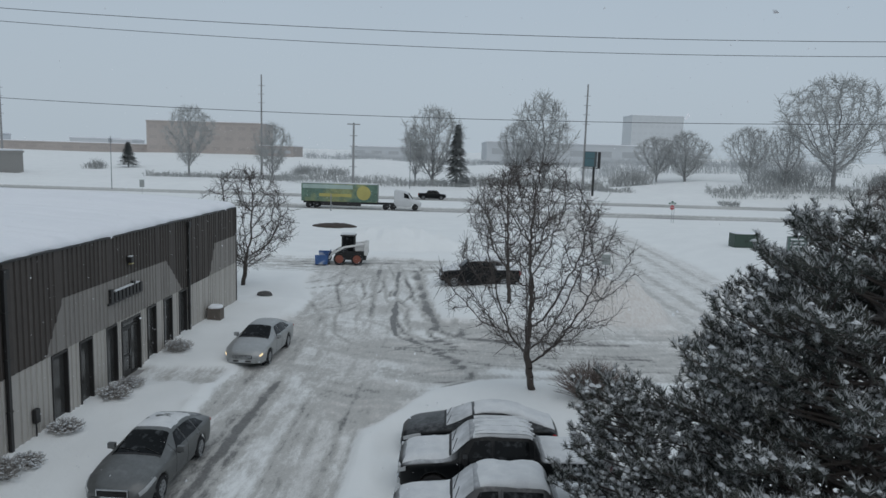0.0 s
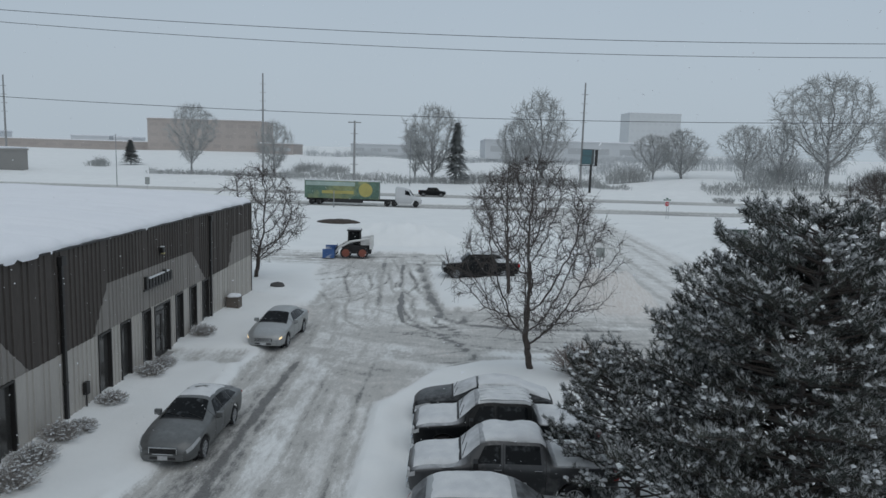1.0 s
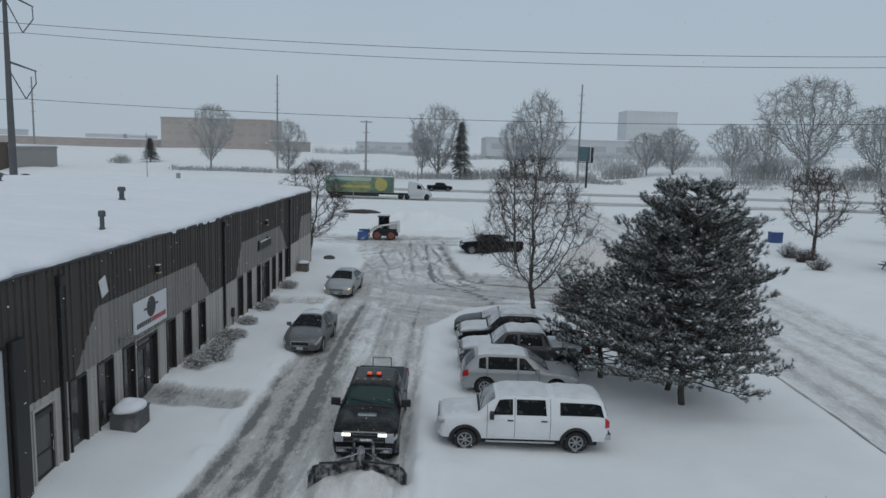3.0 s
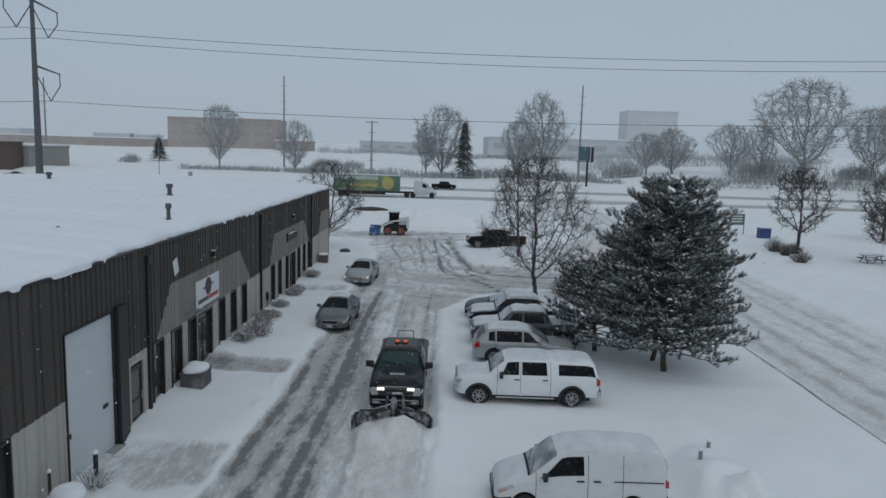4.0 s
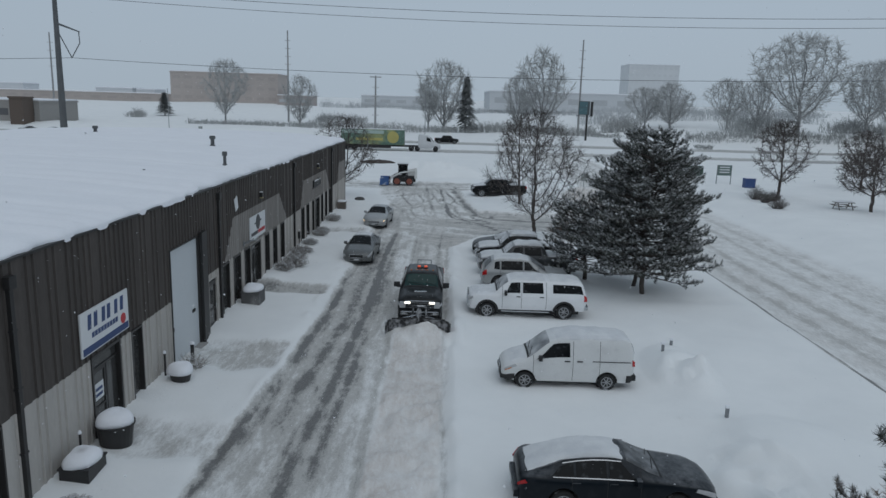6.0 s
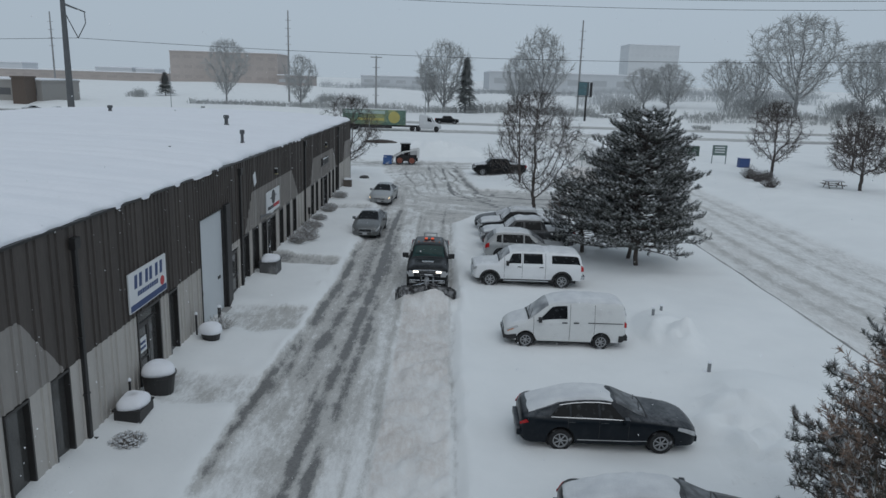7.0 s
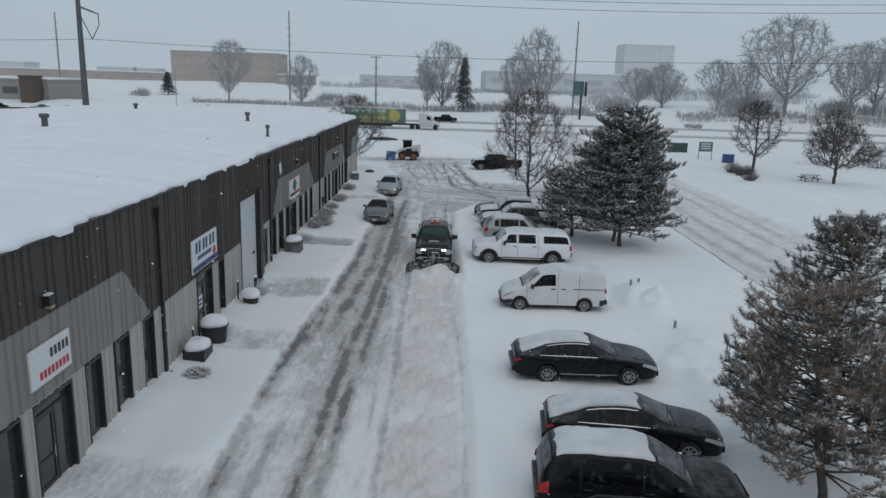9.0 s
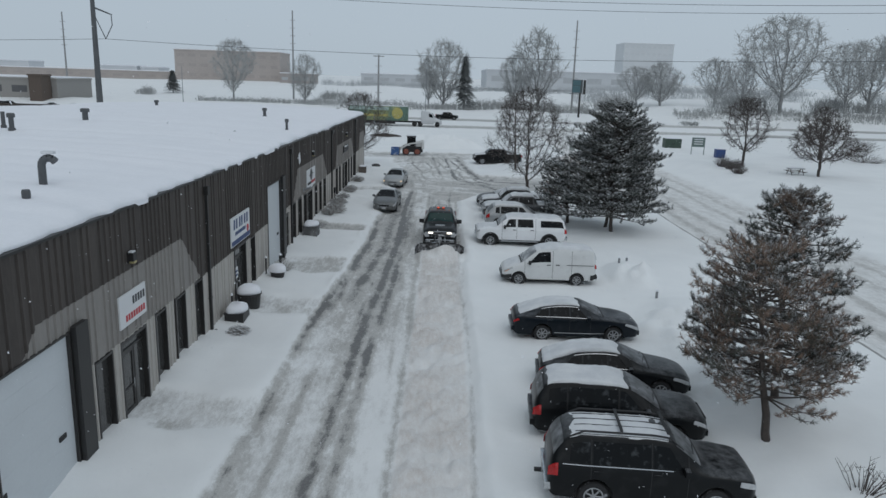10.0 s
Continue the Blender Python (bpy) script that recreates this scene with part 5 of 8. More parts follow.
for sgn in (1, -1):
    part("running_board", boxed(-1.0, 1.25, min(sgn * 0.9, sgn * 1.04), max(sgn * 0.9, sgn * 1.04), 0.33, 0.39, 0.015), CHROME, wp)
    for wx in (0.87, 4.49):
        bm = bmesh.new()
        arcs = [(5.58 / 2 - wx + 0.475 * math.cos(a), 0.37 + 0.475 * math.sin(a)) for a in np.linspace(-0.1, math.pi + 0.1, 15)]
        for (xa, za), (xb, zb) in zip(arcs, arcs[1:]):
            rod(bm, (xa, sgn * 0.985, za), (xb, sgn * 0.985, zb), 0.062, 0.062, 8)
        part("arch_flare", bm, DARK_PLASTIC, wp, "black wheel-arch flare")
sp = suv_spec(L=4.72, W=1.92, H=1.68, wb=2.85, fo=0.95, rear=0.55, slope=0.85, belt=1.02, hood=1.0, nose=0.86, film=2, snow=0.8)
build_car("crossover", parked(1.25, 13.85, 0), "silver crossover with snow on roof and hood", "car", sp, SILVER)
sp = pickup_spec(wb=3.58, L=5.75, film=True, snow=1.1)
build_car("pickup_truck", parked(1.7, 16.75, 180), "charcoal crew-cab pickup under fresh snow", "pickup truck", sp, CHARCOAL)
sp = pickup_spec(wb=3.68, L=5.9, film=True, snow=1.1)
f_truck, f_shell = build_car("pickup_truck", parked(1.75, 19.75, 180), "black pickup with snow on its ribbed roof", "pickup truck", sp, BLACK_SNOWED)
for k in range(6):
    v = 4.5 + k * 0.58
    part("roof_rib", f_shell.patch([(2.1, v), (3.7, v), (3.7, v + 0.1), (2.1, v + 0.1)], 0.05, 0.04, 8, 2), SNOW_CAR, f_truck, "snow-topped roof rib")
sp = sedan_spec(film=True, L=5.0, W=1.88, snow=1.1)
build_car("sedan", parked(1.2, 22.6, 180), "black sedan covered with snow at the row's end", "car", sp, BLACK)
sp = sedan_spec(L=5.03, W=1.87, wb=2.81, fo=1.05, film=2, snow=0.75)
sp["snow"] = [([(2.35, 4.1), (4.9, 4.1), (4.9, 7.9), (2.35, 7.9)], 0.052)]
for a, b in (((1.95, 3.04), (4.15, 3.10)), ((2.45, 3.90), (3.9, 3.88))):
    sp["lamps"].append(("window_trim", [a, b, (b[0], b[1] + 0.05), (a[0], a[1] + 0.05)], CHROME))
sp["lamps"].append(("sill_trim", [(1.45, 0.5), (3.4, 0.5), (3.4, 0.62), (1.45, 0.62)], CHROME))
build_car("sedan", parked(1.32, -7.95, 0), "dark blue-black sedan with a light dusting of snow", "car", sp, NAVY)
sp = sedan_spec(L=4.95, W=1.86, wb=2.84, fo=0.98, film=2, snow=1.1)
for a, b in (((1.9, 3.04), (4.05, 3.10)), ((2.4, 3.90), (3.8, 3.88))):
    sp["lamps"].append(("window_trim", [a, b, (b[0], b[1] + 0.05), (a[0], a[1] + 0.05)], CHROME))
build_car("sedan", parked(1.75, -13.0, -5), "black sedan with snow over roof and trunk", "car", sp, BLACK)
sp = suv_spec(L=4.95, W=1.98, H=1.73, wb=3.0, fo=0.98, wr=0.34, hood=1.02, belt=1.02, nose=0.85, slope=0.95, film=2, snow=1.0)
build_car("minivan", parked(1.15, -16.15, -4), "black minivan with snow on its roof", "minivan", sp, BLACK)
sp = suv_spec(L=4.95, W=1.92, H=1.83, wb=2.87, fo=0.95, wr=0.37, hood=1.17, belt=1.12, nose=1.04, slope=0.72, rear=0.42, film=2, snow=0.5)
sp["rear_bumper_mat"] = CHROME
suv, suv_shell = build_car("suv", parked(1.12, -19.5, -4), "black sport utility vehicle with roof rails and snow", "car", sp, BLACK)
for sgn in (1, -1):
    part("roof_rail", rail_along(suv_shell, 1.75, 4.45, 4.35, sgn, 0.10), DARK_PLASTIC, suv)
    part("belt_trim", belt_strip(suv_shell, 2.0, 4.6, 3.05, sgn), CHROME, suv, "thin chrome belt trim")
    part("running_board", boxed(-1.05, 0.95, min(sgn * 0.86, sgn * 1.0), max(sgn * 0.86, sgn * 1.0), 0.3, 0.36, 0.015), CHROME, suv)
for k in range(6):
    v = 4.55 + k * 0.58
    part("roof_rib", suv_shell.patch([(2.0, v), (4.3, v), (4.3, v + 0.045), (2.0, v + 0.045)], 0.006, 0.016, 10, 2), BLACK, suv)
for x in (0.35, -0.75):
    part("cross_bar", boxed(x - 0.035, x + 0.035, -0.6, 0.6, 1.93, 1.965, 0.01), DARK_PLASTIC, suv)
part("tow_hitch", boxed(-2.72, -2.45, -0.05, 0.05, 0.42, 0.5, 0.01), DARK_PLASTIC, suv)
sp = pickup_spec(wb=3.6, L=5.8, snow=0.8)
build_car("pickup_truck", parked(2.3, 51.6, 184, 0.15), "black crew-cab pickup alone in the far court", "pickup truck", sp, BLACK)

sp = sedan_spec(film=True, snow=1.4)
sp["snow"].append(([(0.15, 4.0), (1.35, 4.0), (1.35, 8.0), (0.15, 8.0)], 0.08))
build_car("sedan", parked(2.5, 55.2, 182, 0.15), "dark sedan buried under snow beside the black pickup", "car", sp, CHARCOAL)

# ---------------------------------------------------------------- trees
def crown_points(rng, n, base, h, width, lobes, peak):
    """Growth points inside an uneven crown made of overlapping lobes; peak is the height share of the widest part."""
    p = math.log(0.5) / math.log(peak)

    def reach(f):
        return width / 2 * np.sin(np.pi * np.clip(0.04 + 0.92 * f, 0, 1) ** p) ** 0.8
    fc, ac = (np.arange(lobes) + rng.uniform(0.2, 0.8, lobes)) / lobes, np.arange(lobes) * 2.4 + rng.uniform(-0.5, 0.5, lobes)
    rc = reach(fc) * rng.uniform(0.3, 0.95, lobes)
    centre = np.stack([rc * np.cos(ac), rc * np.sin(ac), base + (h - base) * fc], -1)
    size = width * rng.uniform(0.12, 0.27, lobes)
    out = np.zeros((0, 3))
    while len(out) < n:
        f, a = rng.random(n * 2), rng.uniform(0, math.tau, n * 2)
        r = reach(f) * np.sqrt(rng.random(n * 2)) * rng.uniform(0.85, 1.08, n * 2)
        q = np.stack([r * np.cos(a), r * np.sin(a), base + (h - base) * f], -1)
        d = np.linalg.norm(q[:, None, :] - centre[None], axis=2) / size[None]
        out = np.vstack([out, q[(d.min(1) < 1) | (rng.random(len(q)) < 0.05)]])
    return out[:n]


def branching(rng, points, base, lean, stride, kill):
    """Nodes and their parents, grown stride by stride from the trunk towards the free growth points."""
    n0 = max(3, int((base + 0.3) / stride))
    nodes = [np.array([lean[0] * k / n0, lean[1] * k / n0, -0.3 + (base + 0.3) * k / n0]) + rng.normal(0, 0.12, 3) * stride * np.array([1, 1, 0]) * (k > 0) for k in range(n0 + 1)]
    parent = [max(0, k - 1) for k in range(n0 + 1)]
    allp = np.array(nodes)
    d = np.linalg.norm(points[:, None] - allp[None], axis=2)
    near, dist = d.argmin(1), d.min(1)
    kids = {}
    for _ in range(150):
        if not len(points) or len(nodes) > 5200:
            break
        pull = points - allp[near]
        pull /= np.linalg.norm(pull, axis=1, keepdims=True) + 1e-9
        fresh = []
        for i in np.unique(near):
            v = pull[near == i].sum(0)
            v = v / (np.linalg.norm(v) + 1e-9) + np.array([0, 0, 0.12]) + rng.normal(0, 0.2, 3)
            q = allp[i] + v / (np.linalg.norm(v) + 1e-9) * stride
            if kids.get(i, 0) > 3:
                continue
            kids[i] = kids.get(i, 0) + 1
            fresh.append(q)
            parent.append(int(i))
        if not fresh:
            break
        first = len(allp)
        fresh = np.array(fresh)
        allp = np.vstack([allp, fresh])
        nodes = allp
        d = np.linalg.norm(points[:, None] - fresh[None], axis=2)
        best, at = d.min(1), d.argmin(1)
        near = np.where(best < dist, first + at, near)
        dist = np.minimum(best, dist)
        keep = dist > kill
        points, near, dist = points[keep], near[keep], dist[keep]
    return np.array(nodes), parent, n0


def tubes(segs, sides):
    verts, faces = [], []
    for a, b, r0, r1, dep in segs:
        n = sides if dep > 1 else 3
        d = (b - a).normalized()
        u = d.orthogonal().normalized()
        v = d.cross(u)
        base = len(verts)
        for c, r in ((a, r0), (b, r1)):
            for k in range(n):
                t = k * math.tau / n
                verts.append(c + (u * math.cos(t) + v * math.sin(t)) * r)
        for k in range(n):
            faces.append((base + k, base + (k + 1) % n, base + n + (k + 1) % n, base + n + k))
    return verts, faces


def bare_tree(name, at, h, label, seed, trunk=1.8, width=6.0, radius=0.12, points=620, stride=0.3, lobes=11, peak=0.55, lean=(0.0, 0.0), twigs=3, twig_len=0.5,
              min_r=0.006, bark=None, twig=None, category="tree", group=""):
    rng = np.random.default_rng(seed)
    t = thing(name, at, label, category, group)
    pts = crown_points(rng, points, trunk, h, width, lobes, peak) + np.array([lean[0], lean[1], 0])
    nodes, parent, n0 = branching(rng, pts, trunk, lean, stride, stride * 1.45)
    load = np.ones(len(nodes))
    has_kid = np.zeros(len(nodes), bool)
    has_kid[np.array(parent[1:])] = True
    load[has_kid] = 0.15
    for k in range(len(nodes) - 1, 0, -1):
        load[parent[k]] += load[k]
    share = load / load[0]
    r = min_r * 1.3 + (radius - min_r) * share ** 0.62
    stem, big, fine = [], [], []
    for k in range(1, len(nodes)):
        p = parent[k]
        seg = (Vector(nodes[p]), Vector(nodes[k]), float(min(r[p], r[k] * 1.35)), float(r[k]), 9 if share[k] > 0.03 else 0)
        (stem if k <= n0 else big if share[k] > 0.03 else fine).append(seg)
        if share[k] < 0.05 and twigs:
            d = seg[1] - seg[0]
            d.normalize()
            for _ in range(twigs):
                v = d * 0.7 + Vector(rng.normal(0, 0.55, 3)) + Vector((0, 0, 0.15))
                v.normalize()
                a = seg[0].lerp(seg[1], float(rng.random()))
                e = a + v * twig_len * float(rng.uniform(0.4, 1.15))
                fine.append((a, e, min_r * 1.1, min_r * 0.8, 0))
    raw("trunk", *tubes(stem, 10), bark or BARK, t, "", True)
    raw("bough", *tubes(big, 6), bark or BARK, t, "", True)
    raw("crown", *tubes(fine, 4), twig or TWIG, t)
    return t


def gz(x, y, up=0.0):
    return (x, y, height(x, y) + up)


bare_tree("bare_tree", gz(3.55, 27.9, -0.1), 9.3, "bare deciduous tree on the snowy island", 4, trunk=1.6, width=8.2, radius=0.14, points=1200, stride=0.19, lobes=14, peak=0.46, lean=(-0.3, 0), twigs=3, twig_len=0.6, min_r=0.0065)
bare_tree("bare_tree", gz(3.9, 44.1), 8.6, "slim bare tree in the snow beyond the cross drive", 9, trunk=2.2, width=5.4, radius=0.12, points=480, stride=0.22, lobes=11, peak=0.55, lean=(-0.2, 0), twigs=3, twig_len=0.6, min_r=0.009)
bare_tree("bare_tree", gz(-14.0, 48.2), 8.0, "bare multi-limbed tree behind the building corner", 11, trunk=1.3, width=7.6, radius=0.14, points=900, stride=0.22, lobes=11, peak=0.5, lean=(0.2, 0), twigs=3, twig_len=0.6, min_r=0.009)



def needle_mat(name, base, other, at, frost):
    """Needles in two hues by patches; some carry frost."""
    m = mat(name, base, 0.85, var=0.25, scale=1.2, fine=9, tint=other, tint_at=at, tint_scale=0.9)
    n, l = m.node_tree.nodes, m.node_tree.links
    bs = n["Principled BSDF"]
    src = bs.inputs["Base Color"].links[0].from_socket
    g, r, mx = n.new("ShaderNodeNewGeometry"), n.new("ShaderNodeMapRange"), n.new("ShaderNodeMix")
    r.inputs[1].default_value, r.inputs[2].default_value = 1 - frost, min(1.0, 1 - frost + 0.25)
    l.new(g.outputs["Random Per Island"], r.inputs[0])
    mx.data_type = "RGBA"
    l.new(r.outputs[0], mx.inputs[0])
    l.new(src, mx.inputs[6])
    mx.inputs[7].default_value = (0.46, 0.475, 0.485, 1)
    l.new(mx.outputs[2], bs.inputs["Base Color"])
    return m


NEEDLE = needle_mat("pine_needles", (0.058, 0.068, 0.060), (0.085, 0.088, 0.074), 0.52, 0.08)
NEEDLE_MIXED = needle_mat("greying_pine_needles", (0.066, 0.075, 0.065), (0.19, 0.14, 0.108), 0.54, 0.08)
NEEDLE_BROWN = needle_mat("browned_pine_needles", (0.27, 0.19, 0.145), (0.085, 0.085, 0.07), 0.53, 0.08)
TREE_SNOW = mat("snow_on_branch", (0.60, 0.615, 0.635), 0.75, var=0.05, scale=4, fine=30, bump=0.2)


FROST = mat("frosted_needles", (0.50, 0.512, 0.52), 0.8, var=0.12, scale=2, fine=14, island=0.25)


def pine(at, h, width, label, seed, needle, stems=((0, 0, 1.0),), snow=0.5, clear=1.0, lean=(0.0, 0.0), blades=24, whorl=0.27, pitch=0.13, lift=0.0, taper=0.8):
    """Whorls of limbs; each limb carries flat sprays of side twigs set with needle tufts, snow lying on their upper side."""
    rng = random.Random(seed)
    t = thing("pine_tree", at, label, "tree", "pines")
    nv, nf, fv, ff, sv, sf, segs = [], [], [], [], [], [], []

    def blade(vs, fs, o, q, wide):
        w = q.cross(Vector((rng.uniform(-1, 1), rng.uniform(-1, 1), rng.uniform(-1, 1)))).normalized() * wide
        b = len(vs)
        vs.extend((o - w, o + w, o + q))
        fs.append((b, b + 1, b + 2))

    def tuft(p, d, size):
        d = d.normalized()
        u = d.orthogonal().normalized()
        v = d.cross(u)
        for _ in range(blades):
            a, c = rng.uniform(0, math.tau), rng.uniform(0.3, 1.45)
            blade(nv, nf, p + d * size * rng.uniform(-0.45, 0.5), (d * math.cos(c) + (u * math.cos(a) + v * math.sin(a)) * math.sin(c)) * size * rng.uniform(0.55, 0.95), size * 0.05)
        load = snow + 0.75 * noise.noise(p * 1.1) + rng.uniform(-0.3, 0.3)
        if load <= 0.12:
            return
        for _ in range(int(20 * min(1.0, load))):
            q = d * rng.uniform(0.1, 0.8) + Vector((rng.uniform(-0.8, 0.8), rng.uniform(-0.8, 0.8), rng.uniform(0.45, 1.0)))
            blade(fv, ff, p + d * size * rng.uniform(-0.35, 0.5) + Vector((0, 0, size * 0.12)), q.normalized() * size * rng.uniform(0.5, 0.85), size * 0.07)
        if load > 0.6 and rng.random() < 0.5:
            r = size * rng.uniform(0.2, 0.45)
            c0 = p + d * size * rng.uniform(-0.1, 0.6) + Vector((0, 0, size * 0.42))
            b, k, a0 = len(sv), 6, rng.uniform(0, math.tau)
            sv.append(c0 + Vector((0, 0, r * 0.42)))
            for ring, drop in ((0.62, 0.12), (1.0, -0.3)):
                for i in range(k):
                    a = a0 + i * math.tau / k
                    rr = r * ring * rng.uniform(0.75, 1.25)
                    sv.append(c0 + Vector((rr * math.cos(a), rr * math.sin(a), r * drop)))
            for i in range(k):
                j = (i + 1) % k
                sf.extend([(b, b + 1 + i, b + 1 + j), (b + 1 + i, b + 7 + i, b + 7 + j, b + 1 + j)])

    for sx, sy, tall in stems:
        hh = h * tall
        top = Vector((sx * 0.85 + lean[0], sy * 0.85 + lean[1], hh))
        base = Vector((sx, sy, -0.3))
        mid_off = Vector((rng.uniform(-1, 1), rng.uniform(-1, 1), 0)) * 0.25
        pts = [base.lerp(top, k / 10) + mid_off * math.sin(k / 10 * math.pi) + Vector((rng.uniform(-1, 1), rng.uniform(-1, 1), 0)) * 0.05 for k in range(11)]
        r0 = 0.05 + 0.085 * tall ** 1.5
        for k in range(10):
            segs.append((pts[k], pts[k + 1], r0 * (1 - k / 10.5), r0 * (1 - (k + 1) / 10.5), 9))
        z = clear
        while z < hh - 0.15:
            f = (z - clear) / (hh - clear)
            reach = width / 2 * (0.45 + 0.55 * tall) * (1 - f) ** taper * (0.82 + 0.18 * min(1, f * 5)) + 0.2
            n = rng.randint(5, 6)
            a0 = rng.uniform(0, math.tau)
            for k in range(n):
                a = a0 + k * math.tau / n + rng.uniform(-0.35, 0.35)
                ln = reach * rng.choice((0.55, 0.75, 0.9, 1.0, 1.06, 1.15)) * rng.uniform(0.9, 1.08) * (1 + 0.28 * min(0.0, math.sin(a)))
                g = (z + 0.3) / (hh + 0.3) * 10
                root = pts[min(9, int(g))].lerp(pts[min(9, int(g)) + 1], g - int(g)) if g < 10 else pts[10]
                d = Vector((math.cos(a), math.sin(a), lift + 0.06 + 0.38 * f * f + rng.uniform(-0.12, 0.14))).normalized()
                m = max(3, int(ln / 0.3))
                p, d2 = root, d
                for q_ in range(m):
                    d2 = (d + Vector((rng.uniform(-1, 1), rng.uniform(-1, 1), rng.uniform(-0.6, 0.6))) * 0.15 + Vector((0, 0, 0.3 * (q_ / m) ** 3))).normalized()
                    q = p + d2 * ln / m
                    segs.append((p, q, 0.042 * (1 - q_ / (m + 1)) * (0.45 + ln / 5), 0.042 * (1 - (q_ + 1) / (m + 1)) * (0.45 + ln / 5), 3))
                    share = q_ / m
                    if share >= 0.26 or ln < 0.8:
                        side = d2.cross(Vector((0, 0, 1))).normalized()
                        for sgn in (1, -1):
                            if rng.random() < 0.12:
                                continue
                            tl = (0.28 + 0.5 * math.sin(min(1, share * 1.15) * math.pi)) * rng.uniform(0.6, 1.15) * min(1, 0.35 + ln / 2.5)
                            e = (d2 * rng.uniform(0.5, 1.0) + side * sgn * rng.uniform(0.6, 1.0) + Vector((0, 0, rng.uniform(-0.25, 0.95)))).normalized()
                            tip = q + e * tl
                            segs.append((q, tip, 0.014, 0.007, 0))
                            c = max(1, int(tl / pitch))
                            for i in range(c):
                                o = q.lerp(tip, (i + 1) / c) + Vector((rng.uniform(-1, 1), rng.uniform(-1, 1), rng.uniform(-0.6, 1))) * 0.05
                                tuft(o, e * 0.7 + Vector((rng.uniform(-0.4, 0.4), rng.uniform(-0.4, 0.4), rng.uniform(0.2, 0.9))), rng.uniform(0.14, 0.205))
                        if rng.random() < 0.7:
                            tuft(q + Vector((0, 0, 0.08)), d2 + Vector((0, 0, 0.8)), rng.uniform(0.16, 0.23))
                    p = q
                tuft(p, d2, 0.2)
            z += whorl * rng.uniform(0.8, 1.2) * (1 - 0.35 * f)
        for i in range(5):
            tuft(top + Vector((rng.uniform(-1, 1), rng.uniform(-1, 1), 0)) * 0.06 - Vector((0, 0, 0.1 * i)), Vector((rng.uniform(-0.3, 0.3), rng.uniform(-0.3, 0.3), 1)), 0.18)
    raw("trunk", *tubes(segs, 6), BARK, t)
    tagged(raw("foliage", nv, nf, needle, t), kind="stuff")
    tagged(raw("frosted_foliage", fv, ff, FROST, t, "needles white with blown snow"), kind="stuff")
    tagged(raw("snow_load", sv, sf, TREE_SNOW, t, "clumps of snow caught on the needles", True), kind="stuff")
    return t


pine(gz(7.3, 11.7, -0.1), 8.35, 7.9, "dark green pine with snow-laden branches and twin trunks", 21, NEEDLE, ((0, 0, 1.0), (-0.05, 1.85, 0.88)), 0.55, 1.1, taper=0.5, whorl=0.235)
pine(gz(5.0, 15.4, -0.1), 4.4, 4.6, "small pine bowed under clumps of snow behind the parked trucks", 22, NEEDLE, ((0, 0, 1.0),), 1.0, 0.7, (-1.2, 0.0), taper=0.6)
pine(gz(6.7, -14.5, -0.1), 6.75, 5.6, "green pine with snow-laden branches beside the parking row", 31, NEEDLE_MIXED, ((0, 0, 1.0),), 0.42, 1.3, (-0.2, 0.0), lift=-0.2, taper=0.8)
pine(gz(5.42, -16.9, -0.1), 5.75, 4.6, "browning pine with a slim trunk near the parked cars", 33, NEEDLE_BROWN, ((0, 0, 0.98),), 0.16, 1.4, (-0.9, 0.3), blades=20, pitch=0.15, whorl=0.3, taper=0.42, lift=-0.05)

# ---------------------------------------------------------------- plow truck, loader, road traffic
def rail(bm, pts, r, sides=6):
    for a, b in zip(pts, pts[1:]):
        rod(bm, a, b, r, r, sides)
    return bm


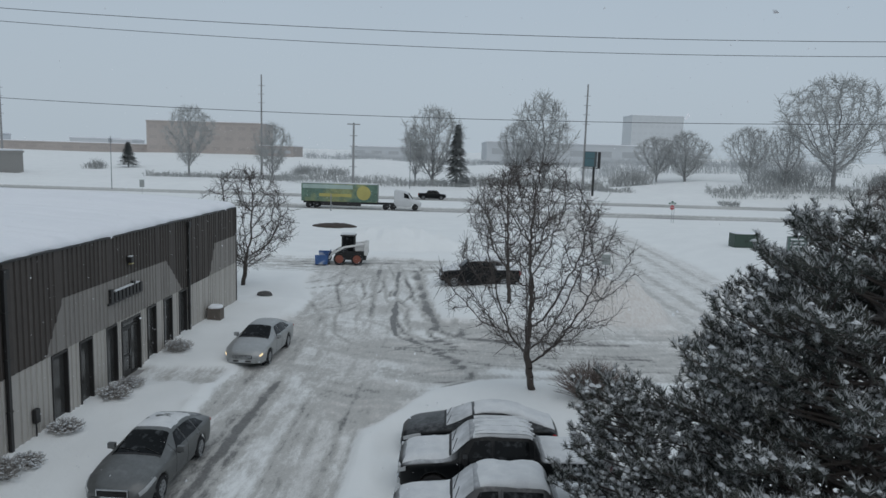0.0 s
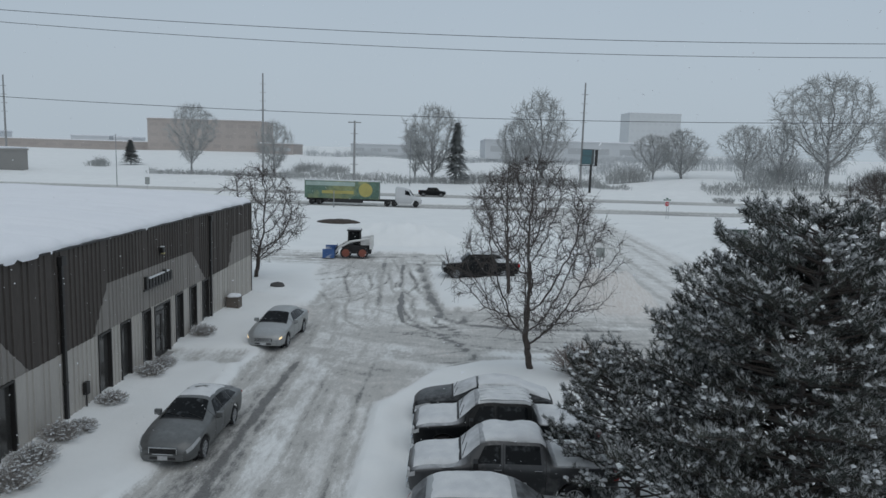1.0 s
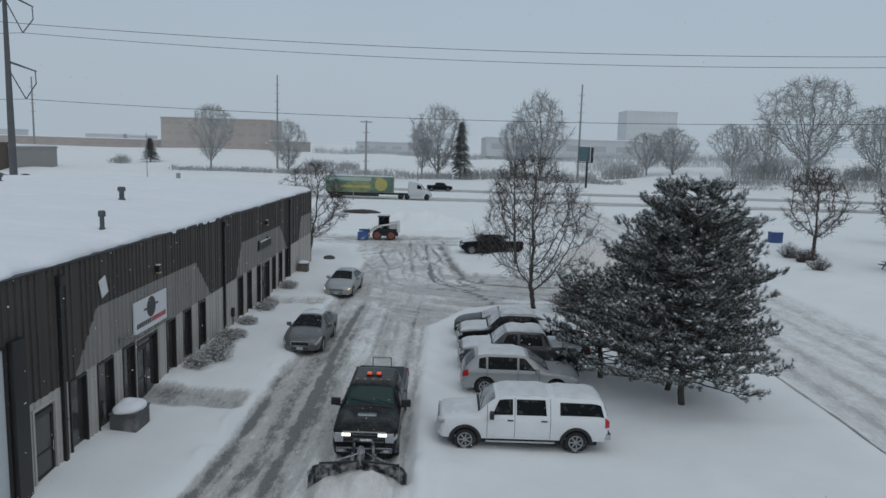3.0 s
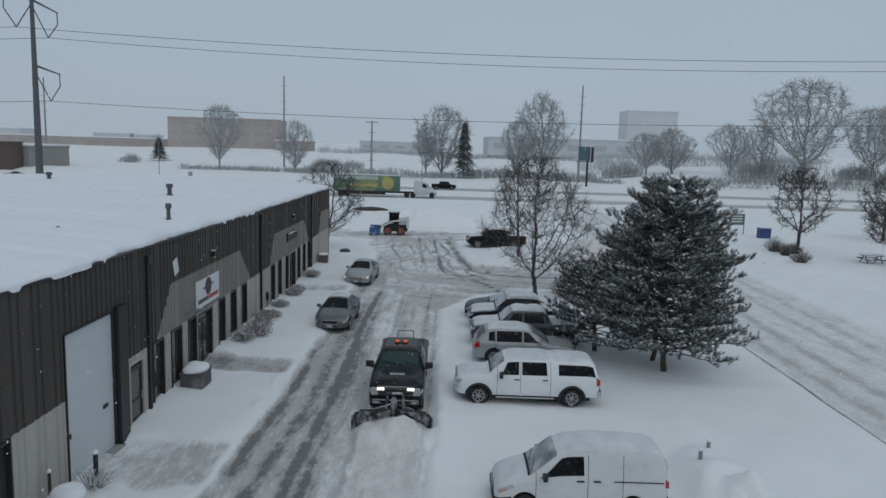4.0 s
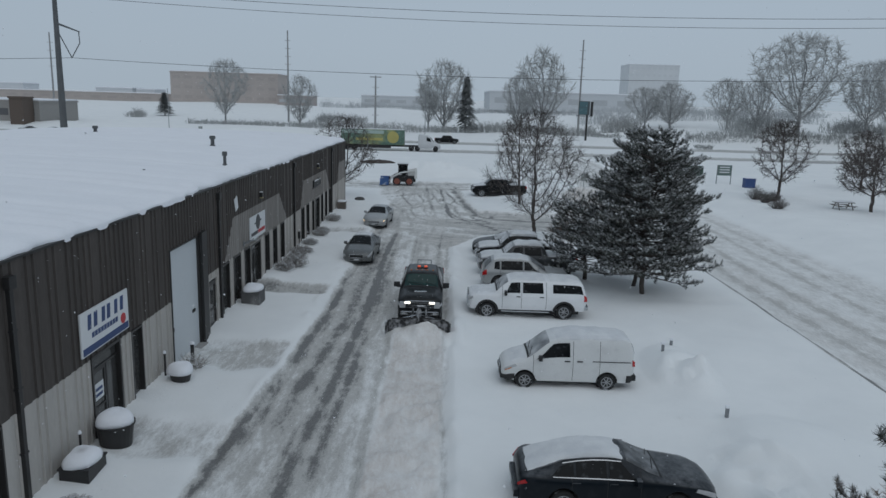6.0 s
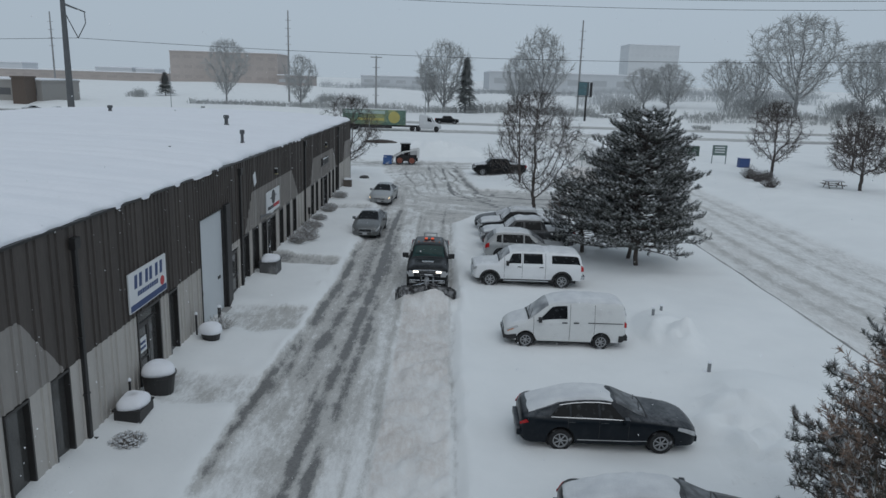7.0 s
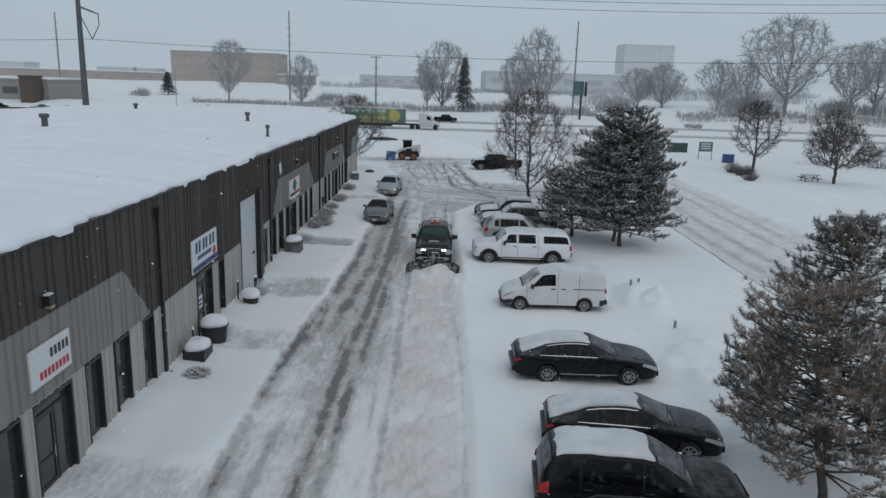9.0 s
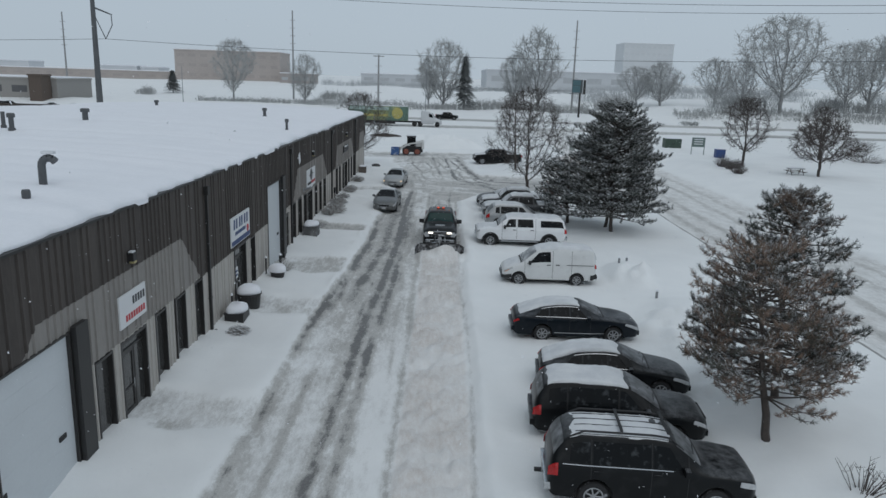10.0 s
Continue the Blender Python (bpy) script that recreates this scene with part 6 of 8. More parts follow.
def plow_truck(x, y):
    sp = pickup_spec(L=6.1, W=2.06, H=1.98, wb=3.9, fo=1.0, wr=0.42, cab=2.15, hood=1.3, belt=1.27, snow=0.0)
    sp["snow"] = []
    sp["headlights"] = ()
    sp["lamps"] = [("side_marker", [(0.03, 2.1), (0.2, 2.15), (0.2, 2.9), (0.03, 2.88)], LENS), sp["lamps"][1]]
    sp["mirror_size"], sp["grille"] = 1.4, (0.62, 0.78, 1.1)
    sp["glass"] = [(a, b, 3 if a == "windshield" else c) for a, b, c in sp["glass"]]
    t, S = build_car("plow_truck", parked(x, y, -90), "black heavy pickup with lit headlights pushing a snow plow", "plow truck", sp, TRUCK_BLACK)
    L = 6.1
    for s in (1, -1):
        part("headlight", boxed(L / 2 + 0.0, L / 2 + 0.045, min(s * 0.42, s * 0.68), max(s * 0.42, s * 0.68), 1.0, 1.09, 0.012), LIT, t, "lit white headlight")
        part("headlight_housing", boxed(L / 2 - 0.05, L / 2 + 0.03, min(s * 0.64, s * 0.9), max(s * 0.64, s * 0.9), 0.8, 1.08, 0.02), LENS, t)
        part("mirror_marker", boxed(L / 2 - 2.05, L / 2 - 1.98, min(s * 1.08, s * 1.26), max(s * 1.08, s * 1.26), 1.33, 1.4, 0.01), AMBER, t, "amber mirror marker")
        part("fog_lamp", boxed(L / 2 + 0.04, L / 2 + 0.07, min(s * 0.6, s * 0.78), max(s * 0.6, s * 0.78), 0.5, 0.58, 0.01), LENS, t)
    part("grille_trim", boxed(L / 2 + 0.0, L / 2 + 0.05, -0.66, 0.66, 1.1, 1.15, 0.015), CHROME, t, "chrome grille surround")
    part("lower_grille", boxed(L / 2 + 0.051, L / 2 + 0.062, -0.5, 0.5, 0.5, 0.6), DARK_PLASTIC, t)
    part("hood_scoop", boxed(L / 2 - 0.92, L / 2 - 0.7, -0.3, 0.3, 1.26, 1.40, 0.03), CHROME, t, "chrome-edged hood scoop")
    bar = part("light_bar_base", boxed(L / 2 - 2.93, L / 2 - 2.72, -0.26, 0.26, 2.0, 2.04, 0.012), DARK_PLASTIC, t)
    for yy in (-0.16, 0.16):
        part("beacon", boxed(L / 2 - 2.90, L / 2 - 2.75, yy - 0.075, yy + 0.075, 2.044, 2.11, 0.025), BEACON, bar, "lit red-amber beacon")
    part("sun_visor", boxed(L / 2 - 2.36, L / 2 - 2.24, -0.62, 0.62, 1.915, 1.945, 0.01), CHROME, t, "bright strip above the windshield")
    for k in range(5):
        yy = -0.52 + k * 0.26
        part("roof_marker", boxed(L / 2 - 2.42, L / 2 - 2.34, yy - 0.035, yy + 0.035, 1.985, 2.015, 0.01), AMBER, t)
    part("tonneau", boxed(-L / 2 + 0.1, -L / 2 + 1.85, -0.85, 0.85, 1.3, 1.345, 0.015), DARK_PLASTIC, t)
    part("hoop_rail", rail(bmesh.new(), [(-L / 2 + 0.25, -0.35, 1.33), (-L / 2 + 0.25, -0.35, 1.72), (-L / 2 + 0.25, 0.35, 1.72), (-L / 2 + 0.25, 0.35, 1.33)], 0.025), STEEL, t)
    # plow: two blade halves in a shallow scoop with forward wings
    pm = mat("plow_steel", (0.055, 0.056, 0.058), 0.5, metal=0.3, var=0.3, scale=3, tint=(0.62, 0.63, 0.65), tint_at=0.53, tint_scale=4, tint_soft=0.1)
    fx = L / 2 + 0.95

    def blade(path, name, label=""):
        bm = bmesh.new()
        rows = []
        for (bx, by) in path:
            col = []
            for k in range(8):
                a = k / 7
                z = 0.03 + 0.60 * a
                curl = -0.16 * math.sin(a * math.pi * 0.9) + 0.10 * a
                col.append((bx + curl, by, z))
            rows.append([bm.verts.new(c) for c in col] + [bm.verts.new((c[0] - 0.03, c[1], c[2])) for c in col[::-1]])
        for p, q in zip(rows, rows[1:]):
            n = len(p)
            for k in range(n):
                bm.faces.new((p[k], q[k], q[(k + 1) % n], p[(k + 1) % n]))
        bm.faces.new(rows[0])
        bm.faces.new(rows[-1][::-1])
        bmesh.ops.recalc_face_normals(bm, faces=bm.faces)
        return part(name, bm, pm, t, label, True)
    for s in (1, -1):
        b = blade([(fx - 0.02, s * 0.03), (fx + 0.05, s * 0.5), (fx + 0.14, s * 0.9), (fx + 0.22, s * 1.16)], "plow_blade", "snow-crusted curved steel blade")
        for k in range(4):
            yy = s * (0.22 + 0.3 * k)
            part("blade_rib", boxed(fx - 0.2 + 0.04 * k, fx - 0.12 + 0.04 * k, yy - 0.02, yy + 0.02, 0.1, 0.55), pm, b)
        part("top_edge", rodded((fx + 0.05, s * 0.04, 0.65), (fx + 0.26, s * 1.16, 0.65), 0.03), TRIM_DARK, b)
        blade([(fx + 0.23, s * 1.17), (fx + 0.40, s * 1.32), (fx + 0.72, s * 1.42)], "plow_wing", "forward-angled steel wing")
        part("push_arm", rodded((L / 2 - 0.1, s * 0.35, 0.42), (fx - 0.14, s * 0.28, 0.4), 0.05), pm, t)
        part("angle_ram", rodded((L / 2 + 0.2, s * 0.12, 0.55), (fx - 0.1, s * 0.75, 0.55), 0.035), CHROME, t)
    part("lift_tower", rail(bmesh.new(), [(L / 2 + 0.16, -0.32, 0.35), (L / 2 + 0.2, -0.28, 0.95), (L / 2 + 0.2, 0.28, 0.95), (L / 2 + 0.16, 0.32, 0.35)], 0.045), pm, t)
    part("centre_pivot", lathe([(0.09, 0.25), (0.11, 0.3), (0.11, 0.9), (0.07, 1.0), (0.02, 1.02)], 12), pm, t).location = (fx - 0.16, 0, 0)
    return t


plow_truck(-4.22, 9.2)


def skid_steer(x, y, deg):
    t = thing("skid_steer", parked(x, y, deg) @ Matrix.Scale(1.18, 4), "white and black skid-steer loader with a blue snow bucket", "loader")
    w = mat("loader_white", (0.68, 0.68, 0.67), 0.5, var=0.15, scale=4)
    o = mat("loader_orange", (0.24, 0.075, 0.05), 0.5, var=0.15, scale=4)
    b = mat("bucket_blue", (0.05, 0.12, 0.30), 0.5, var=0.2, scale=3, tint=(0.7, 0.71, 0.73), tint_at=0.6)
    part("chassis", boxed(-1.25, 0.95, -0.62, 0.62, 0.32, 0.95, 0.06), DARK_PLASTIC, t)
    part("engine_hood", boxed(-1.4, -0.45, -0.6, 0.6, 0.96, 1.42, 0.08), w, t, "white engine hood")
    for s in (1, -1):
        for px in (0.62, -0.62):
            wh = part("wheel", lathe([(0.25, -0.14), (0.38, -0.14), (0.42, -0.09), (0.42, 0.09), (0.38, 0.14), (0.25, 0.14)], 18, "Y"), RUBBER, t)
            wh.location = (px, s * 0.78, 0.42)
            part("rim", lathe([(0.29, -0.155), (0.29, 0.155), (0.1, 0.16)], 14, "Y"), o, wh)
        bm = rail(bmesh.new(), [(-1.25, s * 0.74, 1.5), (0.3, s * 0.74, 1.25), (1.15, s * 0.74, 0.75), (1.4, s * 0.74, 0.4)], 0.085)
        part("lift_arm", bm, w, t, "white lift arm")
        part("tower", boxed(-1.4, -1.12, min(s * 0.64, s * 0.84), max(s * 0.64, s * 0.84), 0.7, 1.6, 0.03), w, t)
        part("cab_post", boxed(0.42, 0.5, min(s * 0.46, s * 0.54), max(s * 0.46, s * 0.54), 0.96, 2.0), DARK_PLASTIC, t)
        part("cab_post", boxed(-0.44, -0.36, min(s * 0.46, s * 0.54), max(s * 0.46, s * 0.54), 0.96, 2.0), DARK_PLASTIC, t)
        part("side_screen", boxed(-0.355, 0.415, min(s * 0.49, s * 0.5), max(s * 0.49, s * 0.5), 1.1, 1.95), CAR_GLASS, t)
    part("cab_roof", boxed(-0.5, 0.58, -0.58, 0.58, 2.0, 2.1, 0.03), DARK_PLASTIC, t)
    part("roof_snow", boxed(-0.46, 0.54, -0.54, 0.54, 2.102, 2.17, 0.03), SNOW_CAR, t)
    part("seat", boxed(-0.3, 0.15, -0.28, 0.28, 0.96, 1.25, 0.05), DARK_PLASTIC, t)
    bm = bmesh.new()
    pts = [(1.4, 0.85), (1.42, 0.2), (1.6, 0.06), (2.35, 0.05)]
    rows = [[bm.verts.new((px, yy, pz)) for px, pz in pts] + [bm.verts.new((px - 0.03, yy, pz - 0.03)) for px, pz in pts[::-1]] for yy in (-1.15, 1.15)]
    n = len(rows[0])
    for k in range(n):
        bm.faces.new((rows[0][k], rows[1][k], rows[1][(k + 1) % n], rows[0][(k + 1) % n]))
    bmesh.ops.recalc_face_normals(bm, faces=bm.faces)
    bk = part("bucket", bm, b, t, "blue steel snow bucket")
    for s in (1, -1):
        part("bucket_side", boxed(1.42, 2.3, min(s * 1.15, s * 1.18), max(s * 1.15, s * 1.18), 0.05, 0.72, 0.01), b, bk)
    part("coupler", boxed(1.28, 1.4, -0.6, 0.6, 0.25, 0.75, 0.02), DARK_PLASTIC, t)
    return t


skid_steer(-8.5, 60.6, 184)


def box_truck(x, y):
    """Cab tractor with a long painted trailer, heading east."""
    t = thing("semi_truck", parked(x, y, 0, 0.03), "white semi truck with a green and yellow painted trailer", "truck")
    g = mat("trailer_green", (0.10, 0.17, 0.13), 0.5, var=0.4, scale=0.6, fine=3, tint=(0.24, 0.27, 0.13), tint_at=0.52, tint_scale=0.35)
    yl = mat("trailer_yellow", (0.42, 0.37, 0.12), 0.5, var=0.2, scale=0.6)
    sky = mat("trailer_pale", (0.34, 0.43, 0.40), 0.5, var=0.2, scale=0.6)
    part("trailer_box", boxed(-12.4, 0, -1.25, 1.25, 1.1, 4.0, 0.03), g, t, "trailer side painted with a green field")
    for s in (-1.262, 1.254):
        part("painted_sky", boxed(-12.2, -4.0, s, s + 0.008, 3.2, 3.85), sky, t)
        part("painted_disc", rodded((-2.2, s, 2.6), (-2.2, s + 0.008, 2.6), 1.15, 1.15, 24), yl, t, "large yellow disc")
        part("painted_strip", boxed(-9.5, -4.2, s, s + 0.008, 1.9, 2.4), yl, t)
    part("roof_snow", boxed(-12.3, -0.1, -1.2, 1.2, 4.002, 4.12, 0.05), SNOW_CAR, t)
    part("underframe", boxed(-12.2, 3.0, -0.5, 0.5, 0.75, 1.09), DARK_PLASTIC, t)
    part("side_skirt", boxed(-9.2, -2.6, -1.24, -1.2, 0.45, 1.09), DARK_PLASTIC, t)
    S = Shell(4.4, 2.4, [(0, 1.1, 0.9, 0.8, 0.7), (0.15, 1.45, 1.2, 0.9, 0.75), (1.2, 1.75, 1.5, 0.95, 0.8), (1.7, 2.4, 1.7, 1, 0.8), (2.05, 2.85, 1.75, 1, 0.85), (2.6, 3.1, 1.8, 1, 0.88), (4.3, 3.3, 1.8, 1, 0.9), (4.4, 3.2, 1.7, 0.98, 0.88)], (0.95,), 0.5, 0.55)
    cab = raw("cab", *S.mesh(), paint("cab_white", (0.55, 0.56, 0.57)), t, "white tractor cab")
    cab.location = (4.9, 0, 0)
    for pane, q in (("windshield", [(1.3, 4.1), (2.0, 4.1), (2.0, 7.9), (1.3, 7.9)]), ("side_window", [(1.75, 3.2), (2.7, 3.2), (2.7, 3.8), (2.0, 3.8)]), ("side_window", [(1.75, 8.8), (2.7, 8.8), (2.7, 8.2), (2.0, 8.2)])):
        part(pane, S.patch(q), CAR_GLASS, cab)
    part("grille", boxed(2.15, 2.24, -0.6, 0.6, 0.7, 1.2, 0.02), CHROME, cab)
    for px in (6.2, 2.6, 1.4, -10.0, -11.2):
        for s in (1, -1):
            wh = part("wheel", lathe([(0.3, -0.15), (0.48, -0.15), (0.5, -0.1), (0.5, 0.1), (0.48, 0.15), (0.3, 0.15)], 16, "Y"), RUBBER, t)
            wh.location = (px, s * 1.05, 0.5)
    return t


box_truck(-12.0, 118.6)
sp = pickup_spec(L=5.7, snow=0.5)
build_car("pickup_truck", parked(-3.8, 147.5, 0, 0.02), "dark pickup on the far road", "pickup truck", sp, BLACK)

# ---------------------------------------------------------------- building fixtures
NAVY_INK = mat("sign_navy", (0.03, 0.06, 0.17), 0.5, var=0.1)
RED_INK = mat("sign_red", (0.5, 0.04, 0.05), 0.5, var=0.1)
DARK_INK = mat("sign_dark", (0.05, 0.05, 0.055), 0.5, var=0.1)
SIGN_WHITE = mat("sign_white", (0.72, 0.73, 0.74), 0.45, var=0.04)


def wall_sign(y0, y1, z0, z1, label, marks):
    """Flat panel on the wall; marks are (kind, y, z, w, h, slant, ink) as fractions of the panel."""
    s = thing("wall_sign", (WX + 0.06, y0, z0), label, "sign")
    w, h = y1 - y0, z1 - z0
    part("panel", boxed(0, 0.05, 0, w, 0, h, 0.008), SIGN_WHITE, s)
    for kind, y, z, mw, mh, slant, ink in marks:
        if kind == "disc":
            part("emblem", rodded((0.05, y * w, z * h), (0.062, y * w, z * h), mw * w, mw * w, 24), ink, s)
            continue
        bm = bmesh.new()
        pts = [(y * w, z * h), ((y + mw) * w, z * h), ((y + mw) * w + slant * mh * h, (z + mh) * h), (y * w + slant * mh * h, (z + mh) * h)]
        f = [bm.verts.new((0.05, a, b)) for a, b in pts] + [bm.verts.new((0.06, a, b)) for a, b in pts]
        for q in ((4, 5, 6, 7), (0, 1, 5, 4), (1, 2, 6, 5), (2, 3, 7, 6), (3, 0, 4, 7)):
            bm.faces.new([f[k] for k in q])
        part("mark", bm, ink, s)
    return s


# computer shop panel: heavy navy strokes, a smaller row, and a blue foot strip
big = [("bar", y, 0.56, 0.065, 0.34, 0.1, NAVY_INK) for y in (0.13, 0.25, 0.41, 0.52, 0.68, 0.81)]
big += [("bar", 0.2 + 0.062 * k, 0.34, 0.045, 0.12, 0.1, NAVY_INK) for k in range(9)]
big += [("bar", 0.02, 0.03, 0.96, 0.16, 0, NAVY_INK), ("disc", 0.87, 0.33, 0.055, 0, 0, RED_INK)]
wall_sign(-6.65, -3.78, 2.86, 4.1, "white shop panel with navy strokes and a blue strip", big)
wall_sign(9.98, 12.92, 2.84, 4.02, "white shop panel with a dark emblem and black and red bars",
          [("disc", 0.5, 0.66, 0.13, 0, 0, DARK_INK), ("bar", 0.28, 0.62, 0.12, 0.06, 0, DARK_INK), ("bar", 0.6, 0.66, 0.12, 0.06, 0, DARK_INK)] +
          [("bar", 0.07 + 0.062 * k, 0.16, 0.045, 0.15, 0, DARK_INK) for k in range(7)] + [("bar", 0.51 + 0.057 * k, 0.16, 0.042, 0.15, 0, RED_INK) for k in range(8)])
wall_sign(-17.08, -15.34, 3.0, 3.93, "white shop panel with dark and red bars",
          [("bar", 0.48 + 0.1 * k, 0.56, 0.06, 0.24, 0, DARK_INK) for k in range(5)] + [("bar", 0.2 + 0.095 * k, 0.14, 0.06, 0.2, 0, RED_INK) for k in range(8)])
ban = thing("wall_lettering", (WX + 0.06, 26.6, 3.45), "row of dark raised strokes with snow on top", "sign")
part("mounting_strip", boxed(0, 0.06, 0, 3.0, 0.02, 0.1), TRIM_DARK, ban)
for k in range(9):
    part("stroke", boxed(0.0, 0.12, 0.1 + k * 0.32, 0.32 + k * 0.32, 0.1, 0.62 if k in (0, 6) else 0.48, 0.02), TRIM_DARK, ban)
part("snow_ridge", boxed(0.01, 0.12, 0.45, 2.6, 0.485, 0.55, 0.02), SNOW_CAR, ban)


def wall_pack(y, z):
    l = thing("wall_lamp", pose(WX + 0.05, y, z) @ Matrix.Scale(0.75, 4), "dark wall-mounted floodlight with a yellowed lens", "wall lamp", "wall lamps")
    part("back_plate", boxed(0, 0.03, -0.16, 0.16, -0.2, 0.22), TRIM_DARK, l)
    bm = boxed(0.03, 0.24, -0.15, 0.15, -0.12, 0.2, 0.03)
    part("housing", bm, TRIM_DARK, l)
    part("lens", boxed(0.06, 0.245, -0.12, 0.12, -0.2, -0.122, 0.01), mat("yellowed_lens", (0.42, 0.36, 0.18), 0.3), l)
    part("snow_cap", boxed(0.03, 0.22, -0.14, 0.14, 0.202, 0.26, 0.03), SNOW_CAR, l)


for y, z in ((-16.15, 4.85), (12.1, 4.9), (28.5, 4.95)):
    wall_pack(y, z)
pl = thing("wall_plate", (WX + 0.055, 7.9, 5.05), "small pale tilted metal plate on the dark siding", "plate")
part("plate", boxed(0, 0.03, -0.22, 0.22, -0.3, 0.3, 0.008), SIGN_WHITE, pl)
pl.rotation_euler = (radians(18), 0, 0)
br_ = thing("wall_bracket", (WX + 0.05, 9.0, 2.95), "bent pale pipe bracket carrying snow on the wall", "bracket")
part("base_plate", boxed(0, 0.03, -0.1, 0.1, -0.12, 0.12, 0.008), STEEL, br_)
part("arm", rail(bmesh.new(), [(0.03, 0, 0), (0.3, 0.05, 0.12), (0.42, 0.3, 0.14), (0.42, 0.75, 0.06)], 0.045, 8), STEEL, br_)
part("snow_cap", boxed(0.36, 0.48, 0.2, 0.78, 0.16, 0.26, 0.04), SNOW_CAR, br_)
wn2 = thing("window_notice", (WX - 0.075, -5.55, 1.25), "white notice with dark bars inside the door glass", "notice")
part("sheet", boxed(0, 0.01, -0.28, 0.28, 0, 0.5), SIGN_WHITE, wn2)
for k in range(2):
    part("bar", boxed(0.0105, 0.014, -0.2, 0.2, 0.1 + 0.17 * k, 0.19 + 0.17 * k), NAVY_INK, wn2)
mt = thing("meter_box", (WX + 0.05, 21.6, 1.0), "small dark meter box on the light siding", "meter")
part("box", boxed(0, 0.14, -0.12, 0.12, -0.2, 0.25, 0.02), TRIM_DARK, mt)
part("conduit", rodded((0.06, 0, -0.2), (0.06, 0, -0.9), 0.025), TRIM_DARK, mt)


# roof vents
VENT = mat("vent_metal", (0.10, 0.105, 0.11), 0.55, metal=0.3, var=0.2)
def roof_pipe(x, y, h, r, label="dark sheet-metal roof vent with a cap in the snow", cap=True):
    v = thing("roof_vent", (x, y, roof_z(x, y) - 0.25), label, "vent", "roof vents")
    part("stack", lathe([(r * 1.5, 0), (r * 1.4, 0.3), (r, 0.34), (r, h + 0.2)], 14), VENT, v)
    if cap:
        part("cap", lathe([(r * 0.7, h + 0.202), (r * 1.55, h + 0.21), (r * 1.6, h + 0.36), (r * 1.3, h + 0.42)], 14), VENT, v)


roof_pipe(-14.25, 10.8, 0.52, 0.08)
roof_pipe(-18.2, 21.1, 0.48, 0.12)
roof_pipe(-30.5, 31.0, 0.36, 0.13)
roof_pipe(-25.1, 6.7, 0.62, 0.16)
roof_pipe(-26.7, 1.4, 0.8, 0.1, cap=False)
roof_pipe(-25.4, -0.1, 0.62, 0.12)
roof_pipe(-16.1, 5.6, 0.08, 0.05, "thin stub pipe standing out of the roof snow", False)
roof_pipe(-15.0, -17.2, 0.0, 0.07, "short roof stub capped with snow")
gv = thing("gooseneck_vent", (-15.7, -15.1, roof_z(-15.7, -15.1) - 0.25), "dark gooseneck exhaust pipe with snow on top", "vent")
bm = bmesh.new()
pts = [Vector((0, 0, 0)), Vector((0, 0, 0.75))] + [Vector((0.0 + 0.22 - 0.22 * math.cos(a), 0, 0.75 + 0.22 * math.sin(a))) for a in (0.5, 1.0, 1.57, 2.1, 2.6)]
for a, b in zip(pts, pts[1:]):
    rod(bm, a, b, 0.11, 0.11, 12)
part("pipe", bm, VENT, gv)
part("snow_cap", boxed(0.05, 0.4, -0.1, 0.1, 1.08, 1.17, 0.04), SNOW_CAR, gv)


# ---------------------------------------------------------------- along the building
def snow_dome(parent, rx, ry, h, z0, seed=0):
    bm = bmesh.new()
    rings = []
    for k in range(7):
        a = k / 6 * math.pi / 2
        ring = []
        for i in range(18):
            t = i * math.tau / 18
            c, s = math.cos(t), math.sin(t)
            sq = (abs(c) ** 4 + abs(s) ** 4) ** -0.25 if seed % 2 else 1
            wob = 1 + 0.06 * math.sin(3 * t + seed)
            ring.append(bm.verts.new((rx * c * sq * math.cos(a) ** 0.6 * wob, ry * s * sq * math.cos(a) ** 0.6 * wob, z0 + h * math.sin(a) ** 0.8)))
        rings.append(ring)
    for p, q in zip(rings, rings[1:]):
        for i in range(18):
            bm.faces.new((p[i], p[(i + 1) % 18], q[(i + 1) % 18], q[i]))
    bm.faces.new(rings[0][::-1])
    bm.faces.new(rings[-1])
    return part("snow_cap", bm, SNOW, parent, "thick rounded snow cap", True)


def planter_box(x, y, w, d, h, label, m, cap=0.28):
    p = thing("planter_box", gz(x, y, -0.06), label, "planter")
    for a in ((-w / 2, -w / 2 + 0.06, -d / 2, d / 2), (w / 2 - 0.06, w / 2, -d / 2, d / 2), (-w / 2 + 0.06, w / 2 - 0.06, -d / 2, -d / 2 + 0.06), (-w / 2 + 0.06, w / 2 - 0.06, d / 2 - 0.06, d / 2)):
        part("side_board", boxed(*a, 0, h, 0.008), m, p)
    part("rim", boxed(-w / 2 - 0.03, w / 2 + 0.03, -d / 2 - 0.03, d / 2 + 0.03, h, h + 0.05, 0.01), m, p)
    snow_dome(p, w * 0.52, d * 0.52, cap, h + 0.048, 1)
    return p


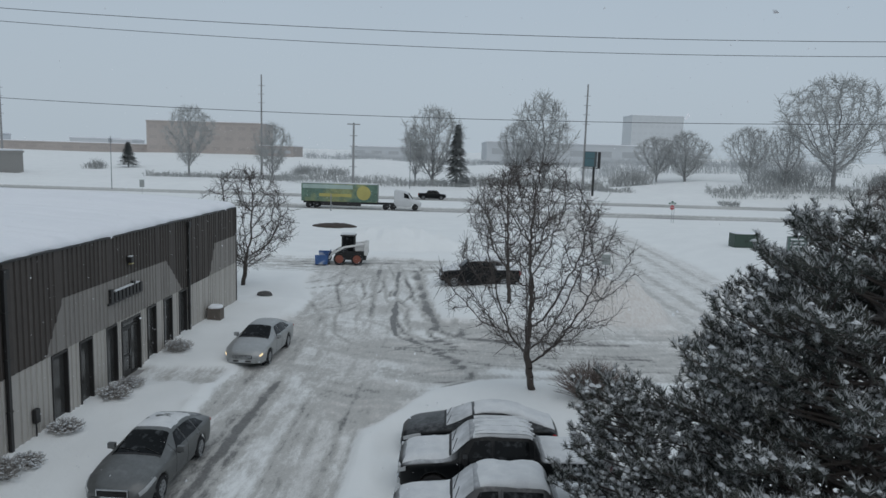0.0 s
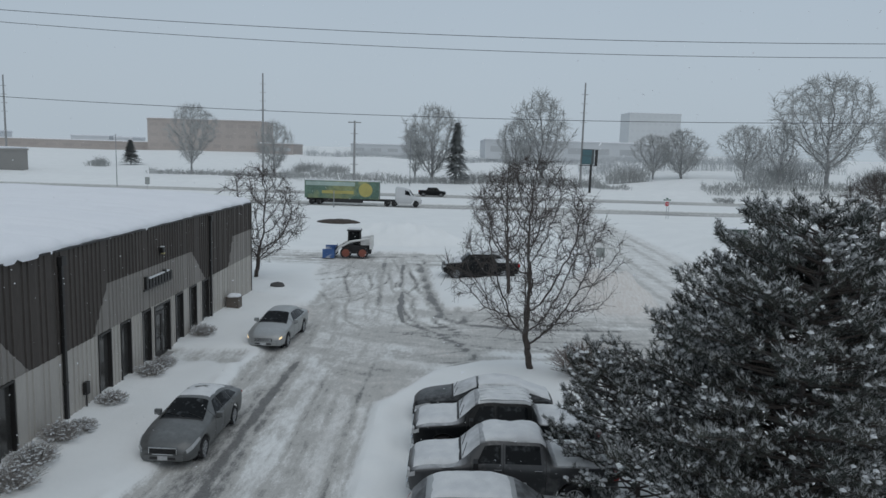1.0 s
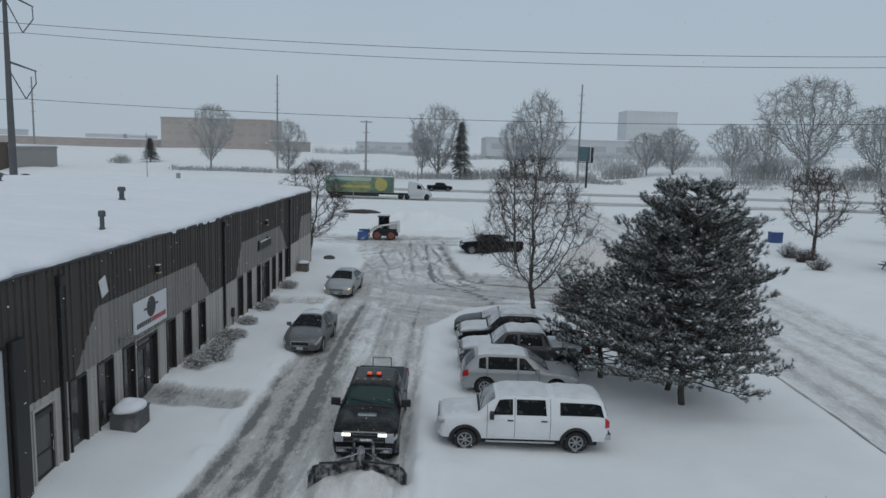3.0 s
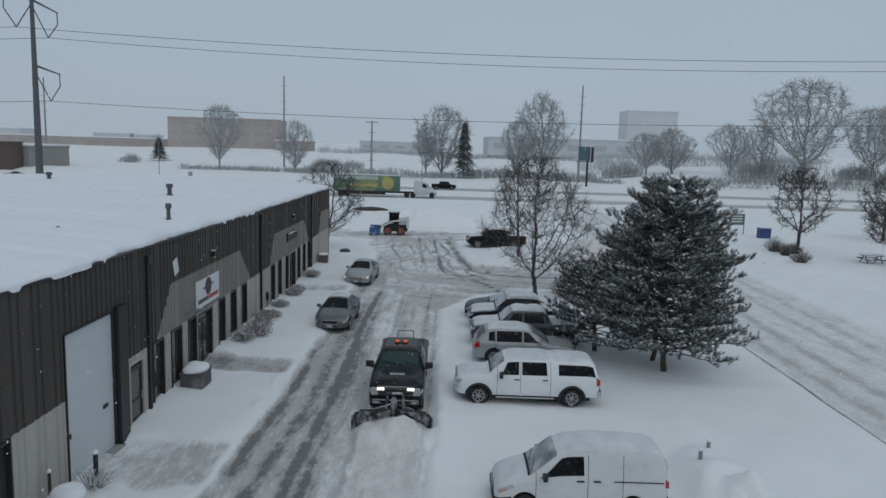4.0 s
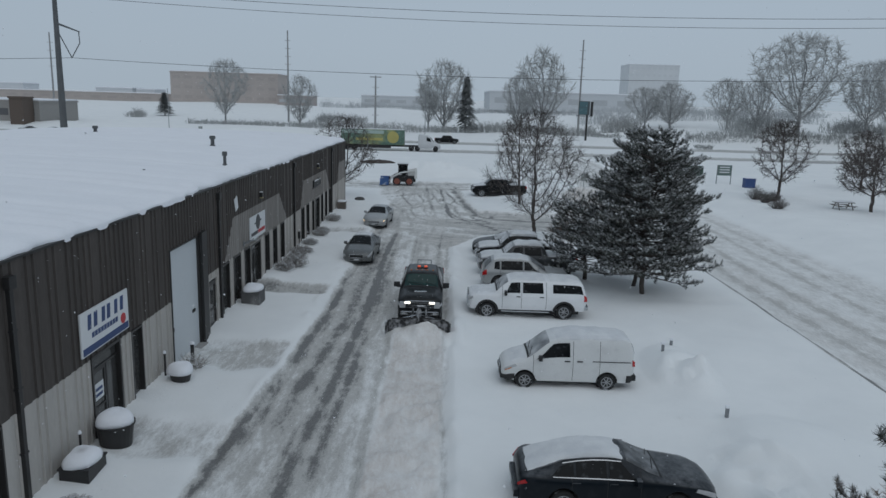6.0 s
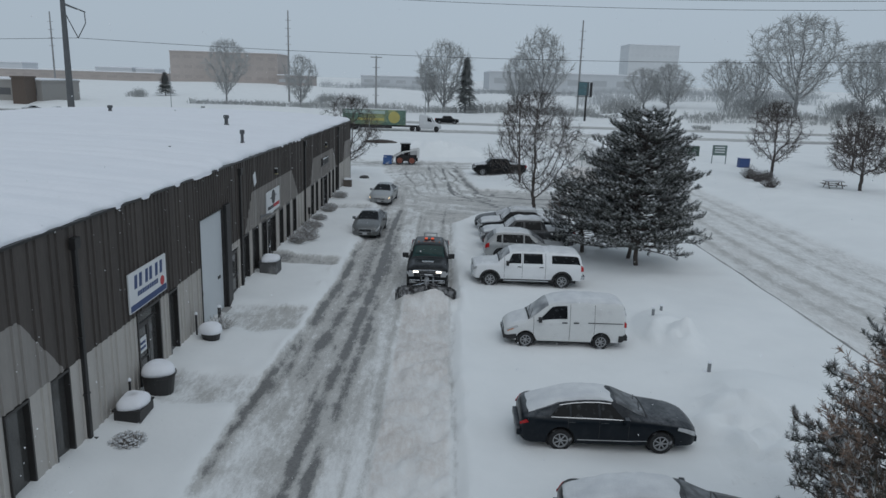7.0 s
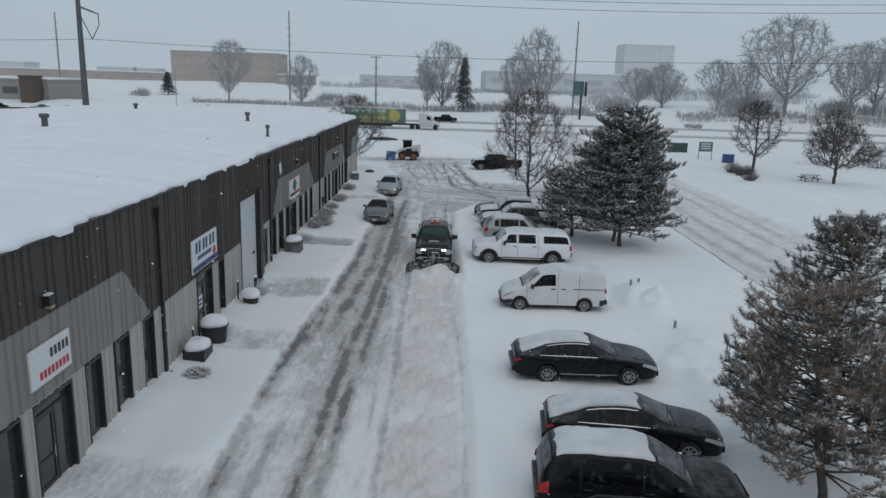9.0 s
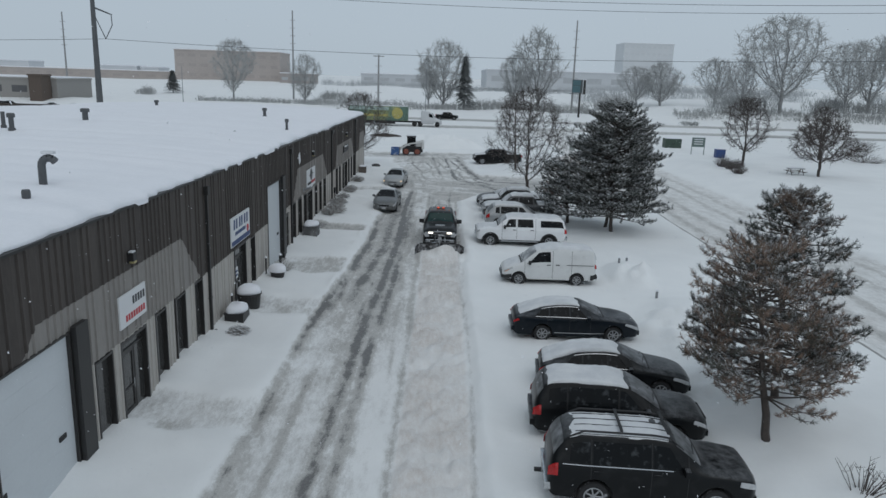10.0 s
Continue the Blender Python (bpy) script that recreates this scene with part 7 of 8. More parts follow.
STONE_BOX = mat("weathered_box", (0.10, 0.10, 0.10), 0.8, var=0.25, scale=4, tint=(0.2, 0.2, 0.2), tint_at=0.6)
WOOD_BOX = mat("weathered_wood", (0.13, 0.11, 0.095), 0.85, var=0.25, scale=5)
planter_box(-12.25, 8.1, 0.85, 1.1, 0.62, "dark grey box with a thick snow cap beside the wall", STONE_BOX, 0.26)
planter_box(-12.3, -8.05, 0.75, 0.95, 0.34, "low black trough heaped with snow", TRIM_DARK, 0.3)
planter_box(-12.4, 37.6, 0.7, 0.7, 0.62, "weathered wooden planter topped with snow", WOOD_BOX, 0.16)
tub = thing("trash_tub", gz(-12.3, -6.2, -0.06), "round black tub with a tall snow dome", "tub")
part("tub", lathe([(0.42, 0.0), (0.5, 0.62), (0.54, 0.64), (0.54, 0.7), (0.48, 0.7)], 22), TRIM_DARK, tub)
part("inner_rim", lathe([(0.49, 0.56), (0.485, 0.69)], 22), DARK_PLASTIC, tub)
snow_dome(tub, 0.5, 0.5, 0.36, 0.69, 2)
st = thing("stump_planter", gz(-12.1, -1.75, -0.06), "small dark tub under a round snow dome", "planter")
part("tub", lathe([(0.3, 0), (0.36, 0.3), (0.36, 0.36)], 18), TRIM_DARK, st)
snow_dome(st, 0.44, 0.44, 0.34, 0.34, 4)
for x, y, h, r in ((-12.45, 0.4, 0.8, 0.07), (-12.7, -7.35, 0.75, 0.035), (-12.72, -1.5, 0.9, 0.04)):
    b = thing("bollard", gz(x, y, -0.1), "short dark pipe bollard with a little snow on top", "bollard", "bollards")
    part("post", rodded((0, 0, 0), (0, 0, h), r), TRIM_DARK, b)
    part("snow_cap", lathe([(r * 1.3, h), (r * 1.4, h + 0.04), (r * 0.6, h + 0.1)], 10), SNOW, b)


def shrub(x, y, w, h, seed, label="low bare shrub dusted with snow", n=110, m=None, snow=0.35):
    rng = random.Random(seed)
    s = thing("shrub", gz(x, y, -0.05), label, "shrub", "shrubs")
    segs, sv, sf = [], [], []
    for _ in range(n):
        a, r = rng.uniform(0, math.tau), rng.random() ** 0.6
        d = Vector((math.cos(a) * r, math.sin(a) * r, 0))
        p = d * w * 0.18
        tip = Vector((d.x * w * 0.55, d.y * w * 0.55, h * (1.05 - 0.55 * r * r) * rng.uniform(0.45, 1.05)))
        mid = p.lerp(tip, 0.5) + Vector((rng.uniform(-1, 1), rng.uniform(-1, 1), 0.6)) * 0.08 * h
        segs += [(p, mid, 0.012, 0.009, 0), (mid, tip, 0.009, 0.005, 0)]
        for _ in range(2):
            q = mid.lerp(tip, rng.uniform(0.1, 0.8))
            segs.append((q, q + Vector((rng.uniform(-1, 1), rng.uniform(-1, 1), rng.uniform(0.1, 1))) * 0.18 * h, 0.007, 0.004, 0))
        if rng.random() < snow:
            c = mid.lerp(tip, rng.uniform(0.3, 1))
            b = len(sv)
            r0 = rng.uniform(0.02, 0.06) * max(1, w * 0.5)
            sv.extend([c + Vector((0, 0, r0 * 0.6)), c - Vector((0, 0, r0 * 0.3))] + [c + Vector((r0 * math.cos(k * 1.257), r0 * math.sin(k * 1.257), 0)) for k in range(5)])
            for k in range(5):
                sf.extend([(b, b + 2 + k, b + 2 + (k + 1) % 5), (b + 1, b + 2 + (k + 1) % 5, b + 2 + k)])
    raw("brushwood", *tubes(segs, 3), m or TWIG, s)
    if sf:
        tagged(raw("snow_load", sv, sf, TREE_SNOW, s), kind="stuff")


SHRUB_TAN = mat("dry_stems", (0.37, 0.35, 0.33), 0.9, var=0.3, scale=3)
for k, (x, y, w, h) in enumerate(((-12.15, 14.3, 1.1, 0.75), (-11.9, 15.6, 1.5, 0.9), (-12.1, 17.0, 1.3, 0.85), (-12.2, 18.7, 1.2, 0.8), (-12.25, 22.2, 1.0, 0.6), (-12.2, 25.5, 1.1, 0.7),
                                  (-12.15, 26.7, 1.0, 0.6), (-12.2, 31.7, 1.2, 0.8), (-11.8, -9.6, 0.8, 0.4), (-12.0, 19.6, 0.9, 0.5))):
    shrub(x, y, w * 1.15, h * 0.78, 60 + k, "low bare shrub dusted with snow along the wall", 240, SHRUB_TAN, 0.75)
shrub(-12.1, -0.55, 1.2, 0.7, 77, "broad-stemmed plant bent under lumps of snow", 50, SHRUB_TAN, 1.0)
shrub(5.75, 27.0, 3.2, 1.5, 81, "bare rounded shrub on the snowy island", 520, mat("red_stems", (0.17, 0.135, 0.12), 0.9, var=0.3), 0.05)
shrub(6.6, -19.6, 1.6, 1.1, 82, "sparse bare bush in the snow beside the row", 26, TWIG, 0.1)

# small things standing in the snow
for x, y, h in ((6.05, -3.4, 0.32), (6.3, 3.4, 0.2), (5.5, 1.9, 0.28)):
    s = thing("marker_post", gz(x, y, -0.15), "grey marker post with blown snow on it", "post", "marker posts")
    part("post", boxed(-0.05, 0.05, -0.05, 0.05, 0, h + 0.15, 0.01), STEEL, s)
    part("snow_cap", boxed(-0.07, 0.06, -0.07, 0.06, h + 0.151, h + 0.24, 0.03), SNOW, s)
rk = thing("landscape_rock", gz(-11.75, 45.4, -0.06), "dark rock poking out of the snow", "rock")
bm = bmesh.new()
bmesh.ops.create_icosphere(bm, subdivisions=2, radius=0.45)
for v in bm.verts:
    v.co = Vector((v.co.x * 1.2, v.co.y * 0.8, v.co.z * 0.55 + 0.12)) * (1 + 0.2 * noise.noise(v.co * 3))
part("stone", bm, mat("dark_stone", (0.08, 0.078, 0.076), 0.85, var=0.3), rk)


# ---------------------------------------------------------------- signs and poles
def post_sign(x, y, label, posts, panel, m, zc, extra=None, name="street_sign", back=None, pr=0.03):
    s = thing(name, gz(x, y, -0.2), label, "sign")
    w, h = panel
    for px in posts:
        part("post", rodded((px, 0, 0), (px, 0, zc + h / 2), pr), STEEL, s)
    if m:
        part("panel", boxed(-w / 2, w / 2, -0.05, -0.032, zc - h / 2, zc + h / 2, 0.004), m, s)
    if extra:
        extra(s)
    return s


def stop_face(s):
    red = mat("stop_red", (0.42, 0.03, 0.035), 0.5, var=0.08)
    pts = [(0.4 * math.cos(math.pi / 8 + k * math.pi / 4), 2.5 + 0.4 * math.sin(math.pi / 8 + k * math.pi / 4)) for k in range(8)]
    for r, off, mm, nm in ((1.0, -0.055, SIGN_WHITE, "border"), (0.9, -0.06, red, "face")):
        bm = bmesh.new()
        a = [bm.verts.new((px * r, off, 2.5 + (pz - 2.5) * r)) for px, pz in pts]
        b = [bm.verts.new((px * r, off + 0.02, 2.5 + (pz - 2.5) * r)) for px, pz in pts]
        bm.faces.new(a)
        bm.faces.new(b[::-1])
        for k in range(8):
            bm.faces.new((a[k], b[k], b[(k + 1) % 8], a[(k + 1) % 8]))
        bmesh.ops.recalc_face_normals(bm, faces=bm.faces)
        part(nm, bm, mm, s)
    tx = bpy.data.curves.new("word", "FONT")
    tx.body, tx.size, tx.align_x, tx.align_y, tx.extrude = "STOP", 0.3, "CENTER", "CENTER", 0.002
    tx.materials.append(SIGN_WHITE)
    o = new("word", tx)
    o.parent, o.location, o.rotation_euler = s, (0, -0.066, 2.5), (radians(90), 0, 0)
    green = mat("street_green", (0.04, 0.13, 0.08), 0.5)
    part("name_blade", boxed(-0.55, 0.55, -0.02, 0.0, 3.0, 3.22), green, s)
    part("name_blade", boxed(-0.01, 0.01, -0.5, 0.5, 3.24, 3.44), green, s)
    part("name_bar", boxed(-0.4, 0.4, -0.026, -0.021, 3.07, 3.15), SIGN_WHITE, s)


post_sign(33.4, 108.5, "red stop sign with green street blades on a steel post", (0.0, 0.32), (0.1, 1.5), None, 2.5, stop_face, "stop_sign")
post_sign(10.9, 49.4, "grey parking sign on a thin post in the snow", (0.0,), (0.62, 0.72), mat("sign_grey", (0.30, 0.32, 0.31), 0.5), 2.4)


def lot_marks(s):
    for k in range(3):
        part("line_bar", boxed(-0.6, 0.6, -0.056, -0.051, 1.55 + 0.3 * k, 1.68 + 0.3 * k), SIGN_WHITE, s)


post_sign(30.2, 62.3, "dark green notice board on two posts in the snow", (-0.85, 0.85), (1.7, 1.25), mat("sign_green", (0.12, 0.17, 0.155), 0.6, var=0.15), 1.85, lot_marks, "notice_board", pr=0.06)
post_sign(-57.7, 134, "small grey road sign on a post", (0.0,), (0.9, 1.4), mat("sign_grey", (0.3, 0.32, 0.31), 0.5), 2.2)
for x, y, h in ((-18.3, 109.9, 2.9), (-9.8, 171, 12.5), (-70, 148, 11.0)):
    s = thing("slim_pole", (x, y, -0.2), "slim grey metal pole beside the road", "pole", "slim poles")
    part("shaft", rodded((0, 0, 0), (0, 0, h), 0.09, 0.07), STEEL, s)
    part("cap", lathe([(0.1, h), (0.1, h + 0.08)], 10), STEEL, s)

gb = thing("transformer_box", gz(30.1, 73.4, -0.05), "dark green utility box capped with snow", "utility box")
GREEN_BOX = mat("utility_green", (0.045, 0.075, 0.058), 0.55, var=0.12)
part("body", boxed(-1.2, 1.2, -0.8, 0.8, 0.0, 1.45, 0.03), GREEN_BOX, gb)
for s in (-0.6, 0.6):
    d = part("door", boxed(s - 0.56, s + 0.56, -0.83, -0.803, 0.15, 1.3, 0.01), GREEN_BOX, gb)
    part("handle", boxed(s * 0.2 - 0.03, s * 0.2 + 0.03, -0.86, -0.832, 0.65, 0.85), TRIM_DARK, d)
snow_dome(gb, 1.15, 0.75, 0.16, 1.448, 1)
bb = thing("blue_bin", gz(32.2, 59.6, -0.05), "blue plastic bin standing in the snow", "bin")
BLUE = mat("bin_blue", (0.035, 0.07, 0.20), 0.5, var=0.12)
part("body", boxed(-0.6, 0.6, -0.45, 0.45, 0, 1.05, 0.05), BLUE, bb)
part("lid", boxed(-0.63, 0.63, -0.48, 0.48, 1.052, 1.13, 0.03), BLUE, bb)
snow_dome(bb, 0.5, 0.35, 0.12, 1.125, 1)
pt = thing("picnic_table", gz(34.2, 42.6, -0.08), "snow-covered wooden picnic table", "table")
for k in range(4):
    part("top_plank", boxed(-0.9, 0.9, -0.36 + k * 0.185, -0.19 + k * 0.185, 0.70, 0.74), WOOD_BOX, pt)
for s in (-0.75, 0.75):
    part("bench_plank", boxed(-0.9, 0.9, s - 0.13, s + 0.13, 0.42, 0.46), WOOD_BOX, pt)
    for e in (1, -1):
        part("leg", rodded((s * 0.85, 0.15 * e, 0.7), (s * 0.85, 0.65 * e, 0.0), 0.045), WOOD_BOX, pt)
    part("cross_beam", boxed(s * 0.85 - 0.04, s * 0.85 + 0.04, -0.85, 0.85, 0.36, 0.418), WOOD_BOX, pt)
snow_dome(pt, 0.85, 0.36, 0.14, 0.742, 1)


def hedge_mound(x, y, w, d, h, seed):
    shrub(x, y, w, h, seed, "rounded bare hedge clump on the snowy lawn", 160, TWIG, 0.25)


for k, (x, y, w, h) in enumerate(((28.4, 48.4, 2.0, 1.5), (28.2, 45.6, 1.7, 1.3), (27.6, 41.6, 2.0, 1.2), (29.6, 47.0, 1.6, 1.2), (51, 58.5, 6.0, 1.3), (53.5, 66, 5, 2.0), (60, 76, 6, 2.2))):
    hedge_mound(x, y, w, w, h, 140 + k)
bare_tree("bare_tree", gz(31.6, 50.5), 8.0, "bare spreading tree on the snowy lawn", 15, trunk=1.7, width=7.4, radius=0.15, points=900, stride=0.22, peak=0.5, twigs=4, twig_len=0.6, min_r=0.011)
bare_tree("bare_tree", gz(35.9, 41.0), 6.1, "low bare spreading tree beside the picnic table", 17, trunk=1.5, width=8.0, radius=0.15, points=900, stride=0.22, peak=0.42, twigs=4, twig_len=0.55, min_r=0.011)
bare_tree("bare_tree", gz(45.5, 60), 7.0, "bare tree at the edge of the lawn", 19, trunk=1.4, width=7.4, radius=0.14, points=800, stride=0.24, peak=0.5, twigs=4, twig_len=0.6, min_r=0.012)
sb = thing("soil_bed", (-14.3, 88.5, 0.1), "patch of bare brown soil heaped above the snow", "soil heap")
bm = bmesh.new()
bmesh.ops.create_grid(bm, x_segments=26, y_segments=14, size=1)
for v in bm.verts:
    r = v.co.x ** 2 + v.co.y ** 2
    v.co = Vector((v.co.x * 2.9, v.co.y * 2.6, max(0, 1 - r) ** 0.5 * 0.45 - 0.05 + 0.12 * noise.noise(v.co * 4)))
part("soil", bm, mat("brown_soil", (0.055, 0.042, 0.034), 0.95, var=0.35, scale=3, fine=12, bump=0.4), sb)

def swept(pts, r, sides):
    bm = bmesh.new()
    rings = [[bm.verts.new((x, y + r * math.cos(k * math.tau / sides), z + r * math.sin(k * math.tau / sides))) for k in range(sides)] for x, y, z in pts]
    for p, q in zip(rings, rings[1:]):
        for k in range(sides):
            bm.faces.new((p[k], p[(k + 1) % sides], q[(k + 1) % sides], q[k]))
    return bm


# power pole with two upper arms and one lower arm, and its cables
pp = thing("power_pole", (-57.4, 77, 0), "tall steel power pole with davit arms and insulators", "power pole")
POLE = mat("weathering_steel", (0.10, 0.105, 0.11), 0.7, var=0.2, scale=1.0)
part("shaft", rodded((0, 0, -0.5), (0, 0, 27.4), 0.52, 0.24, 14), POLE, pp)
for sgn, z, tipz, bot in ((1, 27.1, 26.5, 22.8), (-1, 27.1, 26.6, 23.1), (1, 18.8, 18.2, 14.4)):
    part("arm", rodded((0, 0, z), (0, sgn * 6.2, tipz), 0.16, 0.09, 8), POLE, pp)
    bm = rail(bmesh.new(), [(0, sgn * 6.0, tipz - 0.1), (0, sgn * 6.1, tipz - 1.6), (0, sgn * 3.6, bot)], 0.075)
    rail(bm, [(0, sgn * 0.4, bot + 3.2), (0, sgn * 3.6, bot)], 0.075)
    part("insulator", bm, POLE, pp)
for y, z0, zm, zr in ((73.4, 23.1, 21.35, 23.3), (80.6, 22.8, 20.9, 22.8), (80.6, 14.4, 13.45, 15.6)):
    c = thing("power_cable", (-57.4, y, 0), "sagging dark power cable high above the lot", "cable", "power cables")
    pts = []
    for k in range(-20, 61):
        u = k / 30
        x = u * 138
        f = u - math.floor(u)
        za, zb = (z0, zr) if u >= 0 else (z0, z0)
        z = za + (zb - za) * f - 4 * (((z0 + zr) / 2 - zm)) * f * (1 - f)
        pts.append((x, 0, z))
    part("strand", swept(pts, 0.032, 5), WIRE, c)

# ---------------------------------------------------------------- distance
# Haze is put into these colours: the farther the twigs, the paler.
BARK_FAR = mat("hazed_bark", (0.30, 0.302, 0.302), 0.95, var=0.2, scale=0.6, fine=6)
TWIG_FAR = mat("hazed_twigs", (0.40, 0.408, 0.405), 0.95, var=0.15, scale=0.4, fine=5)
TWIG_FARTHER = mat("hazier_twigs", (0.54, 0.555, 0.565), 0.95, var=0.1, scale=0.4, fine=5)
models = []
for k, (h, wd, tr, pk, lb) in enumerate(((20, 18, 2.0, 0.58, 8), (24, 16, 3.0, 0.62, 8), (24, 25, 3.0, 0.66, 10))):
    models.append(bare_tree("far_tree", (0, 0, 0), h, "tall bare haze-paled tree beyond the road", 200 + k, trunk=tr, width=wd, radius=0.42, points=1000, stride=0.55, lobes=lb + 4, peak=pk, twigs=3, twig_len=2.0,
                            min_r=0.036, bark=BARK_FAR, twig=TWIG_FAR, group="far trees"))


def far_tree(x, y, h, kind, turn, wide=1.0):
    m = models[kind]
    k = h / (20, 24, 24)[kind]
    return copy_thing(m, pose(x, y, height(x, y) - 0.2, 0, 0, turn) @ Matrix.Diagonal((k * wide, k * wide, k, 1)))


for x, y, h, kind, turn, wide in ((-5.0, 188, 20.0, 0, 20, 1.0), (-9.5, 191, 15, 1, 80, 0.9), (24.5, 192, 24.6, 1, 140, 1.2), (17.5, 196, 17, 0, 200, 0.75), (90.5, 172, 26.0, 2, 60, 1.12), (81, 176, 15, 1, 10, 1.2),
                                  (112, 178, 20, 2, 190, 1.0), (121, 182, 22, 1, 250, 1.2), (133, 180, 24, 2, 90, 1.0), (-70, 192, 18.5, 2, 300, 0.8), (-48.5, 195, 15.0, 0, 30, 0.85), (60, 212, 13, 2, 33, 1.2), (66, 205, 14, 0, 120, 1.3), (82, 200, 15, 2, 11, 1.1)):
    far_tree(x, y, h, kind, turn, wide)
for m in models:
    for o in list(m.children_recursive) + [m]:
        bpy.data.objects.remove(o)
# a dark spruce among them, its needle colour greyed and lightened to show haze
sprv, sprf = [], []
rng = random.Random(5)
for k in range(1500):
    f = rng.random() ** 0.8
    r = (1 - f) * 2.4 + 0.1
    a = rng.uniform(0, math.tau)
    r *= rng.uniform(0.55, 1.15) * (1 + 0.18 * math.sin(f * 40 + a * 2))
    p = Vector((r * math.cos(a), r * math.sin(a), 1.2 + f * 14.5))
    d = Vector((math.cos(a), math.sin(a), -0.4)) * 0.8
    w = Vector((-math.sin(a), math.cos(a), 0.2)) * 0.28
    b = len(sprv)
    sprv += [p * 1 - d * 0.6 - w, p - d * 0.6 + w, p + d]
    sprf.append((b, b + 1, b + 2))
for x, y, k, wide in ((1.4, 182, 0.98, 1.25), (-101, 225, 0.5, 2.2)):
    s = thing("spruce_tree", (x, y, height(x, y)), "dark narrow spruce among the bare trees", "tree")
    s.scale = (k * wide, k * wide, k)
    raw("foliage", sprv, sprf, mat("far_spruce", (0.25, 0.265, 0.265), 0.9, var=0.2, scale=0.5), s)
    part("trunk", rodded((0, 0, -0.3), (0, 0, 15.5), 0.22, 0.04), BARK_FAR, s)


def thicket(name, spans, label, seed, n, m):
    """Brush too fine to count: short upright stems in clumps along the given spans (x0, x1, y0, y1, h)."""
    rng = random.Random(seed)
    segs = []
    for x0, x1, y0, y1, h in spans:
        for _ in range(int(n * (x1 - x0))):
            cx, cy = rng.uniform(x0, x1), rng.uniform(y0, y1)
            lump = 0.55 + 0.45 * noise.noise(Vector((cx * 0.13, cy * 0.2, seed))) + 0.25 * noise.noise(Vector((cx * 0.5, cy, seed)))
            if lump < 0.35:
                continue
            hh = h * lump * rng.uniform(0.4, 1.1)
            p = Vector((cx, cy, height_far(cx, cy)))
            d = Vector((rng.uniform(-0.45, 0.45), rng.uniform(-0.45, 0.45), 1)) * hh
            segs.append((p, p + d * 0.6, 0.05, 0.04, 0))
            for _ in range(3):
                segs.append((p + d * rng.uniform(0.3, 0.6), p + d * 0.6 + Vector((rng.uniform(-1, 1), rng.uniform(-1, 1), rng.uniform(0.1, 1))) * hh * 0.35, 0.035, 0.025, 0))
    ob = raw(name, *tubes(segs, 3), m)
    tagged(ob, label, "brush", kind="stuff")


CELLS = {}


def height_far(x, y):
    key = (round(x / 4), round(y / 4))
    if key not in CELLS:
        CELLS[key] = height(key[0] * 4, key[1] * 4) - 0.15
    return CELLS[key]


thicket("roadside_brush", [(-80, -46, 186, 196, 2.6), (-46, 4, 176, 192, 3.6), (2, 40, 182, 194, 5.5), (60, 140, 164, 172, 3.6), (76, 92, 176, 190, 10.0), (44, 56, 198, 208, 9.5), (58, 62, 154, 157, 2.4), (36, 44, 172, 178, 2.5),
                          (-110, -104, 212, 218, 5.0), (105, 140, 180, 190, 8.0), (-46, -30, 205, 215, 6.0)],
        "tangle of bare haze-paled brush beyond the road", 91, 24, TWIG_FAR)
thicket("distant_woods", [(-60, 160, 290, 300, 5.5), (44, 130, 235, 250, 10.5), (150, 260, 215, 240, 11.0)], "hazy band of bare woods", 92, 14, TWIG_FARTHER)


def far_building(name, x0, x1, y, depth, h, wall_mat, label, rows=0, cols=0, base=0.0, roof=True, win=None):
    b = thing(name, ((x0 + x1) / 2, y, height((x0 + x1) / 2, y) - 0.3 + base), label, "building")
    w = x1 - x0
    part("wall", boxed(-w / 2, w / 2, 0, depth, 0, h), wall_mat, b)
    part("parapet", boxed(-w / 2 - 0.2, w / 2 + 0.2, -0.2, depth + 0.2, h + 0.004, h + 0.5), wall_mat, b)
    if roof:
        part("roof_snow", boxed(-w / 2, w / 2, 0, depth, h + 0.51, h + 0.9, 0.1), SNOW, b)
    for r in range(rows):
        for c in range(cols):
            cx, cz = -w / 2 + w * (c + 0.5) / cols, h * (r + 0.55) / max(rows, 1)
            wn_ = part("window", boxed(cx - w / cols * 0.3, cx + w / cols * 0.3, -0.06, -0.01, cz - h / rows * 0.16, cz + h / rows * 0.16), win or wall_mat, b)
    return b


# Snow haze is mixed into these wall and window colours: pale, low contrast.
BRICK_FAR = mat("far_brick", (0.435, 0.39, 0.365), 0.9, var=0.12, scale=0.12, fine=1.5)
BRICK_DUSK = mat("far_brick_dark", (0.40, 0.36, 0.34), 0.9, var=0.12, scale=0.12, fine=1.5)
HAZE_GREY = mat("hazed_concrete", (0.60, 0.62, 0.635), 0.9, var=0.05, scale=0.1)
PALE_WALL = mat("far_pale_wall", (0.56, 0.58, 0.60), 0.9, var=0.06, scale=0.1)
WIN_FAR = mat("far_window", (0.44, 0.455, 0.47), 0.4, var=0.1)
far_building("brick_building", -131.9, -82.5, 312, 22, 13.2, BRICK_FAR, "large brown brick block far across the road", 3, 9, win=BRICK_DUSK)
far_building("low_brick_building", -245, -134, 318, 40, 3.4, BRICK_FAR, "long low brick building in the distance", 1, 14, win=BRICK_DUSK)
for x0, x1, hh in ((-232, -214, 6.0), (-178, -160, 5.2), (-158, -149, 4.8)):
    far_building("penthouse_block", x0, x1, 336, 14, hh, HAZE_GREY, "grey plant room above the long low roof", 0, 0)
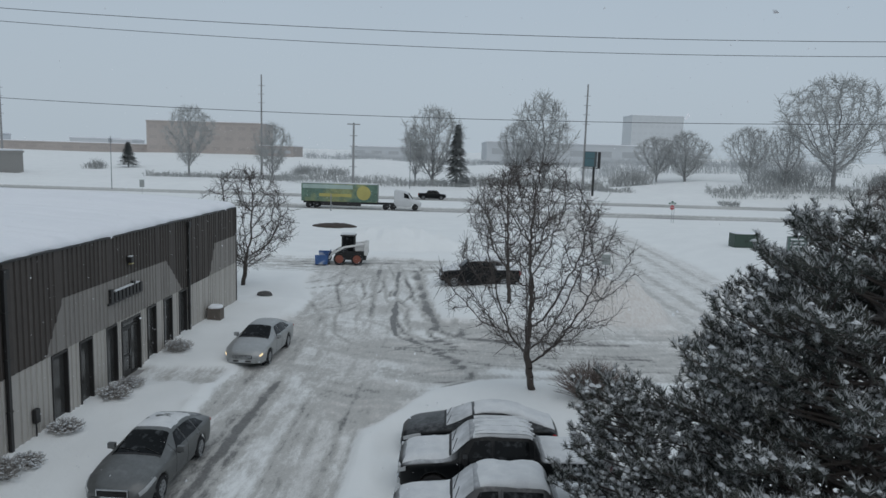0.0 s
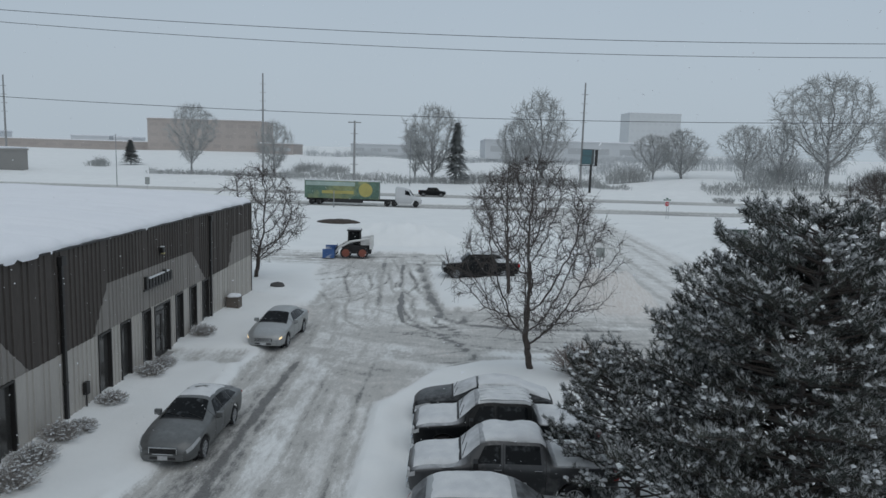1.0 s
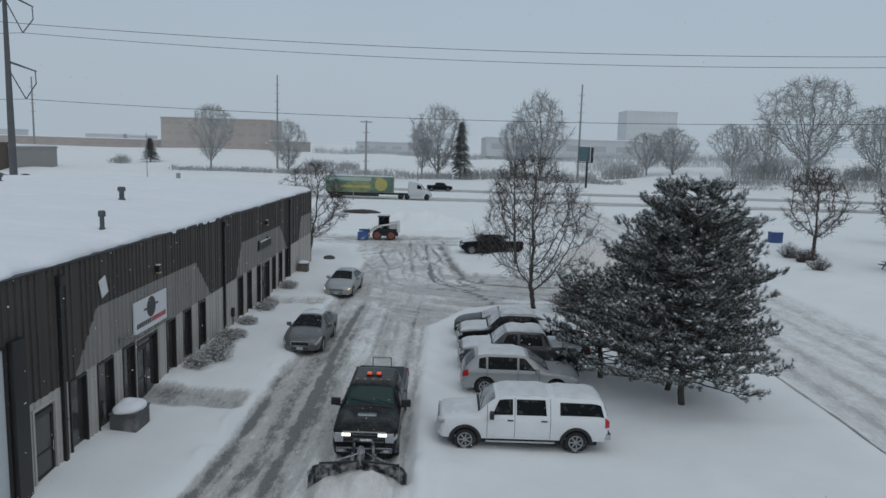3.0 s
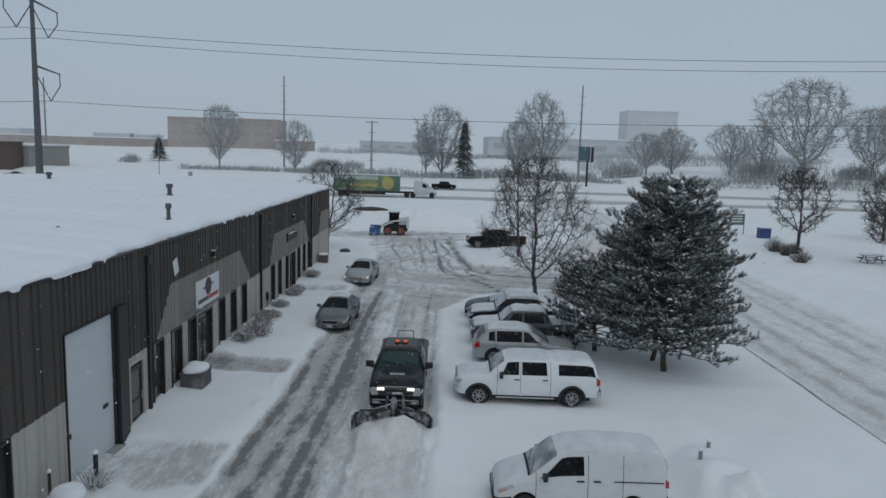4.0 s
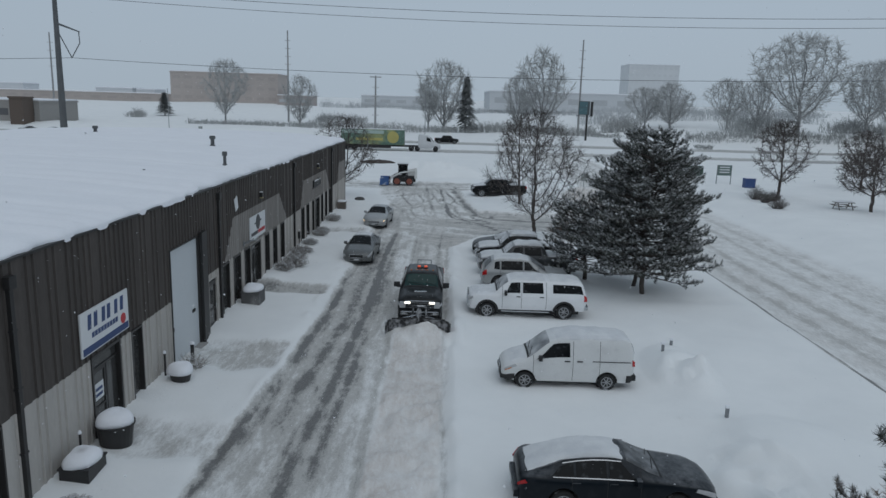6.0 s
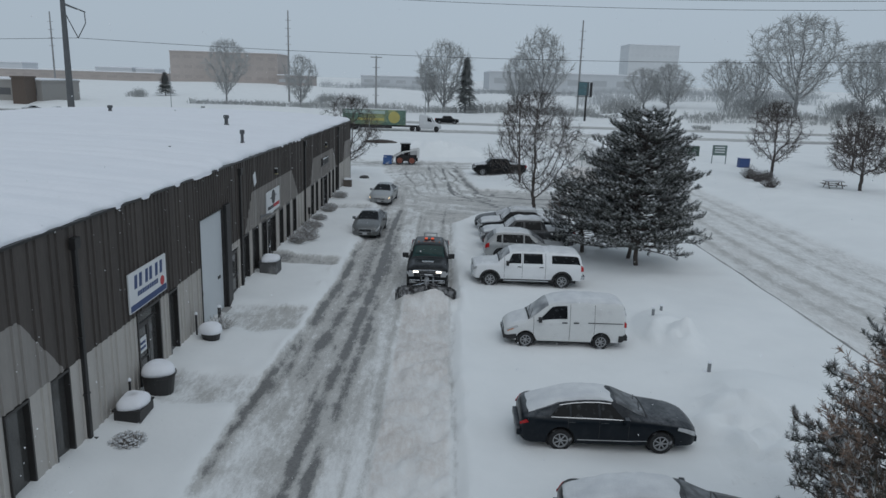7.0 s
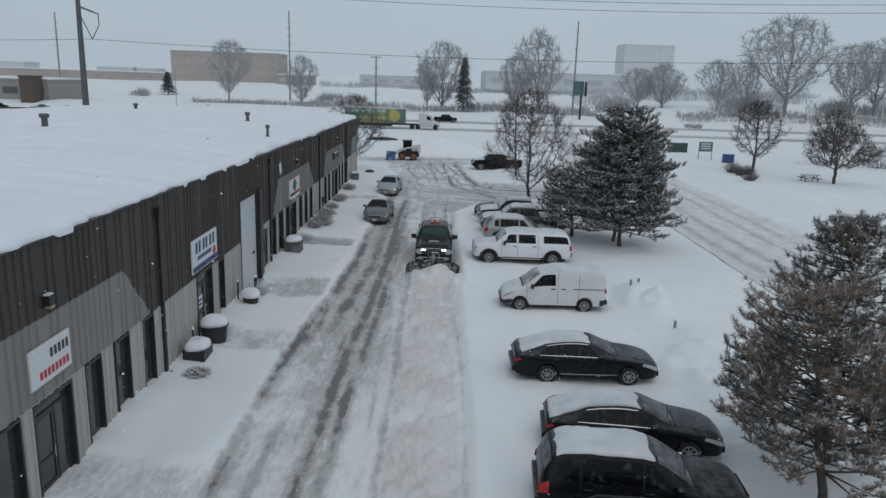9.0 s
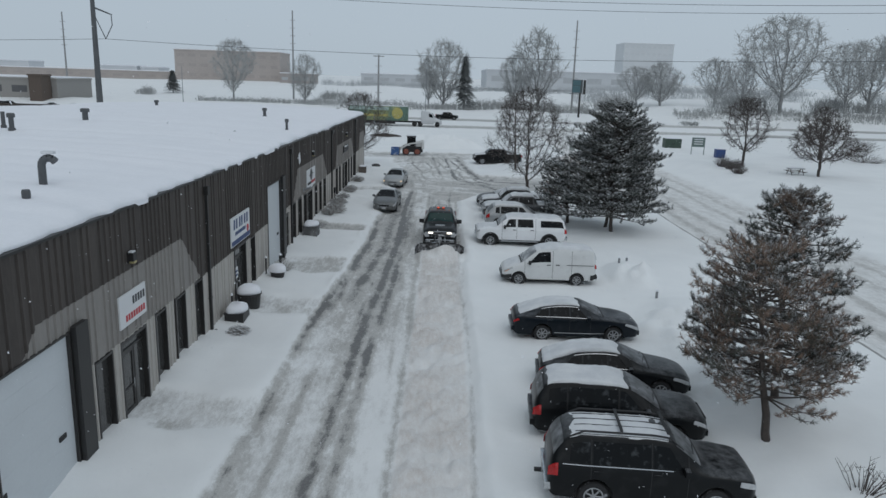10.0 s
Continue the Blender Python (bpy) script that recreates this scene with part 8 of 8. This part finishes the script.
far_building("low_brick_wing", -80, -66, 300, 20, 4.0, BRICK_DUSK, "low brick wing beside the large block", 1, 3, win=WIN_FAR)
# The tower's glass is coloured almost like its wall, as haze would leave it.
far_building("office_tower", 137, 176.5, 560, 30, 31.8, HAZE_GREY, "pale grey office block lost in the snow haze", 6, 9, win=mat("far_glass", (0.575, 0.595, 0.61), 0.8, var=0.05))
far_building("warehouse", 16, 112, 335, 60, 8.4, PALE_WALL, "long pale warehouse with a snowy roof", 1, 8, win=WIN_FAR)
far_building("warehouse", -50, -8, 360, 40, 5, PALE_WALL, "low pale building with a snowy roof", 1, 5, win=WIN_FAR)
far_building("roadside_shop", -175, -112, 168, 20, 5.6, mat("shop_wall", (0.30, 0.29, 0.275), 0.85, var=0.08), "low pale roadside shop with brown columns", 1, 9, win=mat("shop_window", (0.10, 0.10, 0.105), 0.3))
far_building("roadside_canopy", -117, -113.5, 163, 4.9, 7.0, mat("brown_column", (0.11, 0.085, 0.07), 0.8), "square brown column at the shop front", 0, 0, roof=False)
for x, y, m, kind in ((-93, 140, CHARCOAL, 0), (-100, 142, SILVER, 0), (-108, 138, BLACK, 1), (-116, 141, WHITE, 0)):
    sp = sedan_spec(snow=1.0) if kind == 0 else suv_spec(snow=1.0)
    build_car("parked_car", parked(x, y, 70 + 5 * kind), "snow-covered car parked by the roadside shop", "car", sp, m)

# poles, in the bark colour paled for haze, and the road sign
for x, y, h, arm in ((-54.5, 207, 28.2, False), (34.8, 191, 27.6, False), (-23, 169, 15.2, True), (-128, 205, 25.5, False)):
    s = thing("utility_pole", (x, y, height(x, y) - 0.3), "tall hazy utility pole beyond the road", "pole", "utility poles")
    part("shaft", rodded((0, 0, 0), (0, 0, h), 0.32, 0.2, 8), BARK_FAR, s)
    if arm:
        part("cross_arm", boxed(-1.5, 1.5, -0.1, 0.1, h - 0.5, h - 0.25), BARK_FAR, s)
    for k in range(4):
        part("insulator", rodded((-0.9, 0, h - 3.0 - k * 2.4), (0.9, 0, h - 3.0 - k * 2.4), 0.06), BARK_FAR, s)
rs = thing("pylon_sign", pose(31.4, 165, height(32, 165) + 1.2) @ Matrix.Scale(0.8, 4), "dark and teal roadside pylon sign on a post", "sign")
part("post", boxed(0.9, 1.5, -0.25, 0.25, -2.2, 7.6, 0.02), TRIM_DARK, rs)
part("cabinet", boxed(-1.6, 1.9, -0.3, 0.3, 6.6, 11.0, 0.05), mat("sign_cabinet", (0.07, 0.085, 0.09), 0.6), rs)
part("display_panel", boxed(-1.5, 1.1, -0.32, -0.301, 6.8, 9.0), mat("pylon_teal", (0.07, 0.14, 0.16), 0.5, var=0.2), rs, "teal display panel")
part("upper_panel", boxed(-1.4, 1.2, -0.32, -0.301, 9.15, 10.8), mat("pylon_teal", (0.09, 0.13, 0.14), 0.5, var=0.2), rs)
part("side_strip", boxed(2.2, 3.0, -0.2, 0.2, 6.4, 10.9, 0.03), TRIM_DARK, rs)
part("cross_bar", boxed(-2.4, 3.0, -0.08, 0.08, 6.2, 6.4), TRIM_DARK, rs)


# falling flakes, drifting over the lot and clear of the camera's way
def falling_snow(n):
    rng = np.random.default_rng(77)
    c = np.stack([rng.uniform(-14, 16, n), rng.uniform(-30, 45, n), rng.uniform(0.6, 15, n)], -1)
    gap = np.hypot(c[:, 0] + 2.4 + 0.05 * c[:, 1] * -1, c[:, 2] - 9.8)
    c = c[(gap > 2.5) & (c[:, 0] > WX + 0.4)]
    s = rng.uniform(0.009, 0.020, (len(c), 1))
    d = rng.normal(size=(len(c), 4, 3))
    d /= np.linalg.norm(d, axis=2, keepdims=True)
    v = (c[:, None, :] + d * s[:, None, :]).reshape(-1, 3)
    k = np.arange(len(c))[:, None] * 4
    f = np.concatenate([k + np.array([[0, 1, 2]]), k + np.array([[0, 2, 3]]), k + np.array([[0, 3, 1]]), k + np.array([[1, 3, 2]])])
    tagged(raw("falling_snow", v.tolist(), f.tolist(), SNOW), "loose snowflakes drifting down over the lot", "snow", kind="stuff")


falling_snow(11000)
